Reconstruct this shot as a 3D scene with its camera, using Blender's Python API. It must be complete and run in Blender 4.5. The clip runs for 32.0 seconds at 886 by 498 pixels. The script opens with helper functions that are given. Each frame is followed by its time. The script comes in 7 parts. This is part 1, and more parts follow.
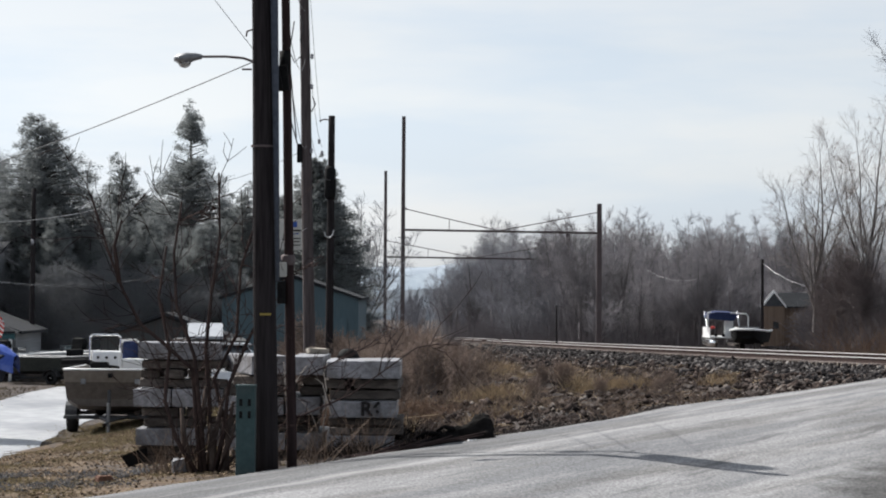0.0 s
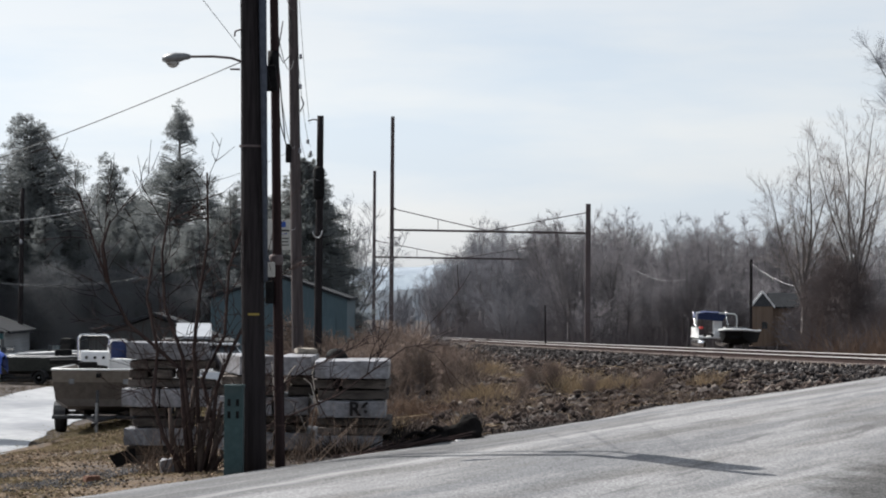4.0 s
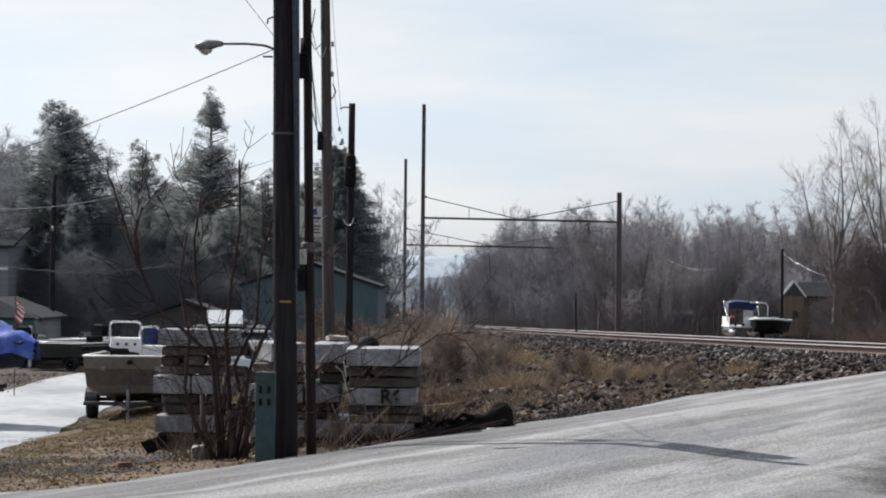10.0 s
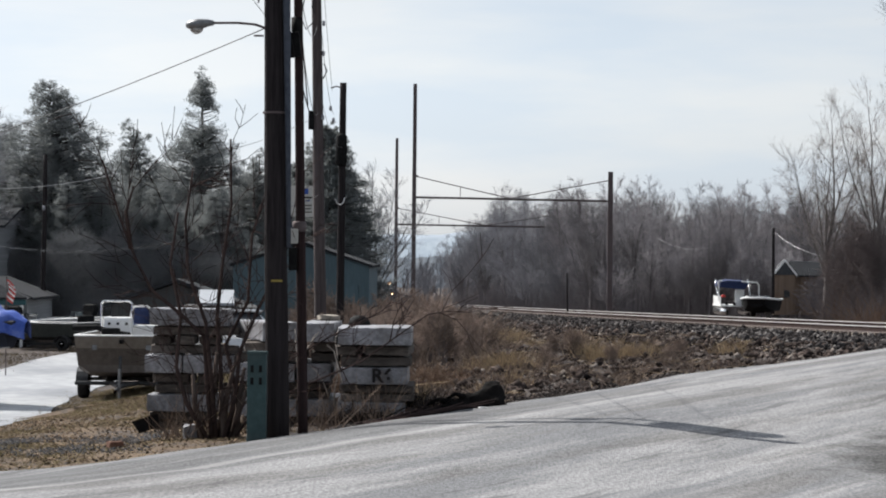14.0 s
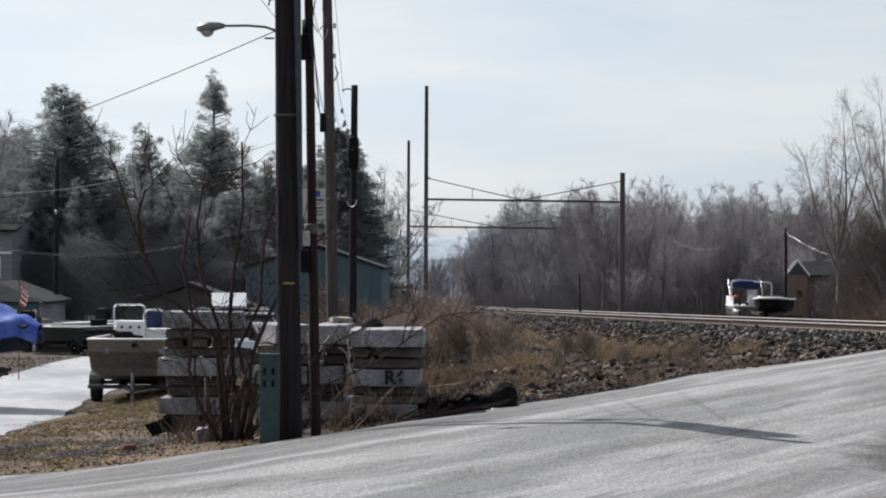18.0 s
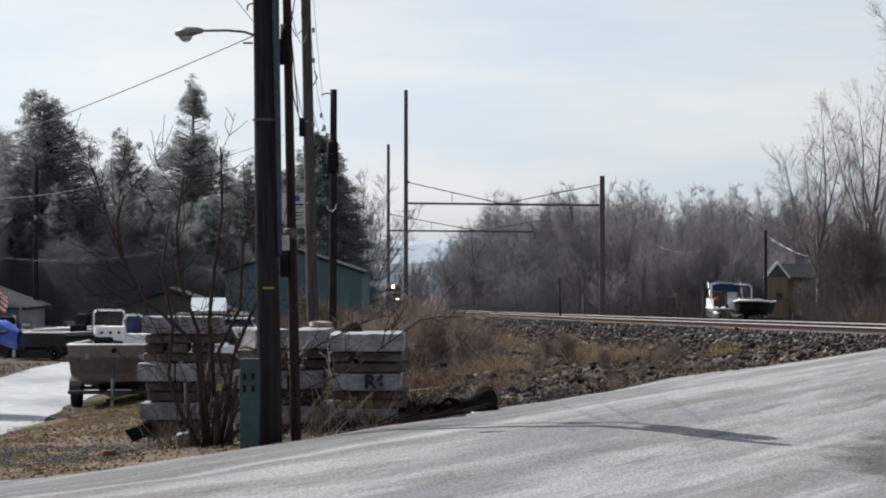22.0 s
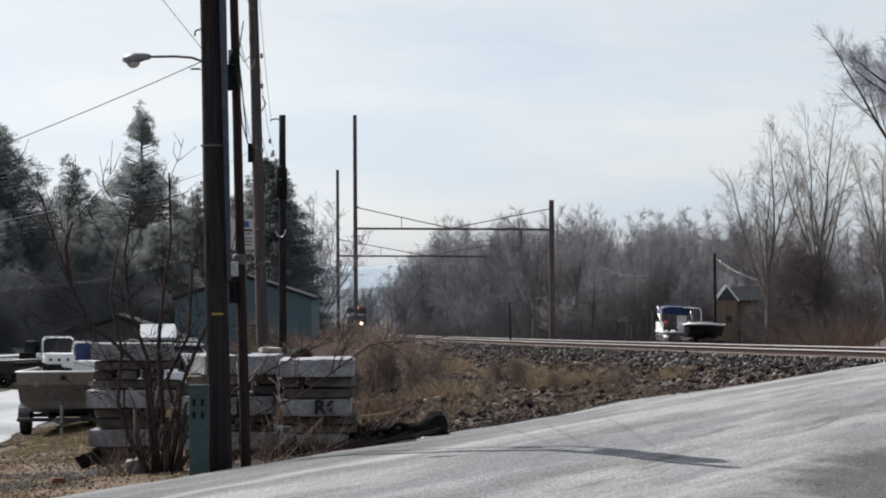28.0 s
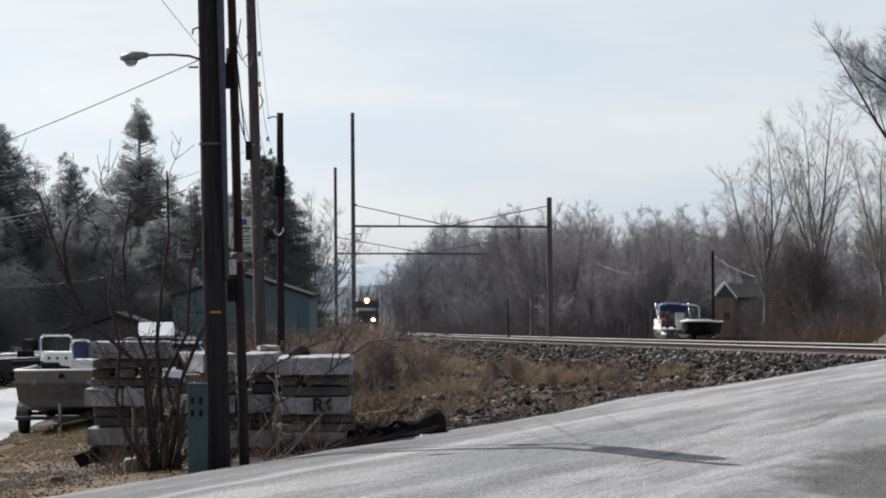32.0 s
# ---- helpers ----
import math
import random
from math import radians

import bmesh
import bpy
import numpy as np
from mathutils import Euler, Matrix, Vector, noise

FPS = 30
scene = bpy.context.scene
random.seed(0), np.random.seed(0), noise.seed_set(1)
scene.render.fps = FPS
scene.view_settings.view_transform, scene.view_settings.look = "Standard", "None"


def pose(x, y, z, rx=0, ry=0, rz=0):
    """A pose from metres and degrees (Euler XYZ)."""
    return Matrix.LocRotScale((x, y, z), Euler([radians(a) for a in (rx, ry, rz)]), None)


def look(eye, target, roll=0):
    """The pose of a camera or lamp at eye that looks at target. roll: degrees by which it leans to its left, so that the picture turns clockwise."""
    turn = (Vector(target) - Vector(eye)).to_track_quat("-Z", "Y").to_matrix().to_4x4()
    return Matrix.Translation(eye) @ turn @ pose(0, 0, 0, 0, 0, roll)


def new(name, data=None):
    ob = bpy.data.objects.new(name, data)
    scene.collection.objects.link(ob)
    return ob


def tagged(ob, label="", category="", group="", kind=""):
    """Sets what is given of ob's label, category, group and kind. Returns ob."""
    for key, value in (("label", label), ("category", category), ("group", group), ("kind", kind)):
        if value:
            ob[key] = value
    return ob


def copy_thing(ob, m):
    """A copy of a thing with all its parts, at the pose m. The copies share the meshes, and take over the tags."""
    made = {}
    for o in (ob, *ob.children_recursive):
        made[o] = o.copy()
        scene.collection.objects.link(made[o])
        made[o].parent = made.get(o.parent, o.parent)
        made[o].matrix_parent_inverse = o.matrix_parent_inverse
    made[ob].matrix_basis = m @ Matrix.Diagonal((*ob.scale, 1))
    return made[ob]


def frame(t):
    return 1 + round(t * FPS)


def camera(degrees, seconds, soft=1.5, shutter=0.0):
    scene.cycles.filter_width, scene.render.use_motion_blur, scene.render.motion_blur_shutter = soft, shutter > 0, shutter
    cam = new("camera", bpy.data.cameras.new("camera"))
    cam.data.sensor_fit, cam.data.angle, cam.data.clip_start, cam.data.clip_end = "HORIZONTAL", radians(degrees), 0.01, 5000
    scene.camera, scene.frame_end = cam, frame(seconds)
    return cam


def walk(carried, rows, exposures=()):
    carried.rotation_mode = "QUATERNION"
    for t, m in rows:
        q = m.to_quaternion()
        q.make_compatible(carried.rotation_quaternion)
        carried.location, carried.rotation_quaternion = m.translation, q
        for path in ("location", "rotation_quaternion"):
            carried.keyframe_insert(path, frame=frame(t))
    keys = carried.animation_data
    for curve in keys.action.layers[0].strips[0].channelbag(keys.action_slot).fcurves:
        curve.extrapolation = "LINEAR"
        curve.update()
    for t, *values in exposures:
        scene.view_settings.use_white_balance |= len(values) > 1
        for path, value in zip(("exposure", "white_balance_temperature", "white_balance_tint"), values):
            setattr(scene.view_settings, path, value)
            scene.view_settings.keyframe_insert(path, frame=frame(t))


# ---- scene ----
# the camera: a long lens, held by hand at one spot
cam = camera(17.82, 32.0, soft=2.0)
EYE = 1.7
# seconds, sway to the right, sway up, yaw, pitch, roll
PATH = [
    (0.0, 0.000, 0.000, 0.000, 0.905, -0.400),
    (0.5, -0.001, -0.007, -0.092, 0.899, -0.439),
    (1.0, 0.008, 0.002, -0.193, 0.923, -0.483),
    (1.5, 0.008, 0.001, -0.292, 0.995, -0.410),
    (2.0, 0.011, 0.003, -0.310, 1.028, -0.257),
    (2.5, 0.010, -0.000, -0.300, 1.080, -0.366),
    (4.5, 0.008, -0.001, -0.153, 0.877, -0.445),
    (5.0, 0.001, -0.003, 0.072, 0.891, -0.523),
    (5.5, 0.008, -0.006, 0.209, 0.894, -0.507),
    (6.0, -0.000, -0.000, 0.255, 0.856, -0.659),
    (6.5, -0.001, 0.000, 0.311, 0.871, -0.698),
    (7.0, -0.006, -0.001, 0.538, 0.991, -0.504),
    (7.5, -0.008, -0.000, 0.648, 1.029, -0.522),
    (8.0, -0.005, 0.001, 0.587, 0.918, -0.645),
    (8.5, -0.010, -0.002, 0.470, 0.836, -0.738),
    (9.0, -0.004, -0.001, 0.429, 0.753, -0.786),
    (9.5, -0.005, 0.001, 0.415, 0.694, -0.714),
    (10.0, -0.007, -0.002, 0.394, 0.662, -0.639),
    (10.5, -0.003, -0.007, 0.292, 0.524, -0.607),
    (11.0, -0.002, -0.006, 0.214, 0.395, -0.668),
    (11.5, -0.005, -0.009, 0.230, 0.367, -0.666),
    (12.0, 0.003, -0.006, 0.240, 0.310, -0.578),
    (12.5, 0.002, -0.009, 0.212, 0.243, -0.486),
    (13.0, -0.002, -0.007, 0.203, 0.161, -0.429),
    (13.5, -0.003, -0.006, 0.209, 0.151, -0.523),
    (14.0, -0.008, -0.009, 0.218, 0.249, -0.584),
    (14.5, -0.012, -0.005, 0.205, 0.360, -0.533),
    (16.5, 0.012, -0.017, 0.285, 0.205, -0.348),
    (17.0, -0.000, -0.006, 0.370, 0.276, -0.319),
    (17.5, -0.001, -0.016, 0.444, 0.341, -0.312),
    (18.0, -0.000, -0.014, 0.471, 0.286, -0.257),
    (18.5, 0.003, -0.013, 0.413, 0.219, -0.291),
    (19.0, 0.004, -0.010, 0.377, 0.150, -0.225),
    (19.5, 0.008, -0.020, 0.399, 0.084, -0.246),
    (20.0, 0.006, -0.020, 0.410, 0.042, -0.248),
    (20.5, 0.006, -0.014, 0.390, 0.045, -0.335),
    (21.0, 0.003, -0.016, 0.292, 0.219, -0.213),
    (21.5, 0.005, -0.017, 0.213, 0.321, -0.035),
    (22.0, 0.010, -0.013, 0.071, 0.366, 0.004),
    (22.5, 0.011, -0.015, -0.122, 0.537, 0.029),
    (23.0, 0.012, -0.015, -0.186, 0.774, 0.105),
    (23.5, 0.008, -0.013, -0.149, 0.857, 0.244),
    (24.0, 0.013, -0.013, -0.201, 0.841, 0.296),
    (24.5, 0.020, -0.012, -0.281, 0.826, 0.266),
    (25.0, 0.016, -0.014, -0.344, 0.778, 0.256),
    (25.5, 0.018, -0.016, -0.419, 0.757, 0.331),
    (27.5, 0.012, -0.013, -0.665, 0.721, 0.201),
    (28.0, 0.019, -0.015, -0.944, 0.869, 0.332),
    (28.5, 0.024, -0.007, -1.141, 1.127, 0.444),
    (29.0, 0.018, -0.008, -1.040, 1.021, 0.591),
    (29.5, 0.025, -0.011, -0.985, 0.809, 0.717),
    (30.0, 0.024, -0.009, -1.056, 0.680, 0.673),
    (30.5, 0.020, -0.009, -1.110, 0.732, 0.675),
    (31.0, 0.019, -0.010, -1.034, 0.841, 0.508),
    (31.5, 0.008, -0.008, -0.988, 0.851, 0.415),
    (32.0, 0.016, -0.009, -0.986, 0.816, 0.432),
]

walk(cam, [(t, pose(x, 0, EYE + z, 90 + pitch, roll, yaw)) for t, x, z, yaw, pitch, roll in PATH], exposures=[(0.0, 0.75), (12.0, 0.75), (19.0, 0.68), (25.0, 0.70), (32.0, 0.72)])

# ---- world and sun ----
SUN_AZ, SUN_EL = 47.0, 43.0      # degrees left of straight ahead, and above the horizon
world = bpy.data.worlds.new("sky")
world.use_nodes = True
scene.world = world
wn, wl = world.node_tree.nodes, world.node_tree.links
sky = wn.new("ShaderNodeTexSky")
sky.sky_type, sky.sun_disc = "NISHITA", False
sky.sun_elevation, sky.sun_rotation = radians(SUN_EL), radians(-SUN_AZ)
sky.air_density, sky.dust_density, sky.ozone_density = 1.0, 1.6, 1.5
# haze takes most of the colour out of the sky; thin high cloud lies over it in long streaks
wco, wmap, wnoise, wramp, wmul, wsat = (wn.new("ShaderNode" + k) for k in ("TexCoord", "Mapping", "TexNoise", "ValToRGB", "MixRGB", "HueSaturation"))
wmap.inputs["Scale"].default_value = (3.0, 3.0, 17.0)
wmap.inputs["Rotation"].default_value = (0.02, 0.16, 0.0)
wnoise.inputs["Scale"].default_value, wnoise.inputs["Detail"].default_value, wnoise.inputs["Roughness"].default_value = 2.2, 6.0, 0.55
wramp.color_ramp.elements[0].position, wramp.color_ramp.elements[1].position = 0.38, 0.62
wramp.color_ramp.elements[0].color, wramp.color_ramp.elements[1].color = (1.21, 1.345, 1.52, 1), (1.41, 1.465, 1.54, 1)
wsat.inputs["Saturation"].default_value = 0.22
wmul.blend_type = "MULTIPLY"
wmul.inputs[0].default_value = 1.0
wl.new(wco.outputs["Generated"], wmap.inputs[0])
wl.new(wmap.outputs[0], wnoise.inputs["Vector"])
wl.new(wnoise.outputs["Fac"], wramp.inputs[0])
wl.new(sky.outputs[0], wsat.inputs["Color"])
wgam, wsep, wlift, wup = (wn.new("ShaderNode" + k) for k in ("Gamma", "SeparateXYZ", "ValToRGB", "VectorMath"))
wgam.inputs["Gamma"].default_value = 0.75
for k, (at, v) in enumerate(((0.0, 0.9), (0.12, 0.70), (0.5, 0.85))):
    e = wlift.color_ramp.elements[k] if k < 2 else wlift.color_ramp.elements.new(at)
    e.position, e.color = at, (v, v, v, 1)
wlift.color_ramp.elements[1].position = 0.12
wup.operation = "MULTIPLY"
wl.new(wsat.outputs[0], wgam.inputs[0])
wl.new(wco.outputs["Generated"], wsep.inputs[0])
wl.new(wsep.outputs["Z"], wlift.inputs[0])
wl.new(wgam.outputs[0], wup.inputs[0])
wl.new(wlift.outputs[0], wup.inputs[1])
wl.new(wup.outputs[0], wmul.inputs[1])
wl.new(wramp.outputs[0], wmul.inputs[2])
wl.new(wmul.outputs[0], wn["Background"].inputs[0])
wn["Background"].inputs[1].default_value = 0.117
sun = new("sun", bpy.data.lights.new("sun", "SUN"))
sun.data.energy, sun.data.angle, sun.data.color = 5.0, radians(0.55), (1.0, 0.965, 0.92)
sa, se = radians(SUN_AZ), radians(SUN_EL)
sun_dir = Vector((-math.sin(sa) * math.cos(se), math.cos(sa) * math.cos(se), math.sin(se)))
sun.matrix_basis = look(sun_dir * 200, (0, 0, 0))


# ---- materials ----
def material(name, a, b, c=None, rough=0.8, metal=0.0, fine=14.0, coarse=1.6, bump=0.3, stretch=(1, 1, 1), wear=0.5, vary=0.0, spec=0.15):
    """Two noises mix the colours a and b (grain) and c (stains, wear); both give relief."""
    m = bpy.data.materials.new(name)
    m.use_nodes = True
    n, k = m.node_tree.nodes, m.node_tree.links
    bsdf = n["Principled BSDF"]
    bsdf.inputs["Roughness"].default_value, bsdf.inputs["Metallic"].default_value = rough, metal
    bsdf.inputs["Specular IOR Level"].default_value = spec
    co = n.new("ShaderNodeTexCoord")
    mp = n.new("ShaderNodeMapping")
    mp.inputs["Scale"].default_value = stretch
    k.new(co.outputs["Object"], mp.inputs[0])
    n1, n2 = n.new("ShaderNodeTexNoise"), n.new("ShaderNodeTexNoise")
    for node, scale, detail in ((n1, fine, 6.0), (n2, coarse, 5.0)):
        node.inputs["Scale"].default_value, node.inputs["Detail"].default_value = scale, detail
        node.inputs["Roughness"].default_value = 0.62
        k.new(mp.outputs[0], node.inputs["Vector"])
    r1, r2 = n.new("ShaderNodeValToRGB"), n.new("ShaderNodeValToRGB")
    r1.color_ramp.elements[0].position, r1.color_ramp.elements[1].position = 0.35, 0.65
    r1.color_ramp.elements[0].color, r1.color_ramp.elements[1].color = (*a, 1), (*b, 1)
    r2.color_ramp.elements[0].position, r2.color_ramp.elements[1].position = 0.45, 0.68
    r2.color_ramp.elements[0].color, r2.color_ramp.elements[1].color = (0, 0, 0, 1), (wear, wear, wear, 1)
    mix = n.new("ShaderNodeMixRGB")
    k.new(n1.outputs["Fac"], r1.inputs[0])
    k.new(n2.outputs["Fac"], r2.inputs[0])
    k.new(r2.outputs[0], mix.inputs[0])
    k.new(r1.outputs[0], mix.inputs[1])
    mix.inputs[2].default_value = (*(c or b), 1)
    out = mix.outputs[0]
    if vary:
        info, hsv, mul = n.new("ShaderNodeObjectInfo"), n.new("ShaderNodeHueSaturation"), n.new("ShaderNodeMapRange")
        mul.inputs["To Min"].default_value, mul.inputs["To Max"].default_value = 1 - vary, 1 + vary
        k.new(info.outputs["Random"], mul.inputs[0])
        k.new(mul.outputs[0], hsv.inputs["Value"])
        k.new(out, hsv.inputs["Color"])
        out = hsv.outputs[0]
    k.new(out, bsdf.inputs["Base Color"])
    if bump:
        add, bp = n.new("ShaderNodeMath"), n.new("ShaderNodeBump")
        k.new(n1.outputs["Fac"], add.inputs[0])
        k.new(n2.outputs["Fac"], add.inputs[1])
        bp.inputs["Strength"].default_value, bp.inputs["Distance"].default_value = bump, 0.04
        k.new(add.outputs[0], bp.inputs["Height"])
        k.new(bp.outputs[0], bsdf.inputs["Normal"])
    return m


def islands(name, a, b, rough=0.8, thin=0.0, pale=None):
    """Colour that changes from piece to piece of one mesh."""
    m = bpy.data.materials.new(name)
    m.use_nodes = True
    n, k = m.node_tree.nodes, m.node_tree.links
    g, r = n.new("ShaderNodeNewGeometry"), n.new("ShaderNodeValToRGB")
    r.color_ramp.elements[0].color, r.color_ramp.elements[1].color = (*a, 1), (*b, 1)
    if pale:
        r.color_ramp.elements[1].position = 0.86
        r.color_ramp.elements.new(1.0).color = (*pale, 1)
    k.new(g.outputs["Random Per Island"], r.inputs[0])
    k.new(r.outputs[0], n["Principled BSDF"].inputs["Base Color"])
    n["Principled BSDF"].inputs["Roughness"].default_value = rough
    n["Principled BSDF"].inputs["Specular IOR Level"].default_value = 0.0
    if thin:
        tl, mx = n.new("ShaderNodeBsdfTranslucent"), n.new("ShaderNodeMixShader")
        mx.inputs[0].default_value = thin
        k.new(r.outputs[0], tl.inputs[0])
        k.new(n["Principled BSDF"].outputs[0], mx.inputs[1])
        k.new(tl.outputs[0], mx.inputs[2])
        k.new(mx.outputs[0], n["Material Output"].inputs[0])
    return m


def glow(name, colour, strength):
    m = bpy.data.materials.new(name)
    m.use_nodes = True
    b = m.node_tree.nodes["Principled BSDF"]
    b.inputs["Base Color"].default_value = (*colour, 1)
    b.inputs["Emission Color"].default_value = (*colour, 1)
    b.inputs["Emission Strength"].default_value = strength
    return m


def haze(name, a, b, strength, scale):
    """Distance dimmed to the colour of the air, haze painted on as its own glow, in uneven wooded tones."""
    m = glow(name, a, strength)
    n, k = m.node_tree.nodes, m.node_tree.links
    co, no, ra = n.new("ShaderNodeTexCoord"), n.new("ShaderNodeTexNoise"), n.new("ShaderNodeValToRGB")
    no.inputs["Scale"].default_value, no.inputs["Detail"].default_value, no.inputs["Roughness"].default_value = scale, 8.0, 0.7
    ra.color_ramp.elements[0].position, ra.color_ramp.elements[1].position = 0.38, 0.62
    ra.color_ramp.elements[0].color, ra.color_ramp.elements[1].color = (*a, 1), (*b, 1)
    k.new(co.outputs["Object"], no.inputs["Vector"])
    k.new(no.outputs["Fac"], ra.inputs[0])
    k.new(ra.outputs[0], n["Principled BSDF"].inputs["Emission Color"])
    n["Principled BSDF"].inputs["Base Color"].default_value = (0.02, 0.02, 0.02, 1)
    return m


def glassy(name, colour, rough=0.05):
    m = bpy.data.materials.new(name)
    m.use_nodes = True
    b = m.node_tree.nodes["Principled BSDF"]
    b.inputs["Base Color"].default_value = (*colour, 1)
    b.inputs["Roughness"].default_value = rough
    b.inputs["Transmission Weight"].default_value = 0.7
    return m


def asphalt(name, k1=1.0):
    """Worn road: bright aggregate, dark patches drawn out along the traffic, fine relief."""
    m = bpy.data.materials.new(name)
    m.use_nodes = True
    n, k = m.node_tree.nodes, m.node_tree.links
    bsdf = n["Principled BSDF"]
    co = n.new("ShaderNodeTexCoord")

    def field(scale, turn, stretch, detail, lo, hi):
        mp, no, ra = n.new("ShaderNodeMapping"), n.new("ShaderNodeTexNoise"), n.new("ShaderNodeMapRange")
        mp.vector_type = "TEXTURE"
        mp.inputs["Rotation"].default_value, mp.inputs["Scale"].default_value = (0, 0, radians(turn)), stretch
        no.inputs["Scale"].default_value, no.inputs["Detail"].default_value, no.inputs["Roughness"].default_value = scale, detail, 0.65
        ra.inputs["From Min"].default_value, ra.inputs["From Max"].default_value = lo, hi
        k.new(co.outputs["Object"], mp.inputs[0])
        k.new(mp.outputs[0], no.inputs["Vector"])
        k.new(no.outputs["Fac"], ra.inputs[0])
        return ra.outputs[0], no.outputs["Fac"]

    def blend(f, a, b):
        x = n.new("ShaderNodeMixRGB")
        k.new(f, x.inputs[0])
        for c, slot in ((a, 1), (b, 2)):
            if isinstance(c, tuple):
                x.inputs[slot].default_value = (c[0] * k1, c[1] * k1, c[2] * k1, 1)
            else:
                k.new(c, x.inputs[slot])
        return x.outputs[0]

    grain, raw = field(34, 0, (1, 4.0, 1), 4, 0.38, 0.62)
    pits, raw1 = field(34, -4, (1, 4.0, 1), 2, 0.33, 0.27)
    streak, raw2 = field(0.7, 65, (6.5, 0.6, 1), 10, 0.43, 0.57)
    patch, raw3 = field(0.5, 62, (4.6, 0.7, 1), 9, 0.48, 0.58)
    tar, raw4 = field(1.2, 68, (6.0, 0.5, 1), 6, 0.57, 0.64)
    tone = blend(grain, (0.118, 0.12, 0.126), (0.2, 0.202, 0.209))
    tone = blend(streak, tone, blend(grain, (0.19, 0.19, 0.194), (0.325, 0.323, 0.324)))

    def some(f, k0):
        x = n.new("ShaderNodeMath")
        x.operation = "MULTIPLY"
        x.inputs[1].default_value = k0
        k.new(f, x.inputs[0])
        return x.outputs[0]

    tone = blend(some(patch, 0.7), tone, blend(grain, (0.085, 0.082, 0.08), (0.17, 0.164, 0.16)))
    tone = blend(some(tar, 0.6), tone, (0.085, 0.083, 0.085))
    tone = blend(some(pits, 0.95), tone, (0.07, 0.07, 0.075))
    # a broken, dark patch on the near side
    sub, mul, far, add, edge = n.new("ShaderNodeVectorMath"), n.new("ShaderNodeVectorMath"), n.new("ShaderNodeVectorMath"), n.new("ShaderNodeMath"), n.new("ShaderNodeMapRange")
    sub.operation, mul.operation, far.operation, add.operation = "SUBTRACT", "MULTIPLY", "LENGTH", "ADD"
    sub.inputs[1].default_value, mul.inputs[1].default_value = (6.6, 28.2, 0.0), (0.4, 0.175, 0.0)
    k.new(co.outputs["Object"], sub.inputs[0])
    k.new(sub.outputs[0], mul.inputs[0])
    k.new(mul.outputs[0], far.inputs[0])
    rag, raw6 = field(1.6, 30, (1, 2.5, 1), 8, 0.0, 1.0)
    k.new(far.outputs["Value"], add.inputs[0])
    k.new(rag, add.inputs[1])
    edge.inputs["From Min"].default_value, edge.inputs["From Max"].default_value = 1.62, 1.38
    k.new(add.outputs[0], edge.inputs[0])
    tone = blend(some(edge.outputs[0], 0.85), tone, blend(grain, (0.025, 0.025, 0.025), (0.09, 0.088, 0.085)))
    # dirt washed down from the bank lies in streaks along the far edge
    dot, near = n.new("ShaderNodeVectorMath"), n.new("ShaderNodeMapRange")
    dot.operation = "DOT_PRODUCT"
    dot.inputs[1].default_value = (0.895, -0.446, 0.0)
    k.new(co.outputs["Object"], dot.inputs[0])
    warp, wob, edge_u = n.new("ShaderNodeMath"), n.new("ShaderNodeMath"), n.new("ShaderNodeMapRange")
    warp.operation, wob.operation = "ADD", "MULTIPLY"
    wob.inputs[1].default_value = 1.1
    k.new(raw2, wob.inputs[0])
    k.new(dot.outputs["Value"], warp.inputs[0])
    k.new(wob.outputs[0], warp.inputs[1])
    # an older, darker strip between two worn lips
    near.inputs["From Min"].default_value, near.inputs["From Max"].default_value = -14.95, -15.25
    edge_u.inputs["From Min"].default_value, edge_u.inputs["From Max"].default_value = -18.2, -17.7
    k.new(warp.outputs[0], near.inputs[0])
    k.new(warp.outputs[0], edge_u.inputs[0])
    lip = n.new("ShaderNodeValToRGB")
    for at, v in ((0.44, 0.0), (0.5, 1.0), (0.56, 0.0)):
        e = lip.color_ramp.elements[0] if at < 0.45 else lip.color_ramp.elements[1] if at < 0.52 else lip.color_ramp.elements.new(at)
        e.position, e.color = at, (v, v, v, 1)
    span = n.new("ShaderNodeMapRange")
    span.inputs["From Min"].default_value, span.inputs["From Max"].default_value = -16.0, -13.7
    k.new(warp.outputs[0], span.inputs[0])
    k.new(span.outputs[0], lip.inputs[0])
    dirt, raw5 = field(1.1, 64, (7.0, 0.35, 1), 7, 0.3, 0.6)
    fade, cut, both, strip, xyz = n.new("ShaderNodeMapRange"), n.new("ShaderNodeMath"), n.new("ShaderNodeMath"), n.new("ShaderNodeMath"), n.new("ShaderNodeSeparateXYZ")
    fade.inputs["From Min"].default_value, fade.inputs["From Max"].default_value = 46.0, 38.0
    k.new(co.outputs["Object"], xyz.inputs[0])
    k.new(xyz.outputs["Y"], fade.inputs[0])
    cut.operation = both.operation = strip.operation = "MULTIPLY"
    k.new(near.outputs[0], cut.inputs[0])
    k.new(edge_u.outputs[0], cut.inputs[1])
    k.new(cut.outputs[0], both.inputs[0])
    k.new(dirt, both.inputs[1])
    k.new(both.outputs[0], strip.inputs[0])
    k.new(fade.outputs[0], strip.inputs[1])
    tone = blend(some(strip.outputs[0], 0.85), tone, blend(grain, (0.07, 0.071, 0.074), (0.13, 0.131, 0.134)))
    tone = blend(some(lip.outputs[0], 0.55), tone, (0.34, 0.335, 0.33))
    k.new(tone, bsdf.inputs["Base Color"])
    bsdf.inputs["Roughness"].default_value = 0.85
    bsdf.inputs["Specular IOR Level"].default_value = 0.06
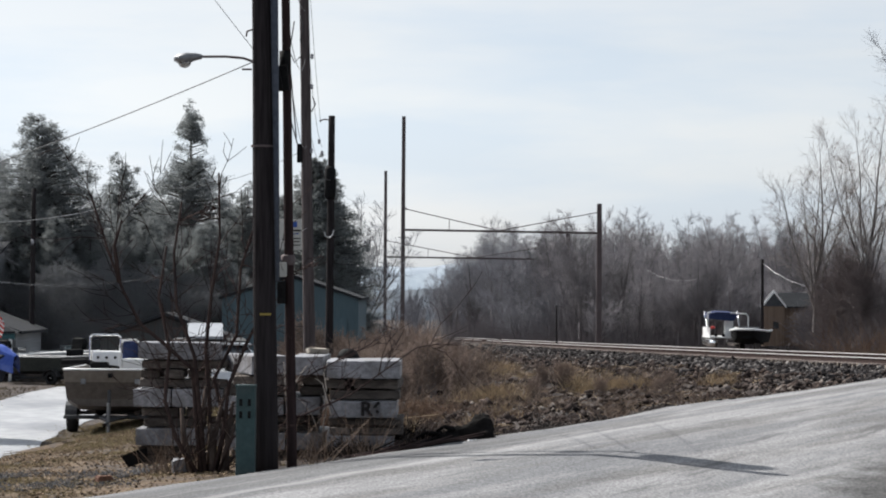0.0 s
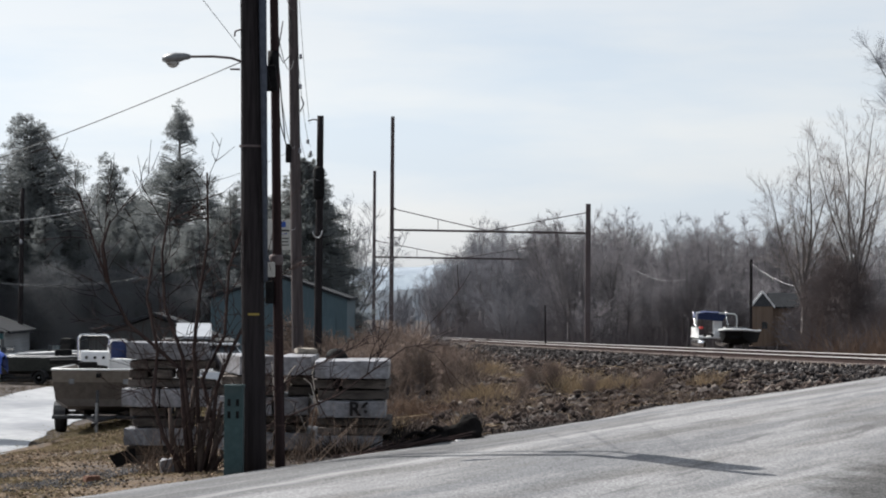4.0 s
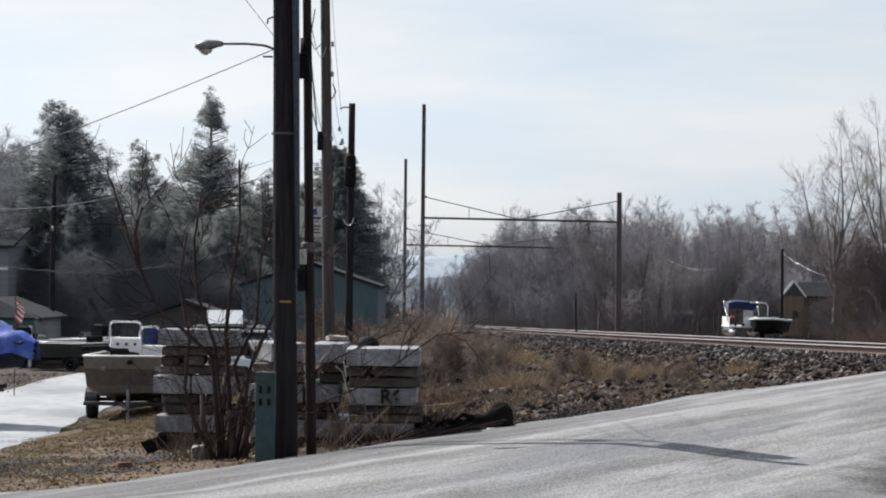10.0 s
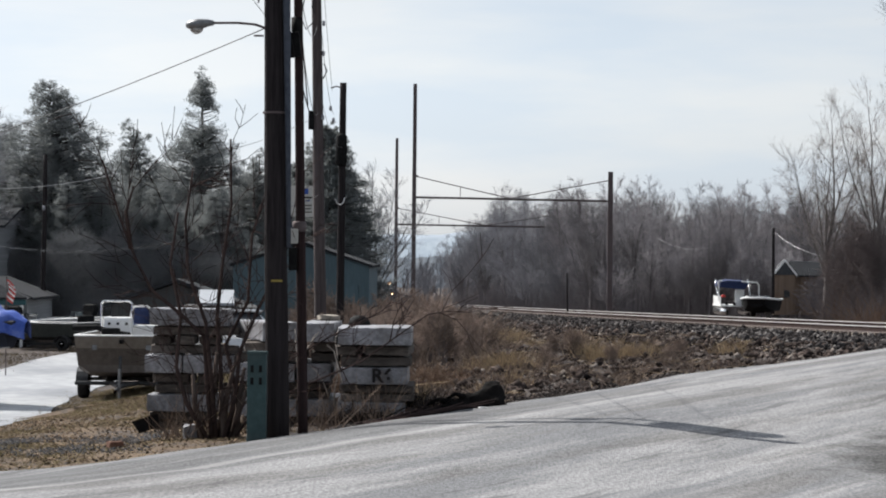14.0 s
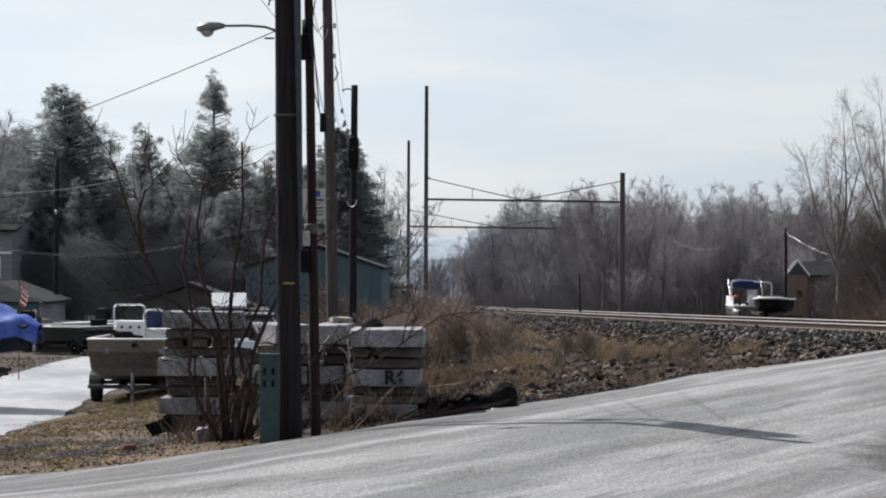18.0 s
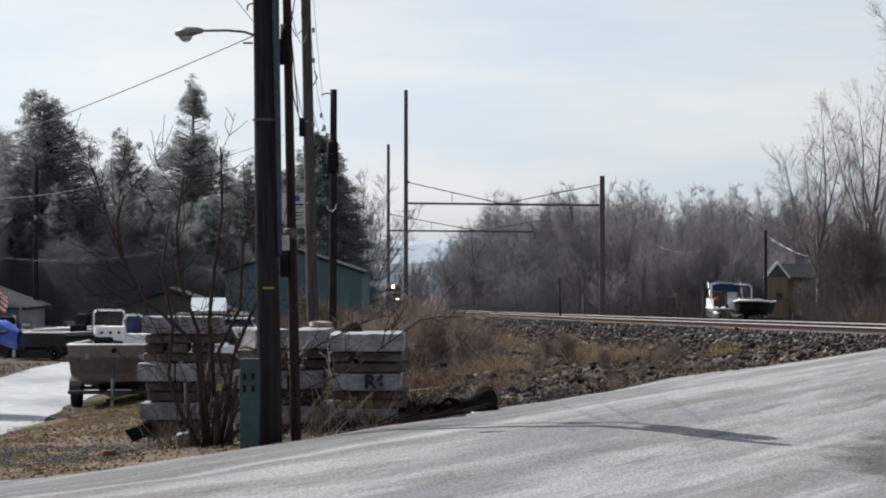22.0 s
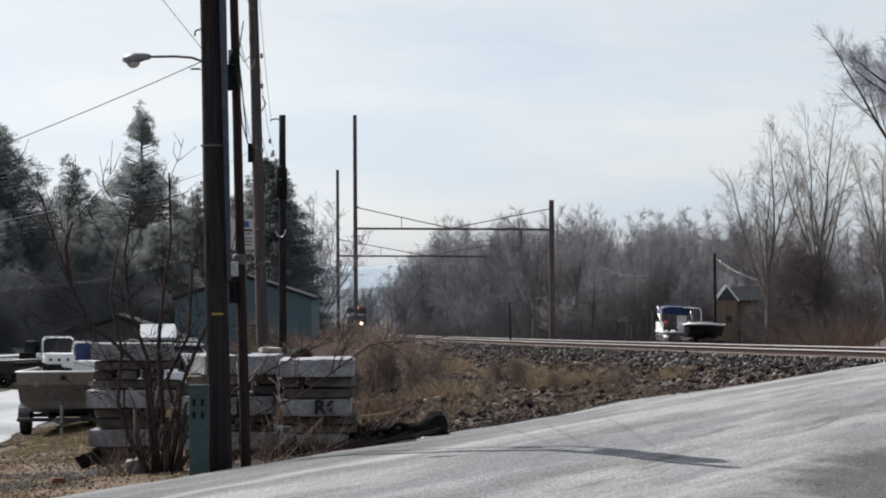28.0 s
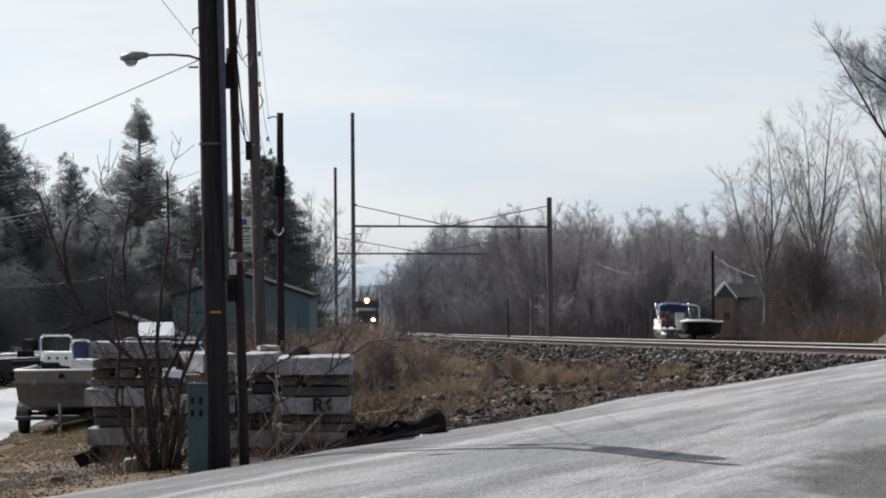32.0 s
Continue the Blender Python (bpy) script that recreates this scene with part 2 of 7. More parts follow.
    bp = n.new("ShaderNodeBump")
    bp.inputs["Strength"].default_value, bp.inputs["Distance"].default_value = 0.6, 0.02
    k.new(raw, bp.inputs["Height"])
    k.new(bp.outputs[0], bsdf.inputs["Normal"])
    return m


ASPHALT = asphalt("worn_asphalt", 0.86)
CONCRETE_DRIVE = material("pale_concrete", (0.25, 0.258, 0.27), (0.36, 0.365, 0.372), (0.12, 0.127, 0.142), rough=0.5, fine=5, coarse=0.5, bump=0.15, stretch=(0.45, 0.25, 1), wear=0.85, spec=0.1)
SOIL = material("soil_and_dead_grass", (0.026, 0.022, 0.021), (0.1, 0.08, 0.069), (0.024, 0.021, 0.021), rough=0.95, fine=6, coarse=0.7, bump=0.8, wear=0.9, stretch=(0.6, 1.3, 1))
WOOD_POLE = material("creosoted_pole", (0.013, 0.011, 0.012), (0.032, 0.028, 0.029), (0.034, 0.029, 0.03), rough=0.9, fine=22, coarse=1.2, bump=0.5, stretch=(1, 1, 0.06), spec=0.05)
WOOD_RED = material("reddish_pole", (0.024, 0.016, 0.016), (0.042, 0.027, 0.027), (0.022, 0.02, 0.021), rough=0.85, fine=22, coarse=0.8, bump=0.4, stretch=(1, 1, 0.06), wear=0.9, spec=0.05)
WOOD_GREY = material("weathered_pole", (0.05, 0.041, 0.041), (0.09, 0.075, 0.074), (0.042, 0.036, 0.036), rough=0.85, fine=18, coarse=0.9, bump=0.4, stretch=(1, 1, 0.06))
STEEL_DARK = material("rusted_steel", (0.075, 0.06, 0.06), (0.12, 0.095, 0.095), (0.13, 0.115, 0.118), rough=0.7, metal=0.3, fine=12, coarse=1.0, bump=0.15)
RAIL_SIDE = material("rusty_rail", (0.03, 0.022, 0.021), (0.058, 0.044, 0.041), (0.026, 0.022, 0.022), rough=1.0, fine=20, coarse=2, bump=0.1, spec=0.0)
RAIL_TOP = material("polished_rail", (0.62, 0.59, 0.58), (0.74, 0.72, 0.71), (0.5, 0.46, 0.44), rough=0.45, metal=0.5, fine=30, coarse=3, bump=0.02)
TIE_WOOD = material("tie_timber", (0.07, 0.056, 0.05), (0.15, 0.122, 0.108), (0.19, 0.16, 0.14), rough=0.9, fine=12, coarse=2.0, bump=0.4, stretch=(0.2, 1, 1), vary=0.35)
TIE_END = material("pale_tie_end", (0.34, 0.3, 0.25), (0.55, 0.49, 0.42), (0.25, 0.22, 0.19), rough=0.9, fine=20, coarse=5, bump=0.3, vary=0.3)
STONE = islands("ballast_stone", (0.012, 0.011, 0.0113), (0.07, 0.0645, 0.0635), 0.9, pale=(0.21, 0.196, 0.187))
GRAVEL = islands("grey_gravel", (0.03, 0.03, 0.032), (0.13, 0.127, 0.128), 0.9)
RUBBLE = islands("brown_rubble", (0.015, 0.013, 0.013), (0.09, 0.071, 0.063), 0.9, pale=(0.22, 0.195, 0.175))
BLOCK = material("weathered_concrete", (0.17, 0.171, 0.186), (0.3, 0.3, 0.315), (0.095, 0.086, 0.082), rough=0.5, fine=16, coarse=2.2, bump=0.4, vary=0.2, wear=0.8)
TIMBER = material("rotten_timber", (0.05, 0.043, 0.039), (0.125, 0.108, 0.096), (0.03, 0.027, 0.025), rough=0.95, fine=14, coarse=2.5, bump=0.7, stretch=(0.3, 1, 1), vary=0.4)
GRASS = islands("dry_grass", (0.2, 0.16, 0.115), (0.55, 0.45, 0.32), 0.9, 0.5)
WEED = islands("dead_weed", (0.11, 0.088, 0.077), (0.34, 0.27, 0.22), 0.9, 0.45)
MOSS = islands("short_turf", (0.13, 0.108, 0.06), (0.3, 0.245, 0.15), 0.95, 0.4)
TURF = islands("dull_turf", (0.07, 0.058, 0.036), (0.16, 0.13, 0.085), 0.95, 0.4)
BARK = material("grey_bark", (0.105, 0.096, 0.098), (0.165, 0.15, 0.152), (0.085, 0.078, 0.08), rough=0.95, fine=10, coarse=1, bump=0.4, stretch=(1, 1, 0.2), vary=0.25, spec=0.0)
# blue-grey twigs: the haze over the far woods is put into this colour
TWIG = material("haze_grey_twigs", (0.182, 0.182, 0.198), (0.25, 0.25, 0.268), (0.15, 0.15, 0.163), rough=0.95, fine=3, coarse=0.4, bump=0, vary=0.35, spec=0.0)
# lighter copies of bark and twig, the tall trees' sunlight put into them
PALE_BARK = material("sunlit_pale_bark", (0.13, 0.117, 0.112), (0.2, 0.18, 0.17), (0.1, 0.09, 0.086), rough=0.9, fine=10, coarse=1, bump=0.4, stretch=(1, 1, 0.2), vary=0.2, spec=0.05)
PALE_TWIG = material("sunlit_brown_twigs", (0.2, 0.178, 0.168), (0.29, 0.26, 0.245), (0.16, 0.142, 0.134), rough=0.9, fine=3, coarse=0.4, bump=0, vary=0.3, spec=0.05)
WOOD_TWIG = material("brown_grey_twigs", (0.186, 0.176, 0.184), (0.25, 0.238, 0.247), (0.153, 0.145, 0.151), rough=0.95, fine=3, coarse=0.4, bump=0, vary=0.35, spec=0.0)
BROWN_TWIG = material("brown_twigs", (0.15, 0.115, 0.098), (0.24, 0.188, 0.158), (0.29, 0.228, 0.188), rough=0.95, fine=3, coarse=0.6, bump=0, vary=0.35, spec=0.0)
NEEDLE = islands("conifer_needles", (0.185, 0.198, 0.2), (0.23, 0.245, 0.243), 1.0, 0.5)
DARK_BARK = material("dark_conifer_bark", (0.05, 0.046, 0.045), (0.085, 0.077, 0.074), (0.06, 0.057, 0.055), rough=0.95, fine=10, coarse=1, bump=0.4, stretch=(1, 1, 0.2), spec=0.0)
CEDAR = islands("cedar_needles", (0.18, 0.195, 0.195), (0.22, 0.235, 0.23), 1.0, 0.5)
WIRE = material("black_cable", (0.03, 0.03, 0.03), (0.06, 0.06, 0.06), rough=0.5, bump=0)
BRIGHT_WIRE = material("aluminium_cable", (0.45, 0.45, 0.45), (0.6, 0.6, 0.6), rough=0.35, metal=0.8, bump=0)


# ---- mesh helpers ----
def raw_mesh(name, verts, faces, mats):
    """A mesh from arrays of corners and of equal-sided faces."""
    verts, faces = np.asarray(verts, np.float32), np.asarray(faces, np.int32)
    me = bpy.data.meshes.new(name)
    n, s = faces.shape
    me.vertices.add(len(verts))
    me.vertices.foreach_set("co", verts.ravel())
    me.loops.add(n * s)
    me.loops.foreach_set("vertex_index", faces.ravel())
    me.polygons.add(n)
    me.polygons.foreach_set("loop_start", np.arange(0, n * s, s, dtype=np.int32))
    me.update(calc_edges=True)
    for m in mats if isinstance(mats, (list, tuple)) else [mats]:
        me.materials.append(m)
    return me


def smooth(me):
    me.polygons.foreach_set("use_smooth", np.ones(len(me.polygons), dtype=bool))
    return me


def tubes(name, segs, mat, sides=4):
    """Tapered sticks: each row is start, end and the two radii."""
    s = np.asarray(segs, float)
    p, q, r0, r1 = s[:, :3], s[:, 3:6], s[:, 6], s[:, 7]
    d = q - p
    d /= np.linalg.norm(d, axis=1, keepdims=True) + 1e-9
    ref = np.where(np.abs(d[:, 2:3]) > 0.8, [[1.0, 0, 0]], [[0, 0, 1.0]])
    a = np.cross(d, ref)
    a /= np.linalg.norm(a, axis=1, keepdims=True)
    b = np.cross(d, a)
    ang = np.arange(sides) * 2 * np.pi / sides
    ring = a[:, None, :] * np.cos(ang)[None, :, None] + b[:, None, :] * np.sin(ang)[None, :, None]
    v = np.concatenate([p[:, None, :] + ring * r0[:, None, None], q[:, None, :] + ring * r1[:, None, None]], 1)
    i = np.arange(sides)
    f = np.stack([i, (i + 1) % sides, (i + 1) % sides + sides, i + sides], 1)
    faces = (np.arange(len(s)) * 2 * sides)[:, None, None] + f[None]
    return raw_mesh(name, v.reshape(-1, 3), faces.reshape(-1, 4), mat)


def polyline(points, r0, r1=None):
    """The sticks along a chain of points."""
    r1 = r0 if r1 is None else r1
    n = len(points) - 1
    return [(*points[i], *points[i + 1], r0 + (r1 - r0) * i / n, r0 + (r1 - r0) * (i + 1) / n) for i in range(n)]


def chain(name, points, r0, r1, mat, sides=7):
    """One bent, tapered stick as a single skin."""
    p = np.array(points, float)
    rings = []
    for i in range(len(p)):
        d = p[min(i + 1, len(p) - 1)] - p[max(i - 1, 0)]
        d /= np.linalg.norm(d) + 1e-9
        a = np.cross(d, (0.0, 1.0, 0.0) if abs(d[1]) < 0.8 else (1.0, 0.0, 0.0))
        a /= np.linalg.norm(a)
        b, r = np.cross(d, a), r0 + (r1 - r0) * i / (len(p) - 1)
        rings.append([tuple(p[i] + r * (a * math.cos(t) + b * math.sin(t))) for t in np.linspace(0, 2 * math.pi, sides + 1)[:-1]])
    return loft(name, rings, mat)


def hang(p, q, sag, n=14):
    """Points of a slack line between p and q."""
    p, q = np.array(p, float), np.array(q, float)
    return [tuple(p + (q - p) * u + np.array([0, 0, -4 * sag * u * (1 - u)])) for u in np.linspace(0, 1, n + 1)]


def part(name, me, parent=None, label="", at=None):
    """A mesh or bmesh as one object, under a thing if one is given."""
    if isinstance(me, bmesh.types.BMesh):
        data = bpy.data.meshes.new(name)
        me.to_mesh(data)
        me.free()
        me = data
    ob = new(name, me)
    if at is not None:
        ob.matrix_basis = at
    ob.parent = parent
    return tagged(ob, label)


def base(name, m, label, category, group="", kind=""):
    ob = new(name)
    ob.matrix_basis = m
    return tagged(ob, label, category, group, kind)


def box_mesh(name, size, mat, bevel=0.0, at=(0, 0, 0), rough=0.0, rng=None, taper=(1, 1)):
    """A box round at, with worn or bevelled edges."""
    bm = bmesh.new()
    bmesh.ops.create_cube(bm, size=1)
    for v in bm.verts:
        k = taper if v.co.z > 0 else (1, 1)
        v.co = Vector((v.co.x * size[0] * k[0], v.co.y * size[1] * k[1], v.co.z * size[2]))
    if bevel:
        bmesh.ops.bevel(bm, geom=bm.edges[:], offset=bevel, segments=2, affect="EDGES", profile=0.6)
    if rough:
        for v in bm.verts:
            v.co += Vector([rng.uniform(-rough, rough) for _ in range(3)])
    bmesh.ops.translate(bm, verts=bm.verts, vec=at)
    me = bpy.data.meshes.new(name)
    bm.to_mesh(me)
    bm.free()
    me.materials.append(mat)
    return me


def worn_box(name, size, mat, seed, chip=0.02):
    """A box with chipped corners and uneven faces."""
    bm = bmesh.new()
    bmesh.ops.create_cube(bm, size=1)
    bmesh.ops.subdivide_edges(bm, edges=bm.edges[:], cuts=9, use_grid_fill=True)
    for v in bm.verts:
        p = Vector((v.co.x * size[0], v.co.y * size[1], v.co.z * size[2]))
        rim = [abs(abs(c) - 0.5) < 1e-4 for c in v.co]
        q = (p.x * 5 + seed * 3.1, p.y * 5, p.z * 5 + seed)
        p += Vector([noise.noise((q[0], q[1], q[2] + 7.3 * k)) * chip * 0.6 for k in range(3)])
        if sum(rim) > 1:
            bite = chip * (0.35 + 1.6 * max(0.0, noise.noise((q[0] * 1.7, q[1] * 1.7, q[2] * 1.7 + 20))))
            p -= Vector([math.copysign(bite, v.co[k]) if rim[k] else 0.0 for k in range(3)])
        v.co = p
    me = bpy.data.meshes.new(name)
    bm.to_mesh(me)
    bm.free()
    me.materials.append(mat)
    return me


def loft(name, rings, mat, caps=True, closed=True, shade=True):
    """A skin over rings of corners, each ring with the same number of them."""
    bm = bmesh.new()
    rows = [[bm.verts.new(p) for p in ring] for ring in rings]
    n = len(rows[0])
    for a, b in zip(rows, rows[1:]):
        for i in range(n if closed else n - 1):
            bm.faces.new((a[i], a[(i + 1) % n], b[(i + 1) % n], b[i]))
    if caps and closed:
        bm.faces.new(rows[0][::-1])
        bm.faces.new(rows[-1])
    bmesh.ops.recalc_face_normals(bm, faces=bm.faces)
    me = bpy.data.meshes.new(name)
    bm.to_mesh(me)
    bm.free()
    me.materials.append(mat)
    return smooth(me) if shade else me


def circle(r, z, n=12, x=0.0, y=0.0):
    return [(x + r * math.cos(2 * math.pi * i / n), y + r * math.sin(2 * math.pi * i / n), z) for i in range(n)]


def scaled(m, s):
    return m @ Matrix.Diagonal((s, s, s, 1)) if not isinstance(s, tuple) else m @ Matrix.Diagonal((*s, 1))


# ---- the lie of the land ----
def track_x(y):
    """The rail next to the camera, across, at y ahead."""
    return -20.2 + 0.0375 * (780 - y) + 7.3 * np.exp(-(y - 78) / 110)


def track_z(y):
    return -0.03 - 0.013 * (y - 78)


EDGE = [(-60, 26), (-12, 31), (-5.3, 32.8), (-3.9, 33.9), (-3.25, 35.7), (-2.5, 36.9), (-1.1, 38.8), (-0.1, 40.5), (0.84, 43), (2.58, 46.5), (3.67, 50), (5.37, 53), (9.6, 59.2), (14.6, 66.8), (30, 96)]
EDGE_Y = lambda x: np.interp(x, [e[0] for e in EDGE], [e[1] for e in EDGE])


def road_z(x, y):
    s = 0.46 * (x + 2.33) + 0.888 * (y - 37.6)
    v = np.maximum(0, 0.888 * (x + 2.33) - 0.46 * (y - 37.6))
    crown = np.interp(v, [0, 1, 2.3, 4, 5.5, 6.3, 7.2, 8.2, 10, 20, 60], [0, 0.14, 0.29, 0.42, 0.49, 0.485, 0.445, 0.41, 0.42, 0.6, 0.9])
    return -0.66 + 0.025 * np.maximum(s, -8) + crown


def land_z(x, y):
    off = track_x(y) - x
    zt = track_z(np.minimum(y, 800)) - 0.335
    left = zt - 0.035 * np.maximum(0, off - 1) - 0.13 * np.maximum(0, off - 18.5)
    floor = np.where(y < 60, -1.6, -1.6 - 0.013 * np.maximum(0, np.minimum(y, 800) - 110))
    return np.where(off > 0, np.maximum(left, floor), zt + 0.02 - 0.5 * np.clip((-off - 2.4) / 1.5, 0, 1))


def ground_z(x, y):
    e = EDGE_Y(x)
    gentle = np.clip((-1.2 - x) / 1.5, 0, 1)      # the verge by the boat lot falls away slowly, the railway bank at once
    wide = np.clip((y - e) / 2.0, 0, 1) * (1 - gentle) + np.clip((y - e) / 26.0, 0, 1) ** 1.6 * gentle
    rz = road_z(x, np.minimum(y, e)) - 0.05
    return np.where(y < 100, rz * (1 - wide) + land_z(x, y) * wide, land_z(x, y))


def gz(x, y):
    return float(rough_ground(np.float64(x), np.float64(y)))


def sheet(name, xs, ys, height, mat):
    gx, gy = np.meshgrid(xs, ys)
    v = np.stack([gx, gy, height(gx, gy)], -1).reshape(-1, 3)
    w, h = len(xs), len(ys)
    i = (np.arange(h - 1)[:, None] * w + np.arange(w - 1)[None]).ravel()
    return smooth(raw_mesh(name, v, np.stack([i, i + 1, i + 1 + w, i + w], 1), mat))


rng = np.random.RandomState(4)
xs = np.concatenate([np.linspace(-3000, -60, 24), np.arange(-58, -16, 2.0), np.arange(-16, 20, 0.2), np.arange(20, 60, 2.0), np.linspace(62, 3000, 24)])
ys = np.concatenate([np.linspace(-400, 18, 12), np.arange(20, 90, 0.3), np.arange(90, 300, 4.0), np.linspace(304, 800, 40), np.linspace(850, 4800, 20)])


def rough_ground(x, y):
    z = ground_z(x, y)
    bumps = 0.13 * np.sin(x * 2.3 + 1.3 * np.sin(y * 0.7)) * np.sin(y * 1.3 + x) + 0.05 * np.sin(x * 5.1 + y * 2.3) * np.sin(y * 3.1 - x * 2) + 0.02 * np.sin(x * 9 + 4 * np.sin(y * 4))
    keep = np.clip((y - EDGE_Y(x) - 0.4) / 1.5, 0, 1) * np.clip((100 - y) / 6, 0, 1) * np.clip((x + 2.0) / 1.0, 0, 1) * np.clip((track_x(y) - x - 3.0) / 2.5, 0, 1)
    return z + bumps * keep


tagged(new("ground", sheet("ground", xs, ys, rough_ground, SOIL)), "brown soil with dead grass along the railway", "ground", kind="structure")

# the road: its skin follows the far kerbless edge
ex = np.concatenate([np.linspace(-60, -12, 10), np.arange(-11, 20, 0.35)])
vs = np.concatenate([[0, 0.15, 0.4], np.arange(0.8, 22, 0.7), np.linspace(23, 60, 12)])
gx = np.repeat(ex[None], len(vs), 0)
wob = 0.10 * np.sin(ex * 3.1) + 0.07 * np.sin(ex * 7.7 + 1)
gy = EDGE_Y(ex)[None] + wob[None] * np.exp(-vs / 1.0)[:, None] - vs[:, None]
gzz = road_z(gx, gy) + 0.012 * np.sin(gx * 1.9 + gy * 0.8) * np.sin(gy * 1.1)
gzz[0] -= 0.06
i = (np.arange(len(vs) - 1)[:, None] * len(ex) + np.arange(len(ex) - 1)[None]).ravel()
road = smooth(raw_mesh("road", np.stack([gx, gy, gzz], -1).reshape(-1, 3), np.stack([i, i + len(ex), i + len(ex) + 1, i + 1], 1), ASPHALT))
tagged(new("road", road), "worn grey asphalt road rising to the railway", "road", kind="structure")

# trodden verge between the road and the boat lot
VERGE = material("trodden_earth", (0.06, 0.048, 0.04), (0.19, 0.146, 0.108), (0.075, 0.069, 0.066), rough=0.95, fine=8, coarse=1.1, bump=1.0, wear=1.0, stretch=(0.5, 0.8, 1), spec=0.0)
vx, vk = np.linspace(-30, -2.4, 70), np.linspace(0, 1, 40)
gx = np.repeat(vx[None], len(vk), 0)
gy = EDGE_Y(vx)[None] + 0.12 + vk[:, None] * (np.interp(vx, [-30, -9, -8, -2.4], [14, 14, 30, 4])[None])
gzz = np.vectorize(gz)(gx, gy) + 0.008 + 0.012 * np.sin(gx * 3.1 + gy) * np.sin(gy * 1.9)
i = (np.arange(len(vk) - 1)[:, None] * len(vx) + np.arange(len(vx) - 1)[None]).ravel()
tagged(new("verge", smooth(raw_mesh("verge", np.stack([gx, gy, gzz], -1).reshape(-1, 3), np.stack([i, i + 1, i + 1 + len(vx), i + len(vx)], 1), VERGE))), "trodden brown verge with patches of gravel", "ground", kind="structure")

# pale drive through the boat lot
def drive_right(y):
    return float(np.interp(y, [40, 45, 52, 60, 66, 100], [-7.0, -7.4, -8.0, -8.55, -8.9, -9.0]))


dv, df = [], []
dy = np.linspace(40, 97, 190)
for y in dy:
    xl, xr = -13.25 - 0.28 * max(0, 72 - y) + 0.1 * math.sin(y * 0.4), drive_right(y)
    for x in np.linspace(min(xl, xr - 1.5), xr + 0.05 * math.sin(y * 1.3), 30):
        dv.append((x, y, gz(x, y) + 0.02))
for a in range(len(dy) - 1):
    df += [(a * 30 + b, a * 30 + b + 1, a * 30 + b + 31, a * 30 + b + 30) for b in range(29)]
tagged(new("driveway", smooth(raw_mesh("driveway", dv, df, CONCRETE_DRIVE))), "pale sunlit concrete drive through the boat lot", "driveway", kind="structure")


# ---- the railway ----
def along(y, side, up):
    """A point beside the near rail: metres to the right of it, metres above its foot."""
    return (float(track_x(y)) + side, float(y), float(track_z(y)) - 0.18 + up)


track = base("railway_track", Matrix(), "single railway track on timber ties", "railway track", kind="structure")
PROFILE = [(-0.07, 0.0), (0.07, 0.0), (0.07, 0.02), (0.012, 0.04), (0.012, 0.13), (0.036, 0.142), (0.036, 0.152), (0.036, 0.178), (-0.036, 0.178), (-0.036, 0.152), (-0.036, 0.142), (-0.012, 0.13), (-0.012, 0.04), (-0.07, 0.02)]
rail_ys = np.concatenate([np.arange(44, 130, 2.0), np.arange(130, 400, 6.0), np.arange(400, 960, 20.0)])
for side in (0.0, 1.5):
    lift = 0.07 * (side > 0)   # the curve is canted: the outer rail lies higher
    me = loft("rail", [[along(y, side + a, b + lift) for a, b in PROFILE] for y in rail_ys], RAIL_SIDE, shade=False)
    me.materials.append(RAIL_TOP)
    for p in me.polygons:
        if p.center.z - (float(track_z(p.center.y)) - 0.18 + lift) > 0.158:
            p.material_index = 1
    part("rail", me, track)
tie_mesh = box_mesh("tie", (2.8, 0.25, 0.18), TIE_WOOD, bevel=0.015)
tie_mesh.materials.append(TIE_END)
# end faces take the paler colour
for p in tie_mesh.polygons:
    p.material_index = int(abs(p.normal.x) > 0.5)
for i in range(300):
    y = 52 + i * 0.53
    x, _, z = along(y, 0.75, -0.03)
    turn = math.degrees(math.atan((track_x(y + 1) - track_x(y)))) * -1
    part("tie", tie_mesh, track, at=pose(x + rng.uniform(-0.05, 0.05), y, z - rng.uniform(0, 0.015), 0, -2.7, -turn + rng.uniform(-0.6, 0.6)))


# ---- stones, loose and many ----
def stones(name, pts, sizes, mat, seed):
    r = np.random.RandomState(seed)
    octa = np.array([(1, 0, 0), (0, 1, 0), (-1, 0, 0), (0, -1, 0), (0, 0, 1), (0, 0, -1)], float)
    f = np.array([(0, 1, 4), (1, 2, 4), (2, 3, 4), (3, 0, 4), (1, 0, 5), (2, 1, 5), (3, 2, 5), (0, 3, 5)])
    n = len(pts)
    ang = r.uniform(0, 6.28, n)
    v = octa[None] * r.uniform(0.55, 1.25, (n, 6, 1)) * np.asarray(sizes)[:, None, None] * np.array([1, 1, 0.7])
    v += r.normal(0, 0.18, v.shape) * np.asarray(sizes)[:, None, None]
    c, s = np.cos(ang)[:, None], np.sin(ang)[:, None]
    v = np.stack([v[..., 0] * c - v[..., 1] * s, v[..., 0] * s + v[..., 1] * c, v[..., 2]], -1) + np.asarray(pts)[:, None]
    return raw_mesh(name, v.reshape(-1, 3), (np.arange(n)[:, None, None] * 6 + f[None]).reshape(-1, 3), mat)


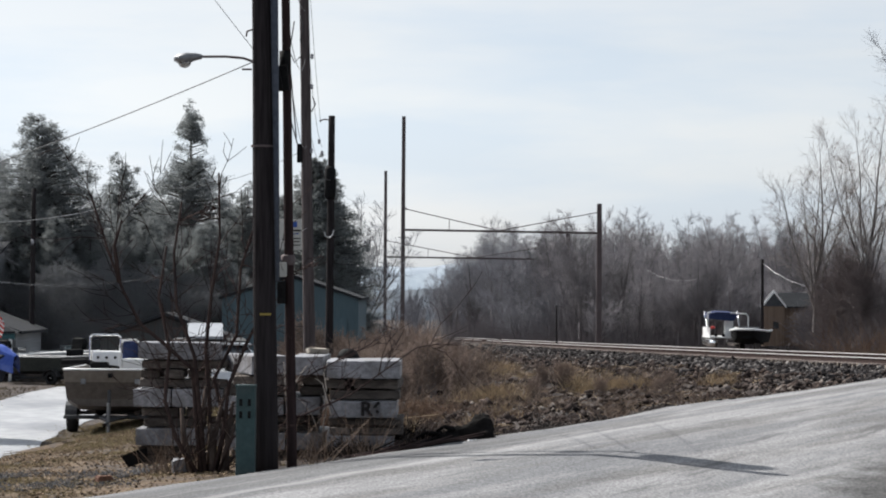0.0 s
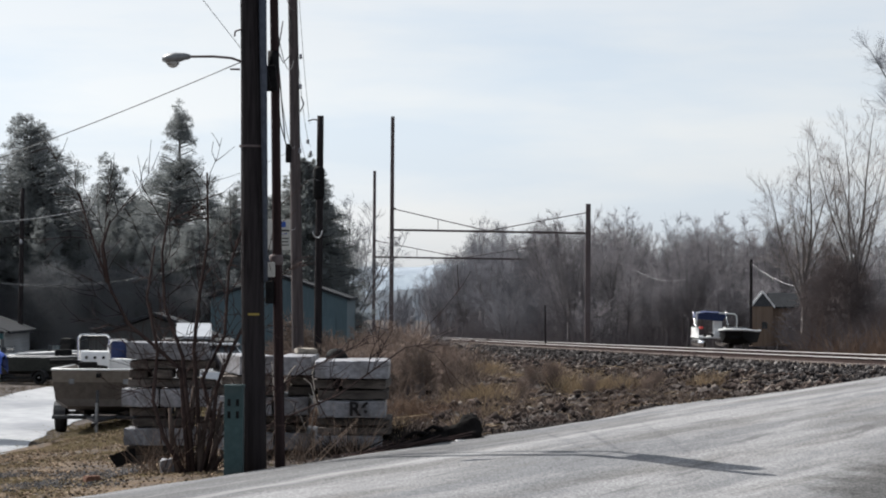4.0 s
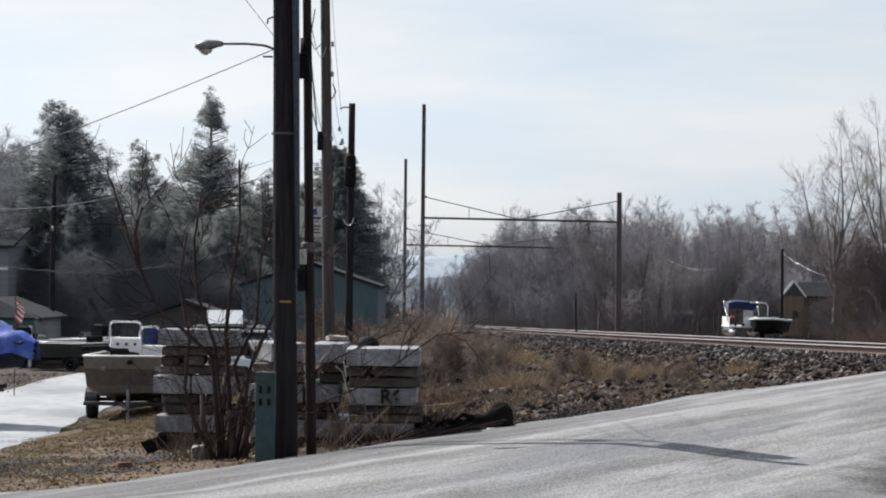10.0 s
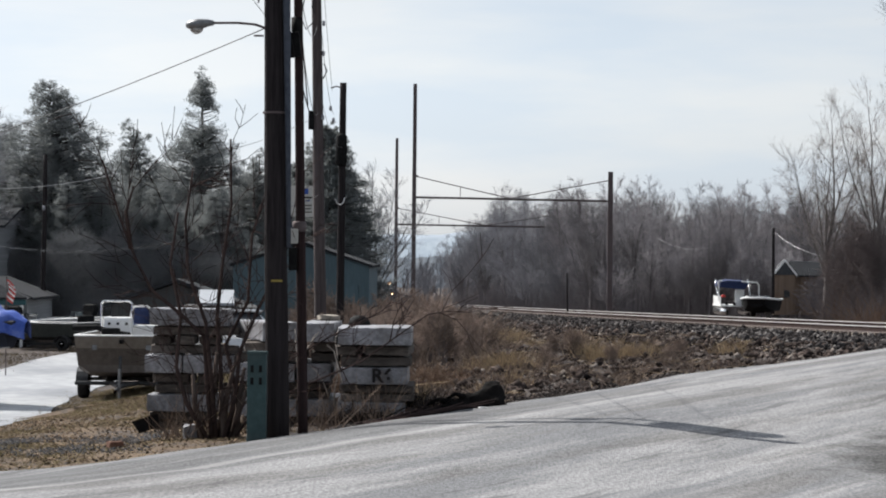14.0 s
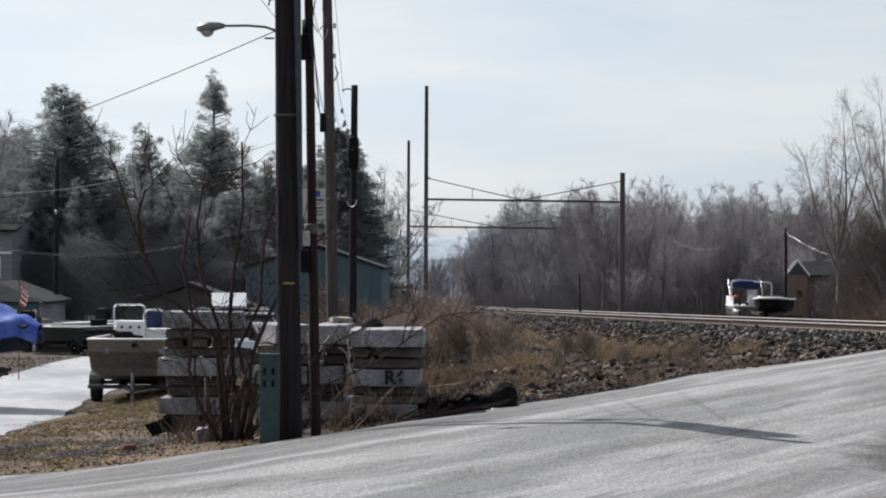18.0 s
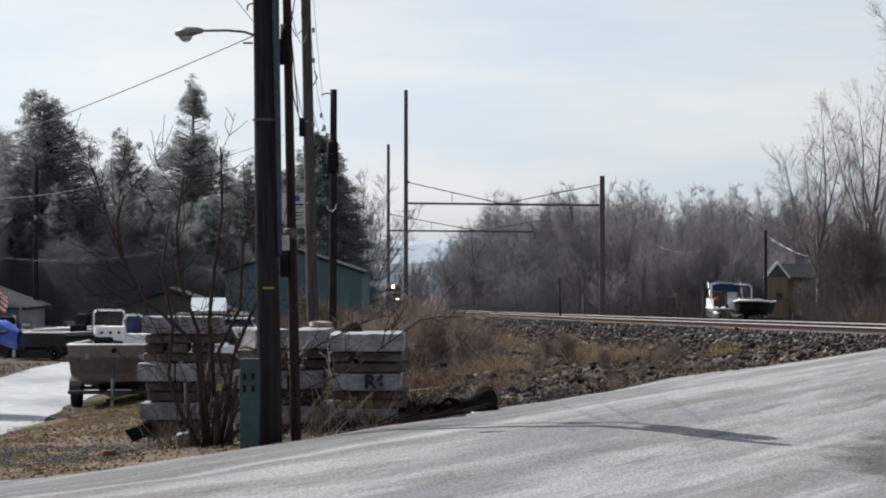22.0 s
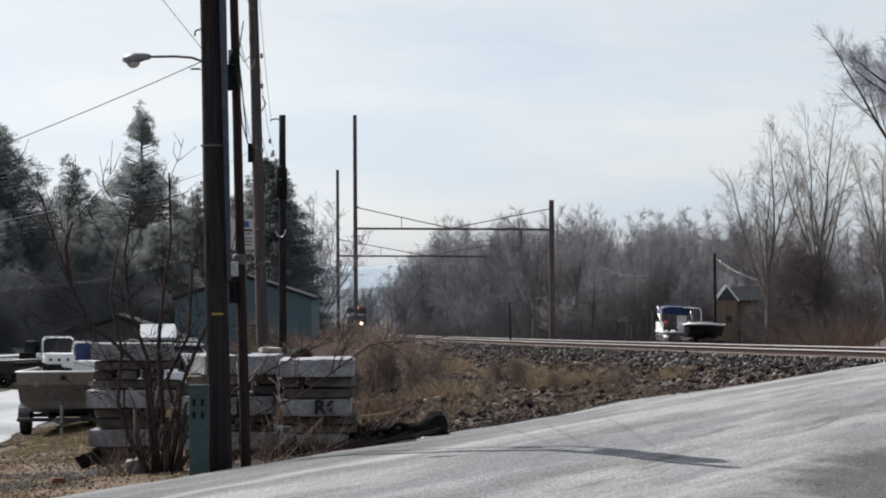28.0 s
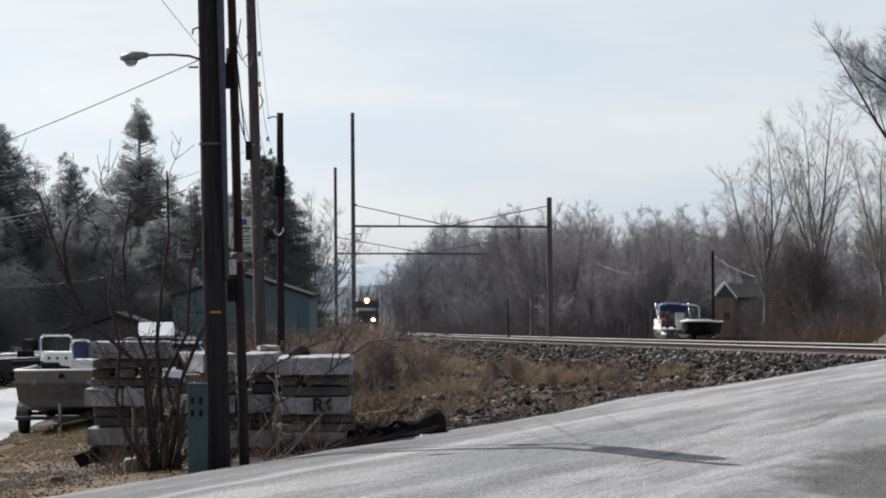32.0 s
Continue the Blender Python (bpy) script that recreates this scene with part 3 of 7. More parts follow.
pts, sizes, pts_b, sizes_b = [], [], [], []
while len(pts) < 40000:
    y = 44 + 150 * rng.rand() ** 1.6
    off = rng.uniform(-3.6, 8.5) if rng.rand() < 0.6 else rng.uniform(5, 17)
    x = float(track_x(y)) - off
    bed = -2.0 < off < 0.55
    if y < EDGE_Y(x) + 0.25 or x < 0.2 - 0.03 * (y - 44):
        continue
    s = 0.026 + 0.05 * rng.rand() ** 1.6 + (0.05 * rng.rand() if rng.rand() < 0.08 and not bed else 0)
    near_road = y < EDGE_Y(x) + 1.6
    if near_road:
        s = 0.015 + 0.035 * rng.rand() ** 2
    elif not bed and rng.rand() < 0.12:
        s = rng.uniform(0.06, 0.13)
    brown = near_road or off > 5.0 + 1.5 * math.sin(y * 0.5) + 1.2 * math.sin(y * 1.7)
    if brown and not near_road and rng.rand() < 0.35:
        continue
    (pts_b if brown else pts).append((x, y, float(track_z(y)) - 0.31 if bed else gz(x, y) + s * rng.uniform(0.1, 0.9)))
    (sizes_b if brown else sizes).append(s)
tagged(new("ballast", stones("ballast", pts, sizes, STONE, 5)), "dark grey crushed stone banked along the track", "ballast", kind="stuff")
tagged(new("rubble", stones("rubble", pts_b, sizes_b, RUBBLE, 6)), "brown rubble and gravel strewn down the bank", "gravel", kind="stuff")


CINDER = islands("black_cinders", (0.012, 0.011, 0.011), (0.06, 0.053, 0.05), 0.95)
rd = np.random.RandomState(36)
pts = []
for x, v in zip(rd.uniform(-1.6, 11.5, 9000), np.abs(rd.normal(0, 0.5, 9000))):
    if rd.rand() < 1.1 - 0.07 * x:
        y = float(EDGE_Y(x)) + 0.12 + v
        pts.append((x, y, gz(x, y) + 0.012))
tagged(new("cinders", stones("cinders", pts, rd.uniform(0.012, 0.045, len(pts)), CINDER, 37)), "black cinders and broken asphalt along the road's edge", "gravel", kind="stuff")
rg = np.random.RandomState(33)
pts = [(x, y, gz(x, y) + 0.02) for x, y in zip(rg.uniform(-9.5, -3.9, 16000), 38.6 + rg.normal(0, 1.3, 16000)) if y > EDGE_Y(x) + 0.5 + 0.5 * math.sin(x * 2) and rg.rand() < 0.3 + 0.55 * math.sin(x * 2.3 + y * 0.7) * math.sin(y * 1.6 - x) + 0.15 * math.sin(x * 7)]
tagged(new("gravel", stones("gravel", pts, rg.uniform(0.008, 0.026, len(pts)), GRAVEL, 34)), "grey gravel trodden into the verge", "gravel", kind="stuff")


LITTER = islands("leaf_litter", (0.02, 0.016, 0.013), (0.27, 0.2, 0.14), 0.9)
rl = np.random.RandomState(38)
pts = [(x, y, gz(x, y) + 0.018) for x, y in zip(rl.uniform(-9.5, -2.8, 16000), rl.uniform(32, 62, 16000)) if y > EDGE_Y(x) + 0.15 and (y < 40 or x > drive_right(y) + 0.05) and rl.rand() < 0.55 + 0.45 * math.sin(x * 1.3 + y * 0.9) * math.sin(y * 0.45)]
flake = stones("leaf_litter", pts, rl.uniform(0.01, 0.032, len(pts)), LITTER, 39)
tagged(new("leaf_litter", flake), "brown leaf litter and clods scattered over the verge", "litter", kind="stuff")


# ---- grass and weeds ----
def blades(name, pts, heights, mat, seed, width=0.012, lean=0.45):
    """Thin tapered stalks, three-sided, leaning at random."""
    r = np.random.RandomState(seed)
    p = np.asarray(pts, float)
    h = np.asarray(heights)[:, None]
    tip = p + np.concatenate([r.normal(0, lean, (len(p), 2)) * h, h * r.uniform(0.7, 1.1, (len(p), 1))], 1)
    w = np.full((len(p), 1), width)
    return tubes(name, np.concatenate([p, tip, w, w * 0.25], 1), mat, 3)


def scatter(n, xr, yr, ok, seed, clump=0.0):
    r = np.random.RandomState(seed)
    out = []
    while len(out) < n:
        x, y = r.uniform(*xr), r.uniform(*yr)
        if not ok(x, y):
            continue
        if clump:
            for _ in range(14):
                a, b = x + r.normal(0, clump), y + r.normal(0, clump)
                if b > EDGE_Y(a) + 0.15:
                    out.append((a, b, gz(a, b)))
        else:
            out.append((x, y, gz(x, y)))
    return out


def bank(x, y):
    off = float(track_x(y)) - x
    return y > EDGE_Y(x) + 0.4 and off > 5.5 and x > -1.2 + (y - 40) * -0.02


def clumps(n, seed, count, rx, ry, flat=1.0, low=0.0):
    """Uneven tufts of stalks over the bank: their feet, and a height for each stalk."""
    r = np.random.RandomState(seed)
    pts, hs = [], []
    while n:
        y = 42 + 50 * r.rand() ** 1.1
        x = r.uniform(-1.5 - (y - 42) * 0.03, 0.115 * y)
        if not (bank(x, y) and float(track_x(y)) - x > 4.5 + low):
            continue
        n -= 1
        big = r.uniform(0.5, 1.3)
        for _ in range(int(count * big * r.uniform(0.5, 1.2))):
            a, b = x + r.normal(0, rx * big), y + r.normal(0, ry * big)
            if b > EDGE_Y(a) + 0.15:
                pts.append((a, b, gz(a, b)))
                hs.append(big * r.uniform(0.3, 1.0) * flat)
    return pts, np.array(hs)


p, h = clumps(17, 11, 150, 0.15, 0.4)
rc = np.random.RandomState(14)
for cx, cy, rx, ry, n in ((3.75, 63.5, 0.6, 1.6, 1300), (1.75, 86, 0.5, 3.0, 1100), (0.95, 57.0, 0.6, 1.2, 1200), (3.1, 66, 0.3, 1.5, 250), (6.4, 66, 0.4, 1.5, 260)):
    for _ in range(n):
        a, b = cx + rc.normal(0, rx * 0.5), cy + rc.normal(0, ry * 0.5)
        p.append((a, b, gz(a, b)))
h = np.concatenate([h * 0.3, rc.uniform(0.12, 0.46, len(p) - len(h))])
tagged(new("dry_grass", blades("dry_grass", p, h, GRASS, 2, 0.008)), "tufts of tall straw-coloured dead grass on the bank", "grass", kind="stuff")
p, h = clumps(110, 12, 60, 0.2, 0.5)
tagged(new("dead_weeds", blades("dead_weeds", p, h * 0.24, WEED, 3, 0.009, 0.9)), "tangled brown dead weeds on the bank", "weeds", kind="stuff")
DARK_WEED = islands("rotting_weed", (0.06, 0.05, 0.047), (0.19, 0.152, 0.135), 0.95, 0.4)
p, h = clumps(120, 15, 60, 0.26, 0.5)
tagged(new("rotting_weeds", blades("rotting_weeds", p, h * 0.2, DARK_WEED, 5, 0.011, 1.1)), "dark matted weeds and stems on the bank", "weeds", kind="stuff")
p, h = clumps(100, 16, 22, 0.3, 0.6)
tagged(new("fallen_stalks", blades("fallen_stalks", p, 0.05 + h * 0.05, GRASS, 9, 0.012, 4.0)), "pale fallen stalks lying on the bank", "grass", kind="stuff")
p = scatter(6000, (-24, -12.8), (70, 109), lambda x, y: x < -13.4 - 0.28 * max(0, 72 - y) and math.sin(x * 0.9 + y * 0.3) + math.sin(y * 0.5 - x * 0.4) > -0.9, 19, 0.5)
p += scatter(5000, (-13.2, -7.4), (97.3, 110), lambda x, y: True, 20, 0.5)
tagged(new("turf", blades("turf", p, np.random.RandomState(21).uniform(0.03, 0.08, len(p)), TURF, 22, 0.012, 1.6)), "rough yellow-brown turf round the boat lot", "grass", kind="stuff")
p = scatter(46000, (-9.5, -2.6), (31, 70), lambda x, y: y > EDGE_Y(x) + 0.1 and (y < 40 or x > drive_right(y) + 0.1) and (math.sin(x * 1.9 + y * 0.5) + math.sin(y * 0.8 - x * 0.6) > 0.1 or y < EDGE_Y(x) + 0.9 or y > 51), 13, 0.4)
tagged(new("turf", blades("turf", p, np.random.RandomState(3).uniform(0.012, 0.035, len(p)), MOSS, 4, 0.008, 1.8)), "short yellowing turf beside the road", "grass", kind="stuff")


# ---- trees ----
def grow(r, p, d, length, radius, level, top, out, wiggle=0.085, up=0.08, kids=(0, 9, 6, 5, 3), spread=0.8):
    """Limbs and twigs of a bare tree, level by level, into out[level]."""
    n = (8, 6, 4, 3, 2)[level]
    p, d = np.array(p, float), np.array(d, float)
    for i in range(n):
        d = d + r.normal(0, wiggle, 3) + np.array([0, 0, up])
        d /= np.linalg.norm(d)
        q = p + d * length / n
        ra, rb = radius * (1 - 0.75 * i / n), radius * (1 - 0.75 * (i + 1) / n)
        out[level].append((*p, *q, ra, rb))
        if level < top and i >= (2 if level == 0 else 0):
            for _ in range(max(1, int(round(kids[level + 1] / (n - (2 if level == 0 else 0)) + r.uniform(-0.4, 0.5))))):
                side = r.normal(0, 1, 3)
                side -= d * side.dot(d)
                side /= np.linalg.norm(side)
                nd = d * r.uniform(0.7, 1.0) + side * spread * r.uniform(0.6, 1.1)
                nd /= np.linalg.norm(nd)
                grow(r, p + (q - p) * r.rand(), nd, length * r.uniform(0.42, 0.66) * (1 - 0.35 * i / n), max(rb * 0.55, (0.011, 0.011, 0.011, 0.009, 0.007)[level + 1]), level + 1, top, out, wiggle * 1.2, up, kids, spread)
        p = q


def bare_tree(name, seed, height, top=3, twig=None, kids=(0, 9, 6, 5, 3), spread=0.8, radius=None, stems=1, label="", up=0.08):
    r = np.random.RandomState(seed)
    out = [[] for _ in range(5)]
    for k in range(stems):
        a = r.uniform(0, 6.28)
        lean = 0.25 if stems > 1 else 0.05
        grow(r, (0.03 * (stems > 1) * math.cos(a), 0.03 * (stems > 1) * math.sin(a), -0.3), (lean * math.cos(a), lean * math.sin(a), 1), height * 0.62 * r.uniform(0.85, 1.1), radius or height * 0.016, 0, top, out, kids=kids, spread=spread, up=up)
    ob = base(name, Matrix(), label, "tree")
    part("trunk", smooth(tubes("trunk", out[0] + out[1], BARK, 6)), ob)
    part("crown", tubes("crown", sum(out[2:], []), twig or TWIG, 3), ob)
    return ob


def winter_tree(name, seed, height, label, leaders=4, fork=0.3, spread=0.32, side=0.42, n1=13, n2=8, n3=4, fine=0.007, radius=None, bark=None, twig=None, lean=0.0, low=0.72, rise=0.035, full=0.15):
    """A leafless tree: a trunk that forks into rising leaders, laterals that curve upwards, and fine twigs on them."""
    r = np.random.RandomState(seed)
    r0 = radius or height * 0.013
    thick, thin = [], []

    def shoot(p, d, length, ra, rb, n, up, wig, out):
        pts = [np.array(p, float)]
        d = np.array(d, float)
        for _ in range(n):
            d = d + r.normal(0, wig, 3) + np.array([0, 0, up])
            d /= np.linalg.norm(d)
            pts.append(pts[-1] + d * length / n)
        out += polyline([tuple(q) for q in pts], ra, rb)
        return pts

    def off(d, angle):
        e = r.normal(0, 1, 3)
        e -= d * e.dot(d)
        e /= np.linalg.norm(e)
        return d * math.cos(angle) + e * math.sin(angle)

    def at(pts, u):
        k = min(len(pts) - 2, int(u * (len(pts) - 1)))
        d = pts[k + 1] - pts[k]
        return pts[k] + d * (u * (len(pts) - 1) - k), d / np.linalg.norm(d)

    stem = shoot((0, 0, -0.3), (lean, 0, 1), height * fork + 0.3, r0, r0 * 0.8, 5, 0.02, 0.03, thick)
    for k in range(leaders):
        a = 6.283 * k / leaders + r.uniform(-0.5, 0.5)
        t = spread * (r.uniform(0.35, 1.0) if k else 0.15)
        p, _ = at(stem, r.uniform(low, 1.0) if k else 1.0)
        rl = r0 * r.uniform(0.34, 0.5) * (1.2 if k == 0 else 1.0)
        whole = (height - p[2]) * (1.0 if k == 0 else r.uniform(0.72, 0.97))
        main = shoot(p, (math.cos(a) * math.sin(t) + lean, math.sin(a) * math.sin(t), math.cos(t)), whole, rl, fine, 9, rise, 0.05, thick)
        for i in range(n1):
            u = 0.08 + 0.9 * (i + r.rand()) / n1
            p1, d1 = at(main, u)
            l1 = whole * side * (1.05 - (0.95 - full) * u) * r.uniform(0.6, 1.1)
            lat = shoot(p1, off(d1, r.uniform(0.5, 0.95)), l1, max(fine * 1.3, rl * 0.42 * (1.05 - u)), fine, 5, 0.05, 0.07, thick if u < 0.6 else thin)
            for j in range(max(2, int(n2 * (1.15 - 0.6 * u)))):
                v = 0.15 + 0.85 * (j + r.rand()) / n2
                p2, d2 = at(lat, min(0.99, v))
                l2 = (0.25 + l1 * 0.5 * (1.1 - 0.7 * v)) * r.uniform(0.6, 1.1)
                sub = shoot(p2, off(d2, r.uniform(0.45, 0.95)), l2, fine * 1.2, fine * 0.75, 3, 0.05, 0.1, thin)
                for _ in range(n3):
                    p3, d3 = at(sub, r.uniform(0.15, 0.99))
                    shoot(p3, off(d3, r.uniform(0.4, 0.9)), 0.12 + l2 * r.uniform(0.25, 0.55), fine * 0.75, fine * 0.45, 2, 0.03, 0.1, thin)
    ob = base(name, Matrix(), label, "tree")
    part("trunk", smooth(tubes("trunk", thick, bark or BARK, 5)), ob)
    part("crown", tubes("crown", thin, twig or TWIG, 3), ob)
    return ob


def conifer(name, seed, height, radius, label, mat=NEEDLE, gap=0.0, dense=150, shape=0.8, clear=0.15, leaf=0.3):
    """A trunk, whorled limbs, and sprays of small needle blades round the limbs' outer parts."""
    r = np.random.RandomState(seed)
    limbs = [(0, 0, -0.3, 0, 0, height, height * 0.018, 0.02)]
    centres = []
    for k in range(dense):
        u = clear + (1 - clear) * r.rand() ** 0.9
        if gap:
            u = min(0.99, (round(u * height / 0.95) * 0.95 + r.normal(0, 0.24)) / height)
        if gap and math.sin(u * 23 + seed) > 1.25 - gap:
            continue
        reach = radius * max(0.1, (1 - u) ** shape) * r.uniform(0.6, 1.05) + 0.1
        a = r.uniform(0, 6.28)
        z0 = u * height
        tip = np.array([reach * math.cos(a), reach * math.sin(a), z0 + reach * r.uniform(-0.15, 0.35)])
        limbs.append((0, 0, z0, *tip, 0.04, 0.012))
        for f in np.linspace(0.3, 1.0, max(2, int(reach * 3.6))):
            centres.append(np.array([0, 0, z0]) * (1 - f) + tip * f + r.normal(0, 0.08, 3))
    c = np.repeat(np.array(centres), 64, 0)
    c = c + r.normal(0, 0.14, c.shape) * np.array([1, 1, 0.7]) * np.clip((height * 1.12 - c[:, 2:3]) / height * 2.2, 0.35, 1)
    tri = r.normal(0, 1, (len(c), 3, 3))
    tri /= np.linalg.norm(tri, axis=2, keepdims=True)
    tri *= np.array([0.35, 1.0, 0.35])[None, :, None] * leaf * r.uniform(0.5, 1.0, (len(c), 1, 1))
    v = (c[:, None] + tri).reshape(-1, 3)
    ob = base(name, Matrix(), label, "tree")
    part("trunk", tubes("trunk", limbs, DARK_BARK, 5), ob)
    part("crown", raw_mesh("crown", v, np.arange(len(v)).reshape(-1, 3), mat), ob)
    return ob


def plant(src, x, y, s=1.0, turn=0.0, z=None):
    return copy_thing(src, scaled(pose(x, y, gz(x, y) if z is None else z, 0, 0, turn), s / src.scale.x))


def put(ob, x, y, s=1.0, turn=0.0, z=None):
    ob.matrix_basis = scaled(pose(x, y, gz(x, y) if z is None else z, 0, 0, turn), s)
    return ob


def pine(seed, height, radius, label, tufts, tops=1, notch=0.0, needles=34, blade=0.09):
    """A ragged pine: limbs that end in flat tufts of short needle blades, dense below, open at the top."""
    r = np.random.RandomState(seed)
    limbs = [(0, 0, -0.3, 0, 0, height * 0.97, height * 0.018, 0.025)]
    heads = [(-0.3 * (tops > 1), 0.0, 1.0)] + [(0.42, r.uniform(-0.3, 0.3), 0.97) for _ in range(tops - 1)]
    lobes = r.uniform(0.72, 1.12, 24)
    cs = []
    for k in range(tufts):
        hx, hy, hh = heads[r.randint(len(heads))]
        u = 1 - r.rand() ** 0.62 * 0.93
        if notch and abs(u - notch) < 0.035 and r.rand() < 0.85:
            continue
        a = r.uniform(0, 6.28)
        lobe = lobes[int(u * 11) * 2 % 24] * (1 + 0.22 * math.sin(2 * a + 9 * u + seed))
        reach = radius * min(1.0, ((1 - u) / 0.62) ** 0.75) * lobe + 0.1
        f = r.rand() ** 0.5
        top = min(1.0, (1 - u) / 0.3)
        c = np.array([hx * (1 - top) + reach * f * math.cos(a), hy * (1 - top) + reach * f * math.sin(a), height * u * hh + reach * f * r.uniform(-0.1, 0.3)])
        cs.append((c, 0.19 + 0.13 * min(1, reach / 1.5)))
        if f > 0.5 and r.rand() < 0.5:
            limbs.append((hx * (1 - top) * 0.5, hy * (1 - top) * 0.5, height * u * hh - 0.1, *c, 0.035, 0.01))
    # every tuft is three flat sprays of short needles
    c = np.repeat(np.array([q for q, _ in cs]), 3, 0)
    w = np.repeat(np.array([q for _, q in cs]), 3)[:, None]
    c = c + r.normal(0, 0.42, c.shape) * w * np.array([1, 1, 0.8])
    c, w = np.repeat(c, needles, 0), np.repeat(w, needles, 0)
    c = c + r.normal(0, 0.27, c.shape) * w * np.array([1, 1, 0.8])
    tri = r.normal(0, 1, (len(c), 3, 3))
    tri /= np.linalg.norm(tri, axis=2, keepdims=True)
    tri *= np.array([0.3, 1.0, 0.3])[None, :, None] * blade * r.uniform(0.6, 1.1, (len(c), 1, 1))
    v = (c[:, None] + tri).reshape(-1, 3)
    ob = base("pine_tree", Matrix(), label, "tree")
    part("trunk", tubes("trunk", limbs, DARK_BARK, 5), ob)
    part("crown", raw_mesh("crown", v, np.arange(len(v)).reshape(-1, 3), NEEDLE), ob)
    return ob


# tall pines behind the boat lot
pine_a = put(pine(3, 11.9, 2.25, "tall dark pine with a tufted top set off by a gap", 1900, 1, 0.82), -11.2, 125)
pine_b = put(pine(8, 10.9, 3.5, "broad dark pine with a ragged double top", 3300, 2), -17.1, 120)
pine_c = put(pine(21, 9.9, 1.9, "slender dark pine with a thin ragged top", 1300, 2), -14.8, 130)
rp = np.random.RandomState(9)
for k, (x, y, h) in enumerate(((-13.4, 130, 8.0), (-8.85, 126, 8.2), (-19.6, 122, 9.2), (-22.2, 119, 9.0), (-16.0, 117, 6.8), (-15.4, 123, 7.0), (-12.4, 119, 6.6), (-12.9, 126, 7.0), (-10.0, 119, 6.4), (-9.7, 129, 7.4), (-7.6, 122, 6.6), (-7.2, 128, 7.6), (-20.6, 128, 8.0), (-17.4, 127, 7.6), (-6.2, 125, 5.4), (-11.9, 117, 5.6), (-23.6, 121, 7.5), (-18.0, 118, 6.8), (-14.8, 118.5, 6.4), (-20.4, 117.5, 6.6), (-13.6, 122, 7.2), (-11.0, 122, 6.2))):
    src, full = ((pine_b, 10.9), (pine_a, 11.9), (pine_c, 9.9))[rp.randint(3) if k > 2 else k % 2 * 2]
    plant(src, x, y, h / full, rp.uniform(0, 360))
cedar = conifer("cedar_tree", 5, 8.9, 3.3, "dense dark cone-shaped cedar", mat=CEDAR, dense=820, shape=0.62, clear=0.02, leaf=0.11)
put(cedar, -5.6, 125)
plant(cedar, -7.2, 127, 0.8, 80)

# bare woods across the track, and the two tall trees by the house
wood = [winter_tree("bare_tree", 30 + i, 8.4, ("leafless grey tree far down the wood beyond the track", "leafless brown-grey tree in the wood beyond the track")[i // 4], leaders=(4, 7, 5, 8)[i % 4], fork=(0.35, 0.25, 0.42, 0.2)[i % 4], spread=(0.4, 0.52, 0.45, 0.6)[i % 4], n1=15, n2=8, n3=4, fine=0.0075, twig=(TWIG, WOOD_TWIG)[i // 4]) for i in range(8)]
used = set()


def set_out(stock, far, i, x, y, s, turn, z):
    """Stands the next tree of its kind: ones greyed for haze far to the side of the line, browner ones nearer."""
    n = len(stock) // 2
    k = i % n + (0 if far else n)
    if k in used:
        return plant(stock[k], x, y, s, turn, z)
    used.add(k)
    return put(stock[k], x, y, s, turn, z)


rw = np.random.RandomState(17)
spots = []
for i in range(190):
    y = 212 + 220 * rw.rand() ** 1.15
    lim = float(track_x(y)) + 6.5
    x = lim + (rw.rand() ** 1.5) * (0.17 * y + 14 - lim)
    spots.append((x, y, rw.uniform(0.58, 1.02) * y / 178 * (0.98 if x > 0.08 * y else 0.74 if x < 0.014 * y else 1.0)))
for i in range(40):
    y = rw.uniform(206, 232)
    spots.append((rw.uniform(14, 42), y, rw.uniform(0.5, 0.8)))
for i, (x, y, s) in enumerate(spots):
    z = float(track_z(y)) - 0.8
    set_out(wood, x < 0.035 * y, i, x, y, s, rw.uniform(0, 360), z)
protos = []
for k in range(4):
    o = [[] for _ in range(5)]
    grow(np.random.RandomState(200 + k), (0, 0, -0.5), (0, 0, 1), 6.5, 0.16, 0, 2, o, kids=(0, 12, 9, 0, 0), spread=0.62)
    protos.append(np.array(sum(o, [])))
far_segs = []
for i in range(170):
    y = rw.uniform(440, 950)
    x = float(track_x(y)) + (rw.uniform(7, 60) if rw.rand() < 0.5 else rw.uniform(-60, -8))
    q, c, sn, sc = protos[i % 4].copy(), math.cos(i), math.sin(i), rw.uniform(0.9, 1.7)
    for a in (0, 3):
        q[:, a:a + 3] = np.stack([q[:, a] * c - q[:, a + 1] * sn, q[:, a] * sn + q[:, a + 1] * c, q[:, a + 2]], 1) * sc + np.array([x, y, float(track_z(min(y, 800))) - 0.8])
    q[:, 6:] = np.maximum(q[:, 6:] * sc, 0.05)
    far_segs.append(q)
tagged(new("far_woods", tubes("far_woods", np.concatenate(far_segs), TWIG, 3)), "leafless grey woods far down the line", "woods", kind="stuff")
tall = put(winter_tree("bare_tree", 71, 12.6, "tall slender leafless tree with many upright limbs", leaders=7, fork=0.34, spread=0.3, side=0.3, n1=20, n2=8, n3=4, fine=0.0055, bark=PALE_BARK, twig=PALE_TWIG, low=0.6, full=0.5), 22.5, 150, 1.0, 0, -1.2)
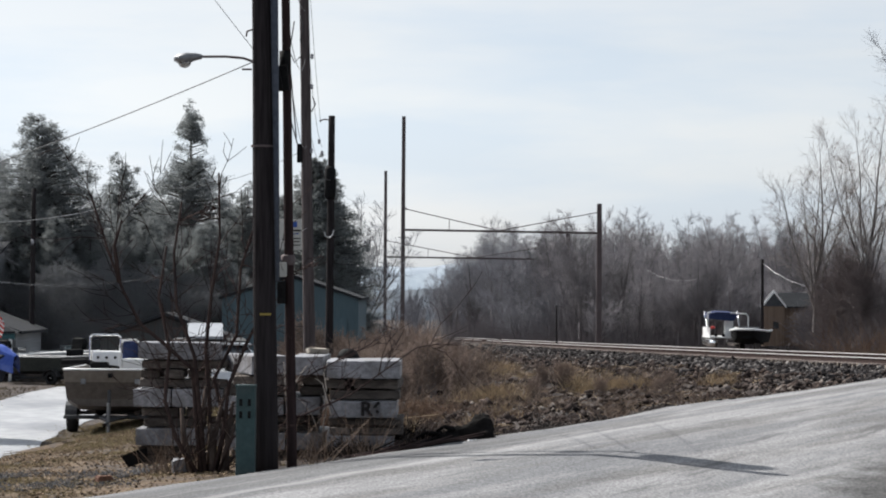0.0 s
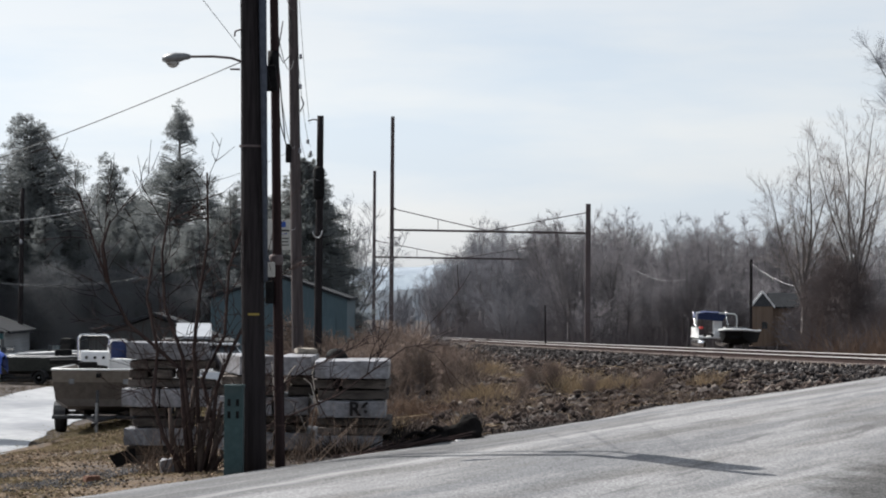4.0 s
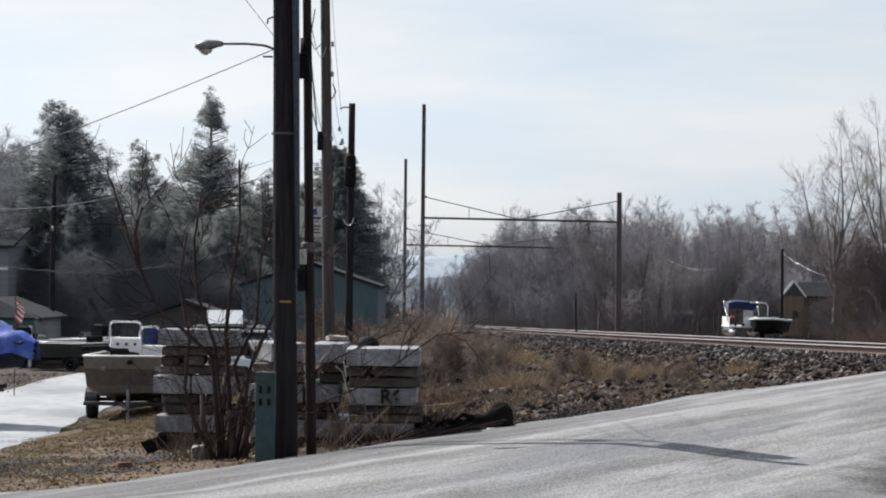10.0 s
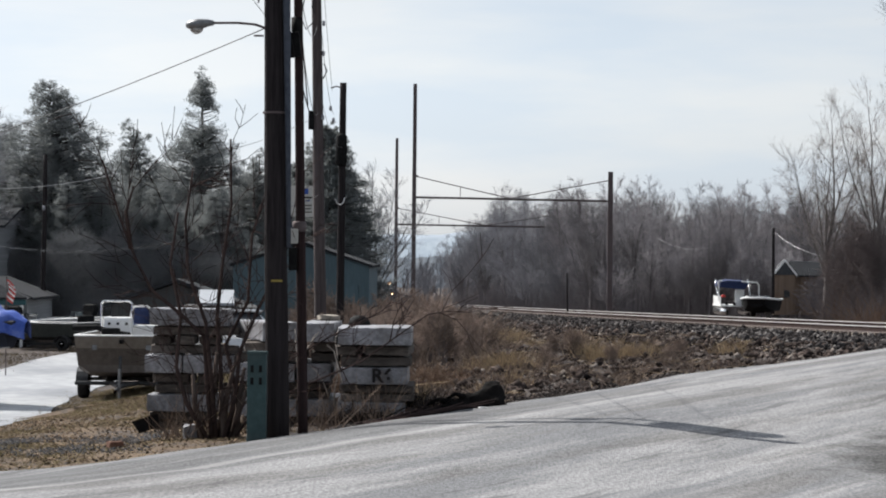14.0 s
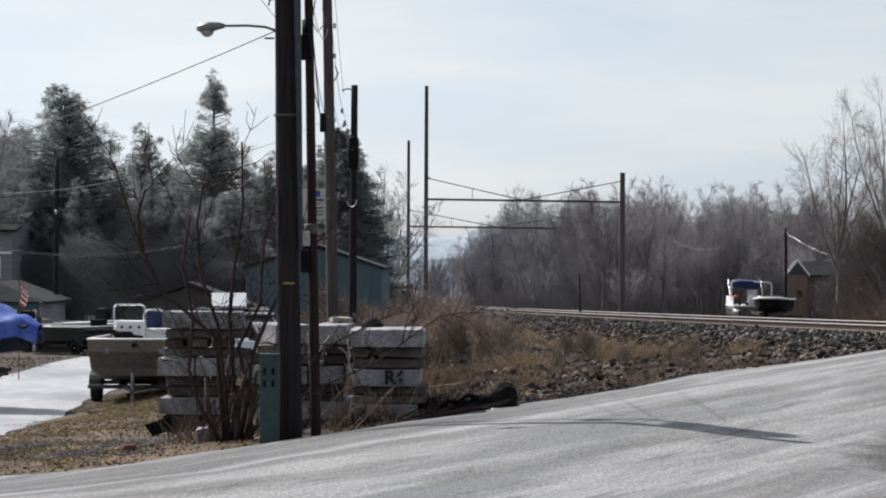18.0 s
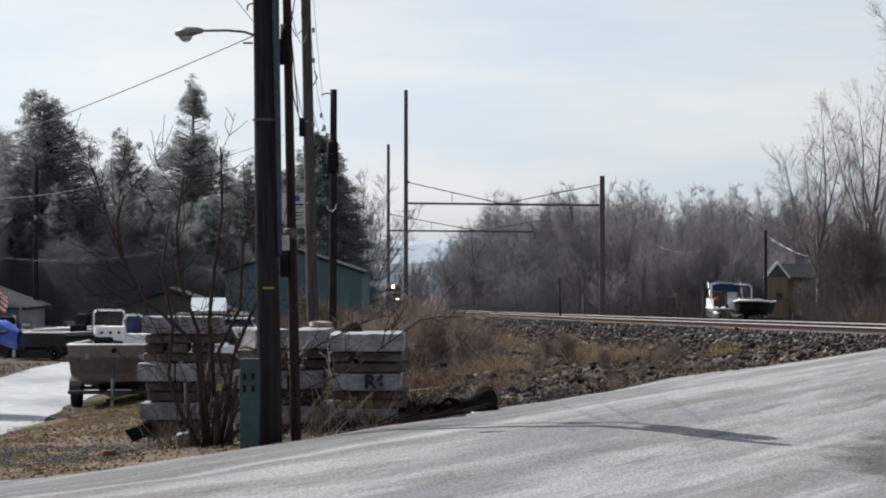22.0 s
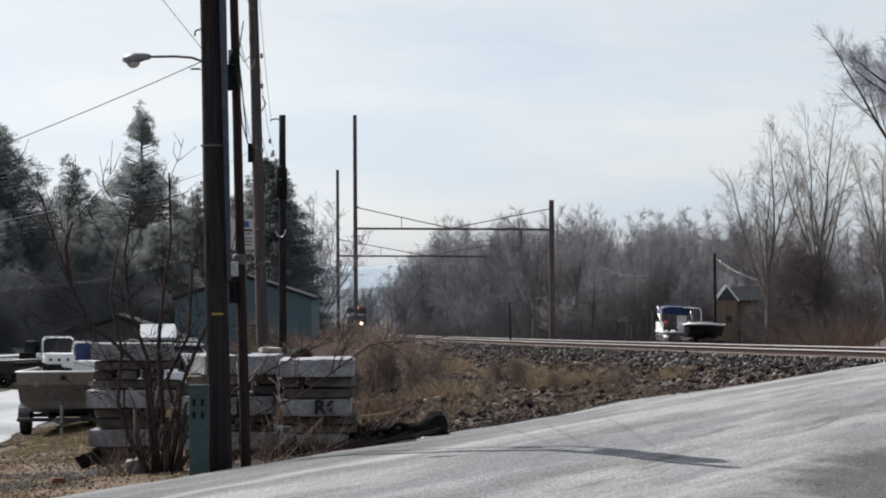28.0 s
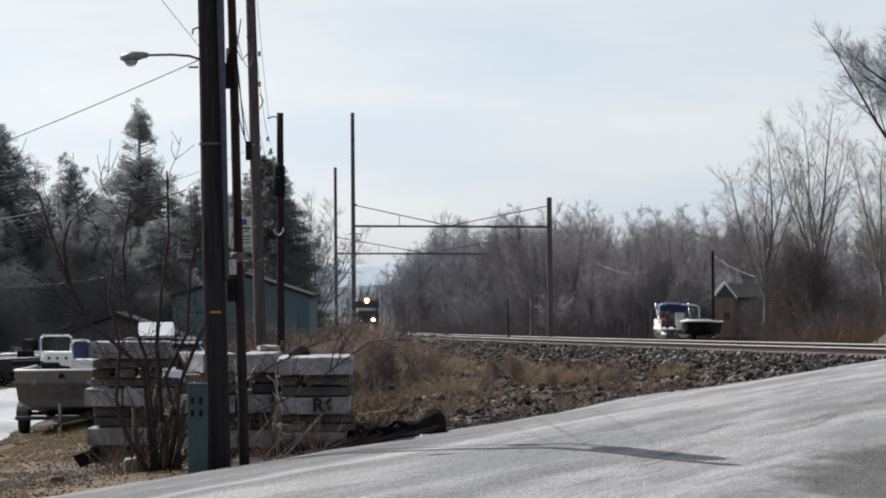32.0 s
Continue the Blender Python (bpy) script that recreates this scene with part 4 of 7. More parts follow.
tall_b = put(winter_tree("bare_tree", 77, 11.4, "tall spreading leafless tree with fine twigs", leaders=7, fork=0.3, spread=0.5, side=0.34, n1=18, n2=8, n3=4, fine=0.0055, bark=PALE_BARK, twig=PALE_TWIG, low=0.6, full=0.5), 20.0, 152, 1.0, 0, -1.2)
put(winter_tree("bare_tree", 83, 13.0, "large leafless tree with heavy dark limbs overhanging the track", leaders=15, fork=0.66, spread=1.25, side=0.5, n1=13, n2=11, n3=7, fine=0.005, radius=0.18, bark=DARK_BARK, low=0.55, rise=0.015), 17.9, 97, 1.0, 0, -0.5)
plant(tall_b, 22.0, 118, 0.8, 300, -0.7)
plant(tall, 27.5, 158, 0.9, 300, -1.3)


def thicket(name, label, n, xr, yr, hr, mat, seed, ok=lambda x, y: True, width=0.014, drop=0.0, lean=0.22):
    """Upright dead stalks and whips, thick as a hedge."""
    r = np.random.RandomState(seed)
    p = []
    while len(p) < n:
        x, y = r.uniform(*xr), r.uniform(*yr)
        if ok(x, y):
            p.append((x, y, gz(x, y) - drop))
    h = hr[0] + (hr[1] - hr[0]) * r.rand(n) ** 1.8
    return tagged(new(name, blades(name, p, h, mat, seed + 1, width, lean)), label, "brush", kind="stuff")


SCRUB = islands("scrub_stems", (0.145, 0.133, 0.14), (0.21, 0.194, 0.2), 0.95, 0.4)
RUST_SCRUB = islands("rusty_scrub", (0.12, 0.085, 0.07), (0.3, 0.215, 0.16), 0.95, 0.4)
right_side = lambda x, y: x > float(track_x(y)) + 4.5
thicket("undergrowth", "grey-brown leafless undergrowth along the far side of the track", 34000, (0, 46), (204, 400), (0.8, 4.4), SCRUB, 40, lambda x, y: right_side(x, y) and (y > 214 or not 15 < x < 27), 0.013, lean=0.5)
bush = [bare_tree('leafless_bush', 130 + i, 4.6, 3, kids=(0, 8, 6, 5, 0), spread=1.0, stems=4, radius=0.05, twig=(TWIG, WOOD_TWIG)[i // 3], label=('leafless grey bush at the edge of the wood', 'leafless brown-grey bush at the edge of the wood')[i // 3]) for i in range(6)]
used.clear()
for i in range(210):
    y = rw.uniform(208, 300)
    lim = float(track_x(y)) + 5.5
    x = lim + rw.rand() * (0.19 * y + 4 - lim)
    if y < 216 and 15 < x < 28:
        y = 222
    sc = rw.uniform(0.9, 1.7)
    set_out(bush, x < 0.04 * y, i, x, y, sc, rw.uniform(0, 360), float(track_z(y)) - 0.6)
for i in range(4):
    a = i * 2.4
    plant(bush[3 + i % 3], 22.8 + 2.1 * math.cos(a) * (i / 7) ** 0.5, 154 + 3 * math.sin(a) * (i / 7) ** 0.5, rw.uniform(0.75, 1.15), i * 47, -1.3)
thicket("undergrowth", "dark leafless thicket by the small house", 3000, (19, 27), (136, 160), (0.5, 2.6), SCRUB, 42, lambda x, y: (x - 22.4) ** 2 / 7 + (y - 146) ** 2 / 120 < 1, 0.02, lean=0.7)
thicket("undergrowth", "rust-coloured brush beside the track", 6000, (16.5, 30), (98, 130), (0.3, 2.3), RUST_SCRUB, 44, lambda x, y: right_side(x, y), 0.014, lean=0.5)
def tangle(name, label, centre, radii, n, mat, seed, size=0.9, width=0.018):
    """A dense heap of vines and twigs, thickest towards its skin, with whips standing out of it."""
    r = np.random.RandomState(seed)
    d = r.normal(0, 1, (n, 3))
    d /= np.linalg.norm(d, axis=1, keepdims=True)
    d[:, 2] = np.abs(d[:, 2])
    lumps = 1 + 0.16 * np.sin(5 * d[:, :1] + 3 * d[:, 1:2] + seed) + 0.12 * np.sin(9 * d[:, 2:] + 4 * d[:, :1])
    p = np.array(centre) + d * np.array(radii) * lumps * r.rand(n, 1) ** 0.3
    q = p + r.normal(0, 1, (n, 3)) * np.array([0.5, 0.5, 0.45]) * size * r.uniform(0.4, 1.0, (n, 1)) + d * 0.25 * size
    w = np.full((n, 1), width)
    return tagged(new(name, tubes(name, np.concatenate([p, q, w, w * 0.5], 1), mat, 3)), label, "brush", kind="stuff")


VINE = islands("dead_vines", (0.15, 0.128, 0.126), (0.23, 0.196, 0.19), 0.95, 0.4)
tangle("vine_thicket", "tall dark heap of dead vines beside the small house", (21.4, 149, -1.0), (1.75, 3.2, 4.7), 15000, VINE, 61, 0.8, 0.009)
tangle("vine_thicket", "dark tangle of vines and brush beside the track", (23.9, 146, -1.0), (1.8, 3.5, 2.3), 6500, VINE, 62, 0.8, 0.009)
tangle("vine_thicket", "brown tangle of brush against the small house", (26.9, 200, -1.6), (2.0, 3.0, 3.0), 3500, SCRUB, 63)
tangle("bank_brush", "low brown brush and dead stems on the bank behind the log", (-0.4, 50.6, gz(-0.4, 50.6) - 0.05), (1.3, 0.9, 0.32), 2200, RUST_SCRUB, 66, 0.35, 0.006)
tangle("bank_brush", "brown dead brush behind the stacks", (-1.9, 48.2, gz(-1.9, 48.2) - 0.05), (0.9, 0.9, 0.4), 2000, RUST_SCRUB, 67, 0.35, 0.006)
# pale filler for the gaps under the pines; its grey stands in for haze
PINE_SCRUB = islands("scrub_under_pines", (0.31, 0.316, 0.328), (0.38, 0.383, 0.392), 0.95, 0.6)
DARK_TWIG = islands("black_wet_twigs", (0.012, 0.011, 0.011), (0.07, 0.058, 0.052), 0.9)
tangle("brush_pile", "dark heap of broken branches beside the log", (-0.55, 41.5, gz(-0.55, 41.5) - 0.05), (0.9, 0.5, 0.2), 900, DARK_TWIG, 64, 0.3, 0.006)
tangle("brush_pile", "dark litter of twigs in front of the log", (-1.3, 40.0, gz(-1.3, 40.0) - 0.05), (0.6, 0.4, 0.2), 600, DARK_TWIG, 65, 0.3, 0.006)
plant(wood[1], -19.9, 116, 1.2, 20)
plant(wood[3], -3.9, 131, 0.9, 140)
shrub = bare_tree("leafless_shrub", 171, 3.0, 3, twig=BROWN_TWIG, kids=(0, 9, 7, 5, 0), spread=1.0, stems=6, radius=0.03, label="low leafless shrub on the railway bank")
put(shrub, -1.2, 62, 0.5, 10)
for i in range(46):
    y = 60 + 75 * rw.rand() ** 1.3
    x = rw.uniform(-4.6 + (y - 60) * 0.03, 0.007 * y)
    plant(shrub, x, y, rw.uniform(0.3, 0.62), rw.uniform(0, 360))
for x, y, k in ((2.8, 66, 0.34), (2.4, 68, 0.3), (4.6, 60, 0.22), (1.9, 59, 0.25), (0.2, 66, 0.4), (-0.6, 70, 0.42), (5.6, 70, 0.26), (3.2, 57, 0.2), (-0.9, 62, 0.36), (0.9, 74, 0.4)):
    plant(shrub, x, y, k, x * 77)
for x, y, k in ((-1.2, 63, 0.6), (-0.5, 66, 0.7), (-0.2, 61, 0.55), (-1.5, 71, 0.75), (-0.9, 76, 0.8), (-2.1, 67, 0.65)):
    plant(shrub, x, y, k, x * 131)
BANK_SCRUB = islands("brown_brush_stems", (0.09, 0.072, 0.064), (0.31, 0.25, 0.212), 0.95, 0.45)
thicket("bank_brush", "tangled brown brush on the railway bank", 4500, (-5.5, 2.5), (56, 135), (0.2, 1.0), BANK_SCRUB, 46, lambda x, y: -4.5 + (y - 60) * 0.02 < x < 0.9 + 0.006 * y, 0.011, lean=0.8)
for i, (x, y, w, h) in enumerate(((-25.5, 118, 3.0, 4.2), (-21.5, 116, 3.2, 4.6), (-18.0, 117, 2.8, 4.0), (-14.6, 116, 2.8, 4.3), (-11.6, 117, 2.6, 4.0), (-9.2, 119, 2.2, 3.6), (-16.4, 121, 3.4, 5.4), (-12.6, 122, 3.2, 5.2), (-20.0, 122, 3.4, 5.6))):
    if not i:
        scrub = tangle("undergrowth", "dense scrub beneath the pines, its pale grey standing in for haze", (0, 0, 0), (3, 2.4, 4.4), 42000, PINE_SCRUB, 80, 0.45, 0.006)
    (scrub if not i else copy_thing(scrub, Matrix())).matrix_basis = scaled(pose(x, y, -1.6, 0, 0, 180 * (i % 2)), (w / 3, 1.0, h / 4.4))
for i, (x, y, w, h) in enumerate(((-3.6, 98, 1.2, 1.1), (-2.2, 92, 1.1, 1.0), (-4.9, 104, 1.3, 1.7), (-1.2, 104, 1.1, 0.9), (-2.6, 84, 0.9, 0.9))):
    tangle("bank_brush", "brown leafless brush beside the workshop", (x, y, gz(x, y) - 0.1), (w, 2.5, h), 3000, BANK_SCRUB, 95 + i, 0.7, 0.011)
thicket("bank_brush", "low scrub beside the far track", 5000, (-14, 1), (135, 330), (0.4, 2.0), SCRUB, 50, lambda x, y: x < float(track_x(y)) - 3.5, 0.02)

# far ridge
ridge_x = np.linspace(-700, 1100, 90)
ridge_top = 22 + 6 * np.sin(ridge_x / 130 + 1.7) + 2.5 * np.sin(ridge_x / 37) + 1.2 * np.sin(ridge_x / 11)
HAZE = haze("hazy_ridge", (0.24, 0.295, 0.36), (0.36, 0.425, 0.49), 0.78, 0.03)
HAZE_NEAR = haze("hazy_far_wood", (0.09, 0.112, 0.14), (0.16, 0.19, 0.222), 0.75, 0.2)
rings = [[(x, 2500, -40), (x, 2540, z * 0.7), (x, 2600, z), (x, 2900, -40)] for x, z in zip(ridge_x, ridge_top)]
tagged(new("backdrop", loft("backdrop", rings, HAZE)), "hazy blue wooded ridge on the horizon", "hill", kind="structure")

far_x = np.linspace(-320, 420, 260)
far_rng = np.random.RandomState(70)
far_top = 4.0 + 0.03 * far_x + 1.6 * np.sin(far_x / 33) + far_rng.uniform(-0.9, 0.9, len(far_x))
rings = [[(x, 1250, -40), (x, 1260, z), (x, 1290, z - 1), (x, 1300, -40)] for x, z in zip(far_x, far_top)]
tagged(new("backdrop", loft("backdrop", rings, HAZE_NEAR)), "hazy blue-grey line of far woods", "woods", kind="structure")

# ---- poles and their gear ----
def pole(name, foot, top, r0, r1, mat, label):
    """A tapered, slightly uneven wooden pole."""
    foot, top = Vector(foot), Vector(top)
    rings = []
    for i in range(13):
        u = i / 12
        c = foot.lerp(top, u)
        r = r0 + (r1 - r0) * u
        rings.append([(c.x - foot.x + r * (1 + 0.03 * math.sin(3 * a + i)) * math.cos(a), c.y - foot.y + r * math.sin(a), c.z - foot.z) for a in np.linspace(0, 2 * math.pi, 15)[:-1]])
    ob = base(name, pose(*foot), label, "utility pole")
    part("shaft", loft("shaft", rings, mat), ob)
    return ob


GALV = material("galvanised_steel", (0.16, 0.165, 0.17), (0.24, 0.245, 0.25), (0.12, 0.12, 0.125), rough=0.45, metal=0.7, fine=18, coarse=3, bump=0.05)
BLACK = material("black_plastic", (0.006, 0.006, 0.007), (0.016, 0.016, 0.016), rough=0.75, bump=0.1, spec=0.05)
BLUE_PIPE = material("grey_blue_conduit", (0.045, 0.052, 0.068), (0.07, 0.08, 0.1), rough=0.8, bump=0.05, spec=0.05)
YELLOW = material("yellow_tag", (0.2, 0.155, 0.04), (0.26, 0.2, 0.06), rough=0.7, bump=0)
METER = material("meter_enclosure", (0.36, 0.36, 0.34), (0.48, 0.47, 0.43), rough=0.5, bump=0.05)
CERAMIC = material("grey_porcelain", (0.2, 0.2, 0.22), (0.3, 0.3, 0.32), rough=0.25, bump=0)
LENS = glassy("lamp_refractor", (0.75, 0.72, 0.68), 0.15)

front = pole("utility_pole", (-2.33, 37.6, -0.85), (-2.48, 37.6, 7.7), 0.163, 0.12, WOOD_POLE, "thick dark creosoted wooden pole with a street lamp")
part("conduit", chain("conduit", [(0.13, -0.09, 2.7), (0.105, -0.085, 4.2), (0.075, -0.08, 5.6), (0.04, -0.08, 7.4)], 0.03, 0.058, BLUE_PIPE, 8), front, "grey-blue riser conduit")
part("tag", box_mesh("tag", (0.15, 0.012, 0.03), YELLOW, at=(-0.02, -0.165, 2.26)), front, "small yellow strip")
part("strap", loft("strap", [circle(0.157, z, 14, -0.085) for z in (4.48, 4.51)], STEEL_DARK, caps=False), front)
part("hook", tubes("hook", polyline([(-0.22, -0.05, 6.05), (-0.3, -0.07, 6.02), (-0.31, -0.07, 5.95)], 0.012), STEEL_DARK, 5), front)
part("stub_arm", tubes("stub_arm", polyline([(-0.24, 0, 5.52), (-0.37, 0, 5.52)], 0.014), STEEL_DARK, 5), front)
part("transformer", loft("transformer", [circle(r, z, 14, 0.1, 0.38) for r, z in ((0.22, 6.75), (0.29, 6.8), (0.29, 7.9), (0.31, 7.92), (0.22, 8.02))], GALV), front, "grey can transformer")
lamp = base("street_lamp", pose(-2.56, 37.45, 4.76), "cobra-head street lamp on a thin curved arm", "street lamp")
part("arm", tubes("arm", polyline([(0.04, 0.1, 0.0), (-0.12, 0.04, 0.05), (-0.35, 0, 0.065), (-0.72, 0, 0.06)], 0.017), STEEL_DARK, 7), lamp)
part("housing", loft("housing", [[(x, w * math.cos(a), z + h * math.sin(a)) for a in np.linspace(0, 6.283, 13)[:-1]] for x, w, h, z in ((-0.66, 0.03, 0.03, 0.06), (-0.74, 0.07, 0.05, 0.06), (-0.86, 0.12, 0.075, 0.04), (-0.96, 0.12, 0.07, 0.03), (-1.03, 0.04, 0.03, 0.03))], GALV), lamp)
part("refractor", loft("refractor", [[(-0.89 + 0.1 * k * math.cos(a), 0.1 * k * math.sin(a), z) for a in np.linspace(0, 6.283, 13)[:-1]] for k, z in ((0.9, -0.0), (0.85, -0.04), (0.55, -0.075), (0.15, -0.09))], LENS), lamp, "clear glass bowl")

stub = pole("utility_pole", (-2.02, 38.2, -0.85), (-2.19, 38.2, 7.2), 0.07, 0.055, WOOD_RED, "thin reddish-brown pole with meter boxes")
part("junction_box", box_mesh("junction_box", (0.11, 0.14, 0.3), BLACK, 0.01, at=(-0.16, -0.06, 2.55)), stub)
part("meter_box", box_mesh("meter_box", (0.12, 0.13, 0.2), METER, 0.015, at=(-0.15, -0.05, 2.86)), stub, "pale electric meter box")
part("clamp", loft("clamp", [circle(r, z, 12, -0.08) for r, z in ((0.08, 2.92), (0.095, 2.94), (0.095, 3.04), (0.08, 3.06))], STEEL_DARK), stub)
part("cutout_box", box_mesh("cutout_box", (0.1, 0.13, 0.6), BLACK, 0.012), stub, at=pose(-0.26, -0.18, 5.58, 0, -11.7, 0))
part("service_box", box_mesh("service_box", (0.15, 0.14, 0.34), BLACK, 0.012), stub, at=pose(-0.16, -0.12, 5.44, 0, -6, 0))
part("sleeve", loft("sleeve", [circle(0.078, z, 12, -0.14) for z in (5.5, 5.82)], BLACK), stub, "black sleeve round the pole")
part("bracket", tubes("bracket", polyline([(-0.36, -0.2, 6.25), (-0.33, -0.2, 6.0), (-0.26, -0.2, 5.82)], 0.012), BLACK, 6), stub)
part("drop_cable", tubes("drop_cable", polyline([(-0.2, -0.1, 3.5), (-0.26, -0.1, 3.2), (-0.16, -0.1, 2.95)], 0.012), BLUE_PIPE, 6), stub)

third = pole("utility_pole", (-3.5, 75, -1.5), (-3.78, 75, 11.2), 0.165, 0.12, WOOD_GREY, "tall weathered grey wooden pole")
part("splice_box", box_mesh("splice_box", (0.14, 0.16, 0.5), BLACK, 0.02, at=(-0.33, -0.05, 6.9)), third)
for pts in ([(-0.5, -0.1, 10.4), (-0.62, -0.1, 9.6), (-0.48, -0.1, 9.3), (-0.3, -0.1, 9.5)], [(-0.62, -0.1, 9.4), (-0.55, -0.1, 8.7), (-0.5, -0.1, 8.1), (-0.42, -0.1, 7.3)], [(-0.72, -0.1, 8.9), (-0.6, -0.1, 8.3), (-0.55, -0.1, 7.7), (-0.38, -0.1, 7.1)], [(-0.35, -0.12, 10.6), (-0.25, -0.12, 10.2), (-0.34, -0.12, 9.9), (-0.22, -0.12, 9.7)], [(0.0, -0.15, 8.4), (0.08, -0.15, 8.2), (-0.02, -0.15, 8.0)]):
    part("loop", chain("loop", pts, 0.018, 0.018, WIRE, 5), third)
for z in (6.9, 8.6, 9.4):
    part("insulator", loft("insulator", [circle(r, zz, 9, -0.02, -0.1) for r, zz in ((0.02, z), (0.05, z + 0.03), (0.03, z + 0.07), (0.05, z + 0.1), (0.02, z + 0.14))], CERAMIC), third)
fourth = pole("utility_pole", (-3.82, 95, -1.6), (-3.78, 95, 7.66), 0.14, 0.11, WOOD_POLE, "shorter dark wooden pole with an outrigger")
part("outrigger", tubes("outrigger", polyline([(0.0, 0, 9.1), (-0.2, 0, 9.14), (-0.38, 0, 9.08)], 0.025), STEEL_DARK, 6), fourth)
part("splice_case", loft("splice_case", [circle(r, z, 12, 0.0, -0.06) for r, z in ((0.12, 6.45), (0.19, 6.55), (0.19, 7.45), (0.12, 7.55))], BLACK), fourth)
part("cable_loop", tubes("cable_loop", polyline([(-0.2, -0.15, 5.35), (-0.13, -0.15, 5.2), (0.0, -0.15, 5.15), (0.1, -0.15, 5.25), (0.13, -0.15, 5.4)], 0.022), BRIGHT_WIRE, 6), fourth, "pale looped cable")
for k, z in enumerate((7.9, 8.3)):
    part("insulator", loft("insulator", [circle(r, zz, 8, -0.28 - 0.1 * k, -0.1) for r, zz in ((0.02, z), (0.05, z + 0.05), (0.05, z + 0.14), (0.02, z + 0.18))], CERAMIC), fourth)
fifth = pole("utility_pole", (-16.0, 110, -1.5), (-15.95, 110, 5.7), 0.11, 0.08, WOOD_POLE, "thin dark wooden pole among the pines")
part("insulator", loft("insulator", [circle(r, zz, 8, 0.02, -0.12) for r, zz in ((0.03, 5.0), (0.06, 5.05), (0.06, 5.15), (0.03, 5.2))], CERAMIC), fifth)
pole("utility_pole", (22.6, 200, -1.8), (22.6, 200, 4.3), 0.12, 0.1, WOOD_POLE, "dark wooden pole in front of the woods")
pole("utility_pole", (6.9, 171, -1.6), (6.86, 171, 1.05), 0.06, 0.05, WOOD_POLE, "short dark post beside the track")


def cable(points, r, mat, label, name="cable"):
    return tagged(new(name, chain(name, points, r, r, mat, 5)), label, "cable")


cable(hang((-2.5, 37.5, 4.78), (-13.5, 56, 2.8), 0.2), 0.0075, WIRE, "slack service cable from the lamp pole")
cable(hang((-2.52, 37.5, 4.9), (-5.4, 37.5, 8.6), 0.02), 0.0045, WIRE, "thin guy wire rising from the lamp pole")
lay = np.array(hang((-2.9, 60, 3.07), (-15.5, 60, 4.2), 1.77, 260))
for k in (0, 1):
    w = np.arange(len(lay)) * 0.95 + k * math.pi
    cable([tuple(q) for q in lay + 0.006 * np.stack([np.zeros(len(lay)), np.cos(w), np.sin(w)], 1)], 0.0035 if k else 0.005, BRIGHT_WIRE if k else WIRE, "twisted service cable catching the sun")
cable(hang((-9.5, 80, 4.1), (-13.2, 80, 3.62), 0.12), 0.007, BRIGHT_WIRE, "service cable crossing the boat lot")
cable(hang((-15.95, 110, 4.5), (-24, 104, 3.9), 0.3), 0.014, WIRE, "service cable to the far house")
cable(hang((-15.95, 110, 3.9), (-24, 106, 2.9), 0.3), 0.014, WIRE, "service cable to the far house")
cable(hang((-2.2, 38.2, 6.6), (-3.7, 75, 9.2), 0.3), 0.007, WIRE, "cable strung between the poles")
cable(hang((-2.15, 38.2, 5.5), (-3.7, 75, 7.9), 0.5), 0.007, WIRE, "cable strung between the poles")
cable(hang((-2.13, 38.2, 5.0), (-3.65, 75, 5.6), 0.5), 0.007, WIRE, "cable strung between the poles")
cable(hang((-3.65, 75, 10.5), (-4.15, 95, 7.4), 0.3), 0.007, WIRE, "cable strung between the poles")
cable(hang((-3.65, 75, 8.6), (-4.1, 95, 6.6), 0.6), 0.007, WIRE, "cable strung between the poles")
cable(hang((-3.65, 75, 6.4), (-3.8, 95, 5.5), 0.5), 0.007, WIRE, "cable strung between the poles")
cable(hang((-3.7, 75, 5.5), (-9, 90, 5.0), 0.3), 0.007, WIRE, "cable running off to the pines")
cable(hang((22.6, 200, 4.0), (25.6, 190, 2.2), 0.4), 0.009, BRIGHT_WIRE, "slack cable catching the sun")
cable(hang((15.5, 215, 3.6), (18.5, 205, 2.9), 0.4), 0.007, BRIGHT_WIRE, "slack cable catching the sun")

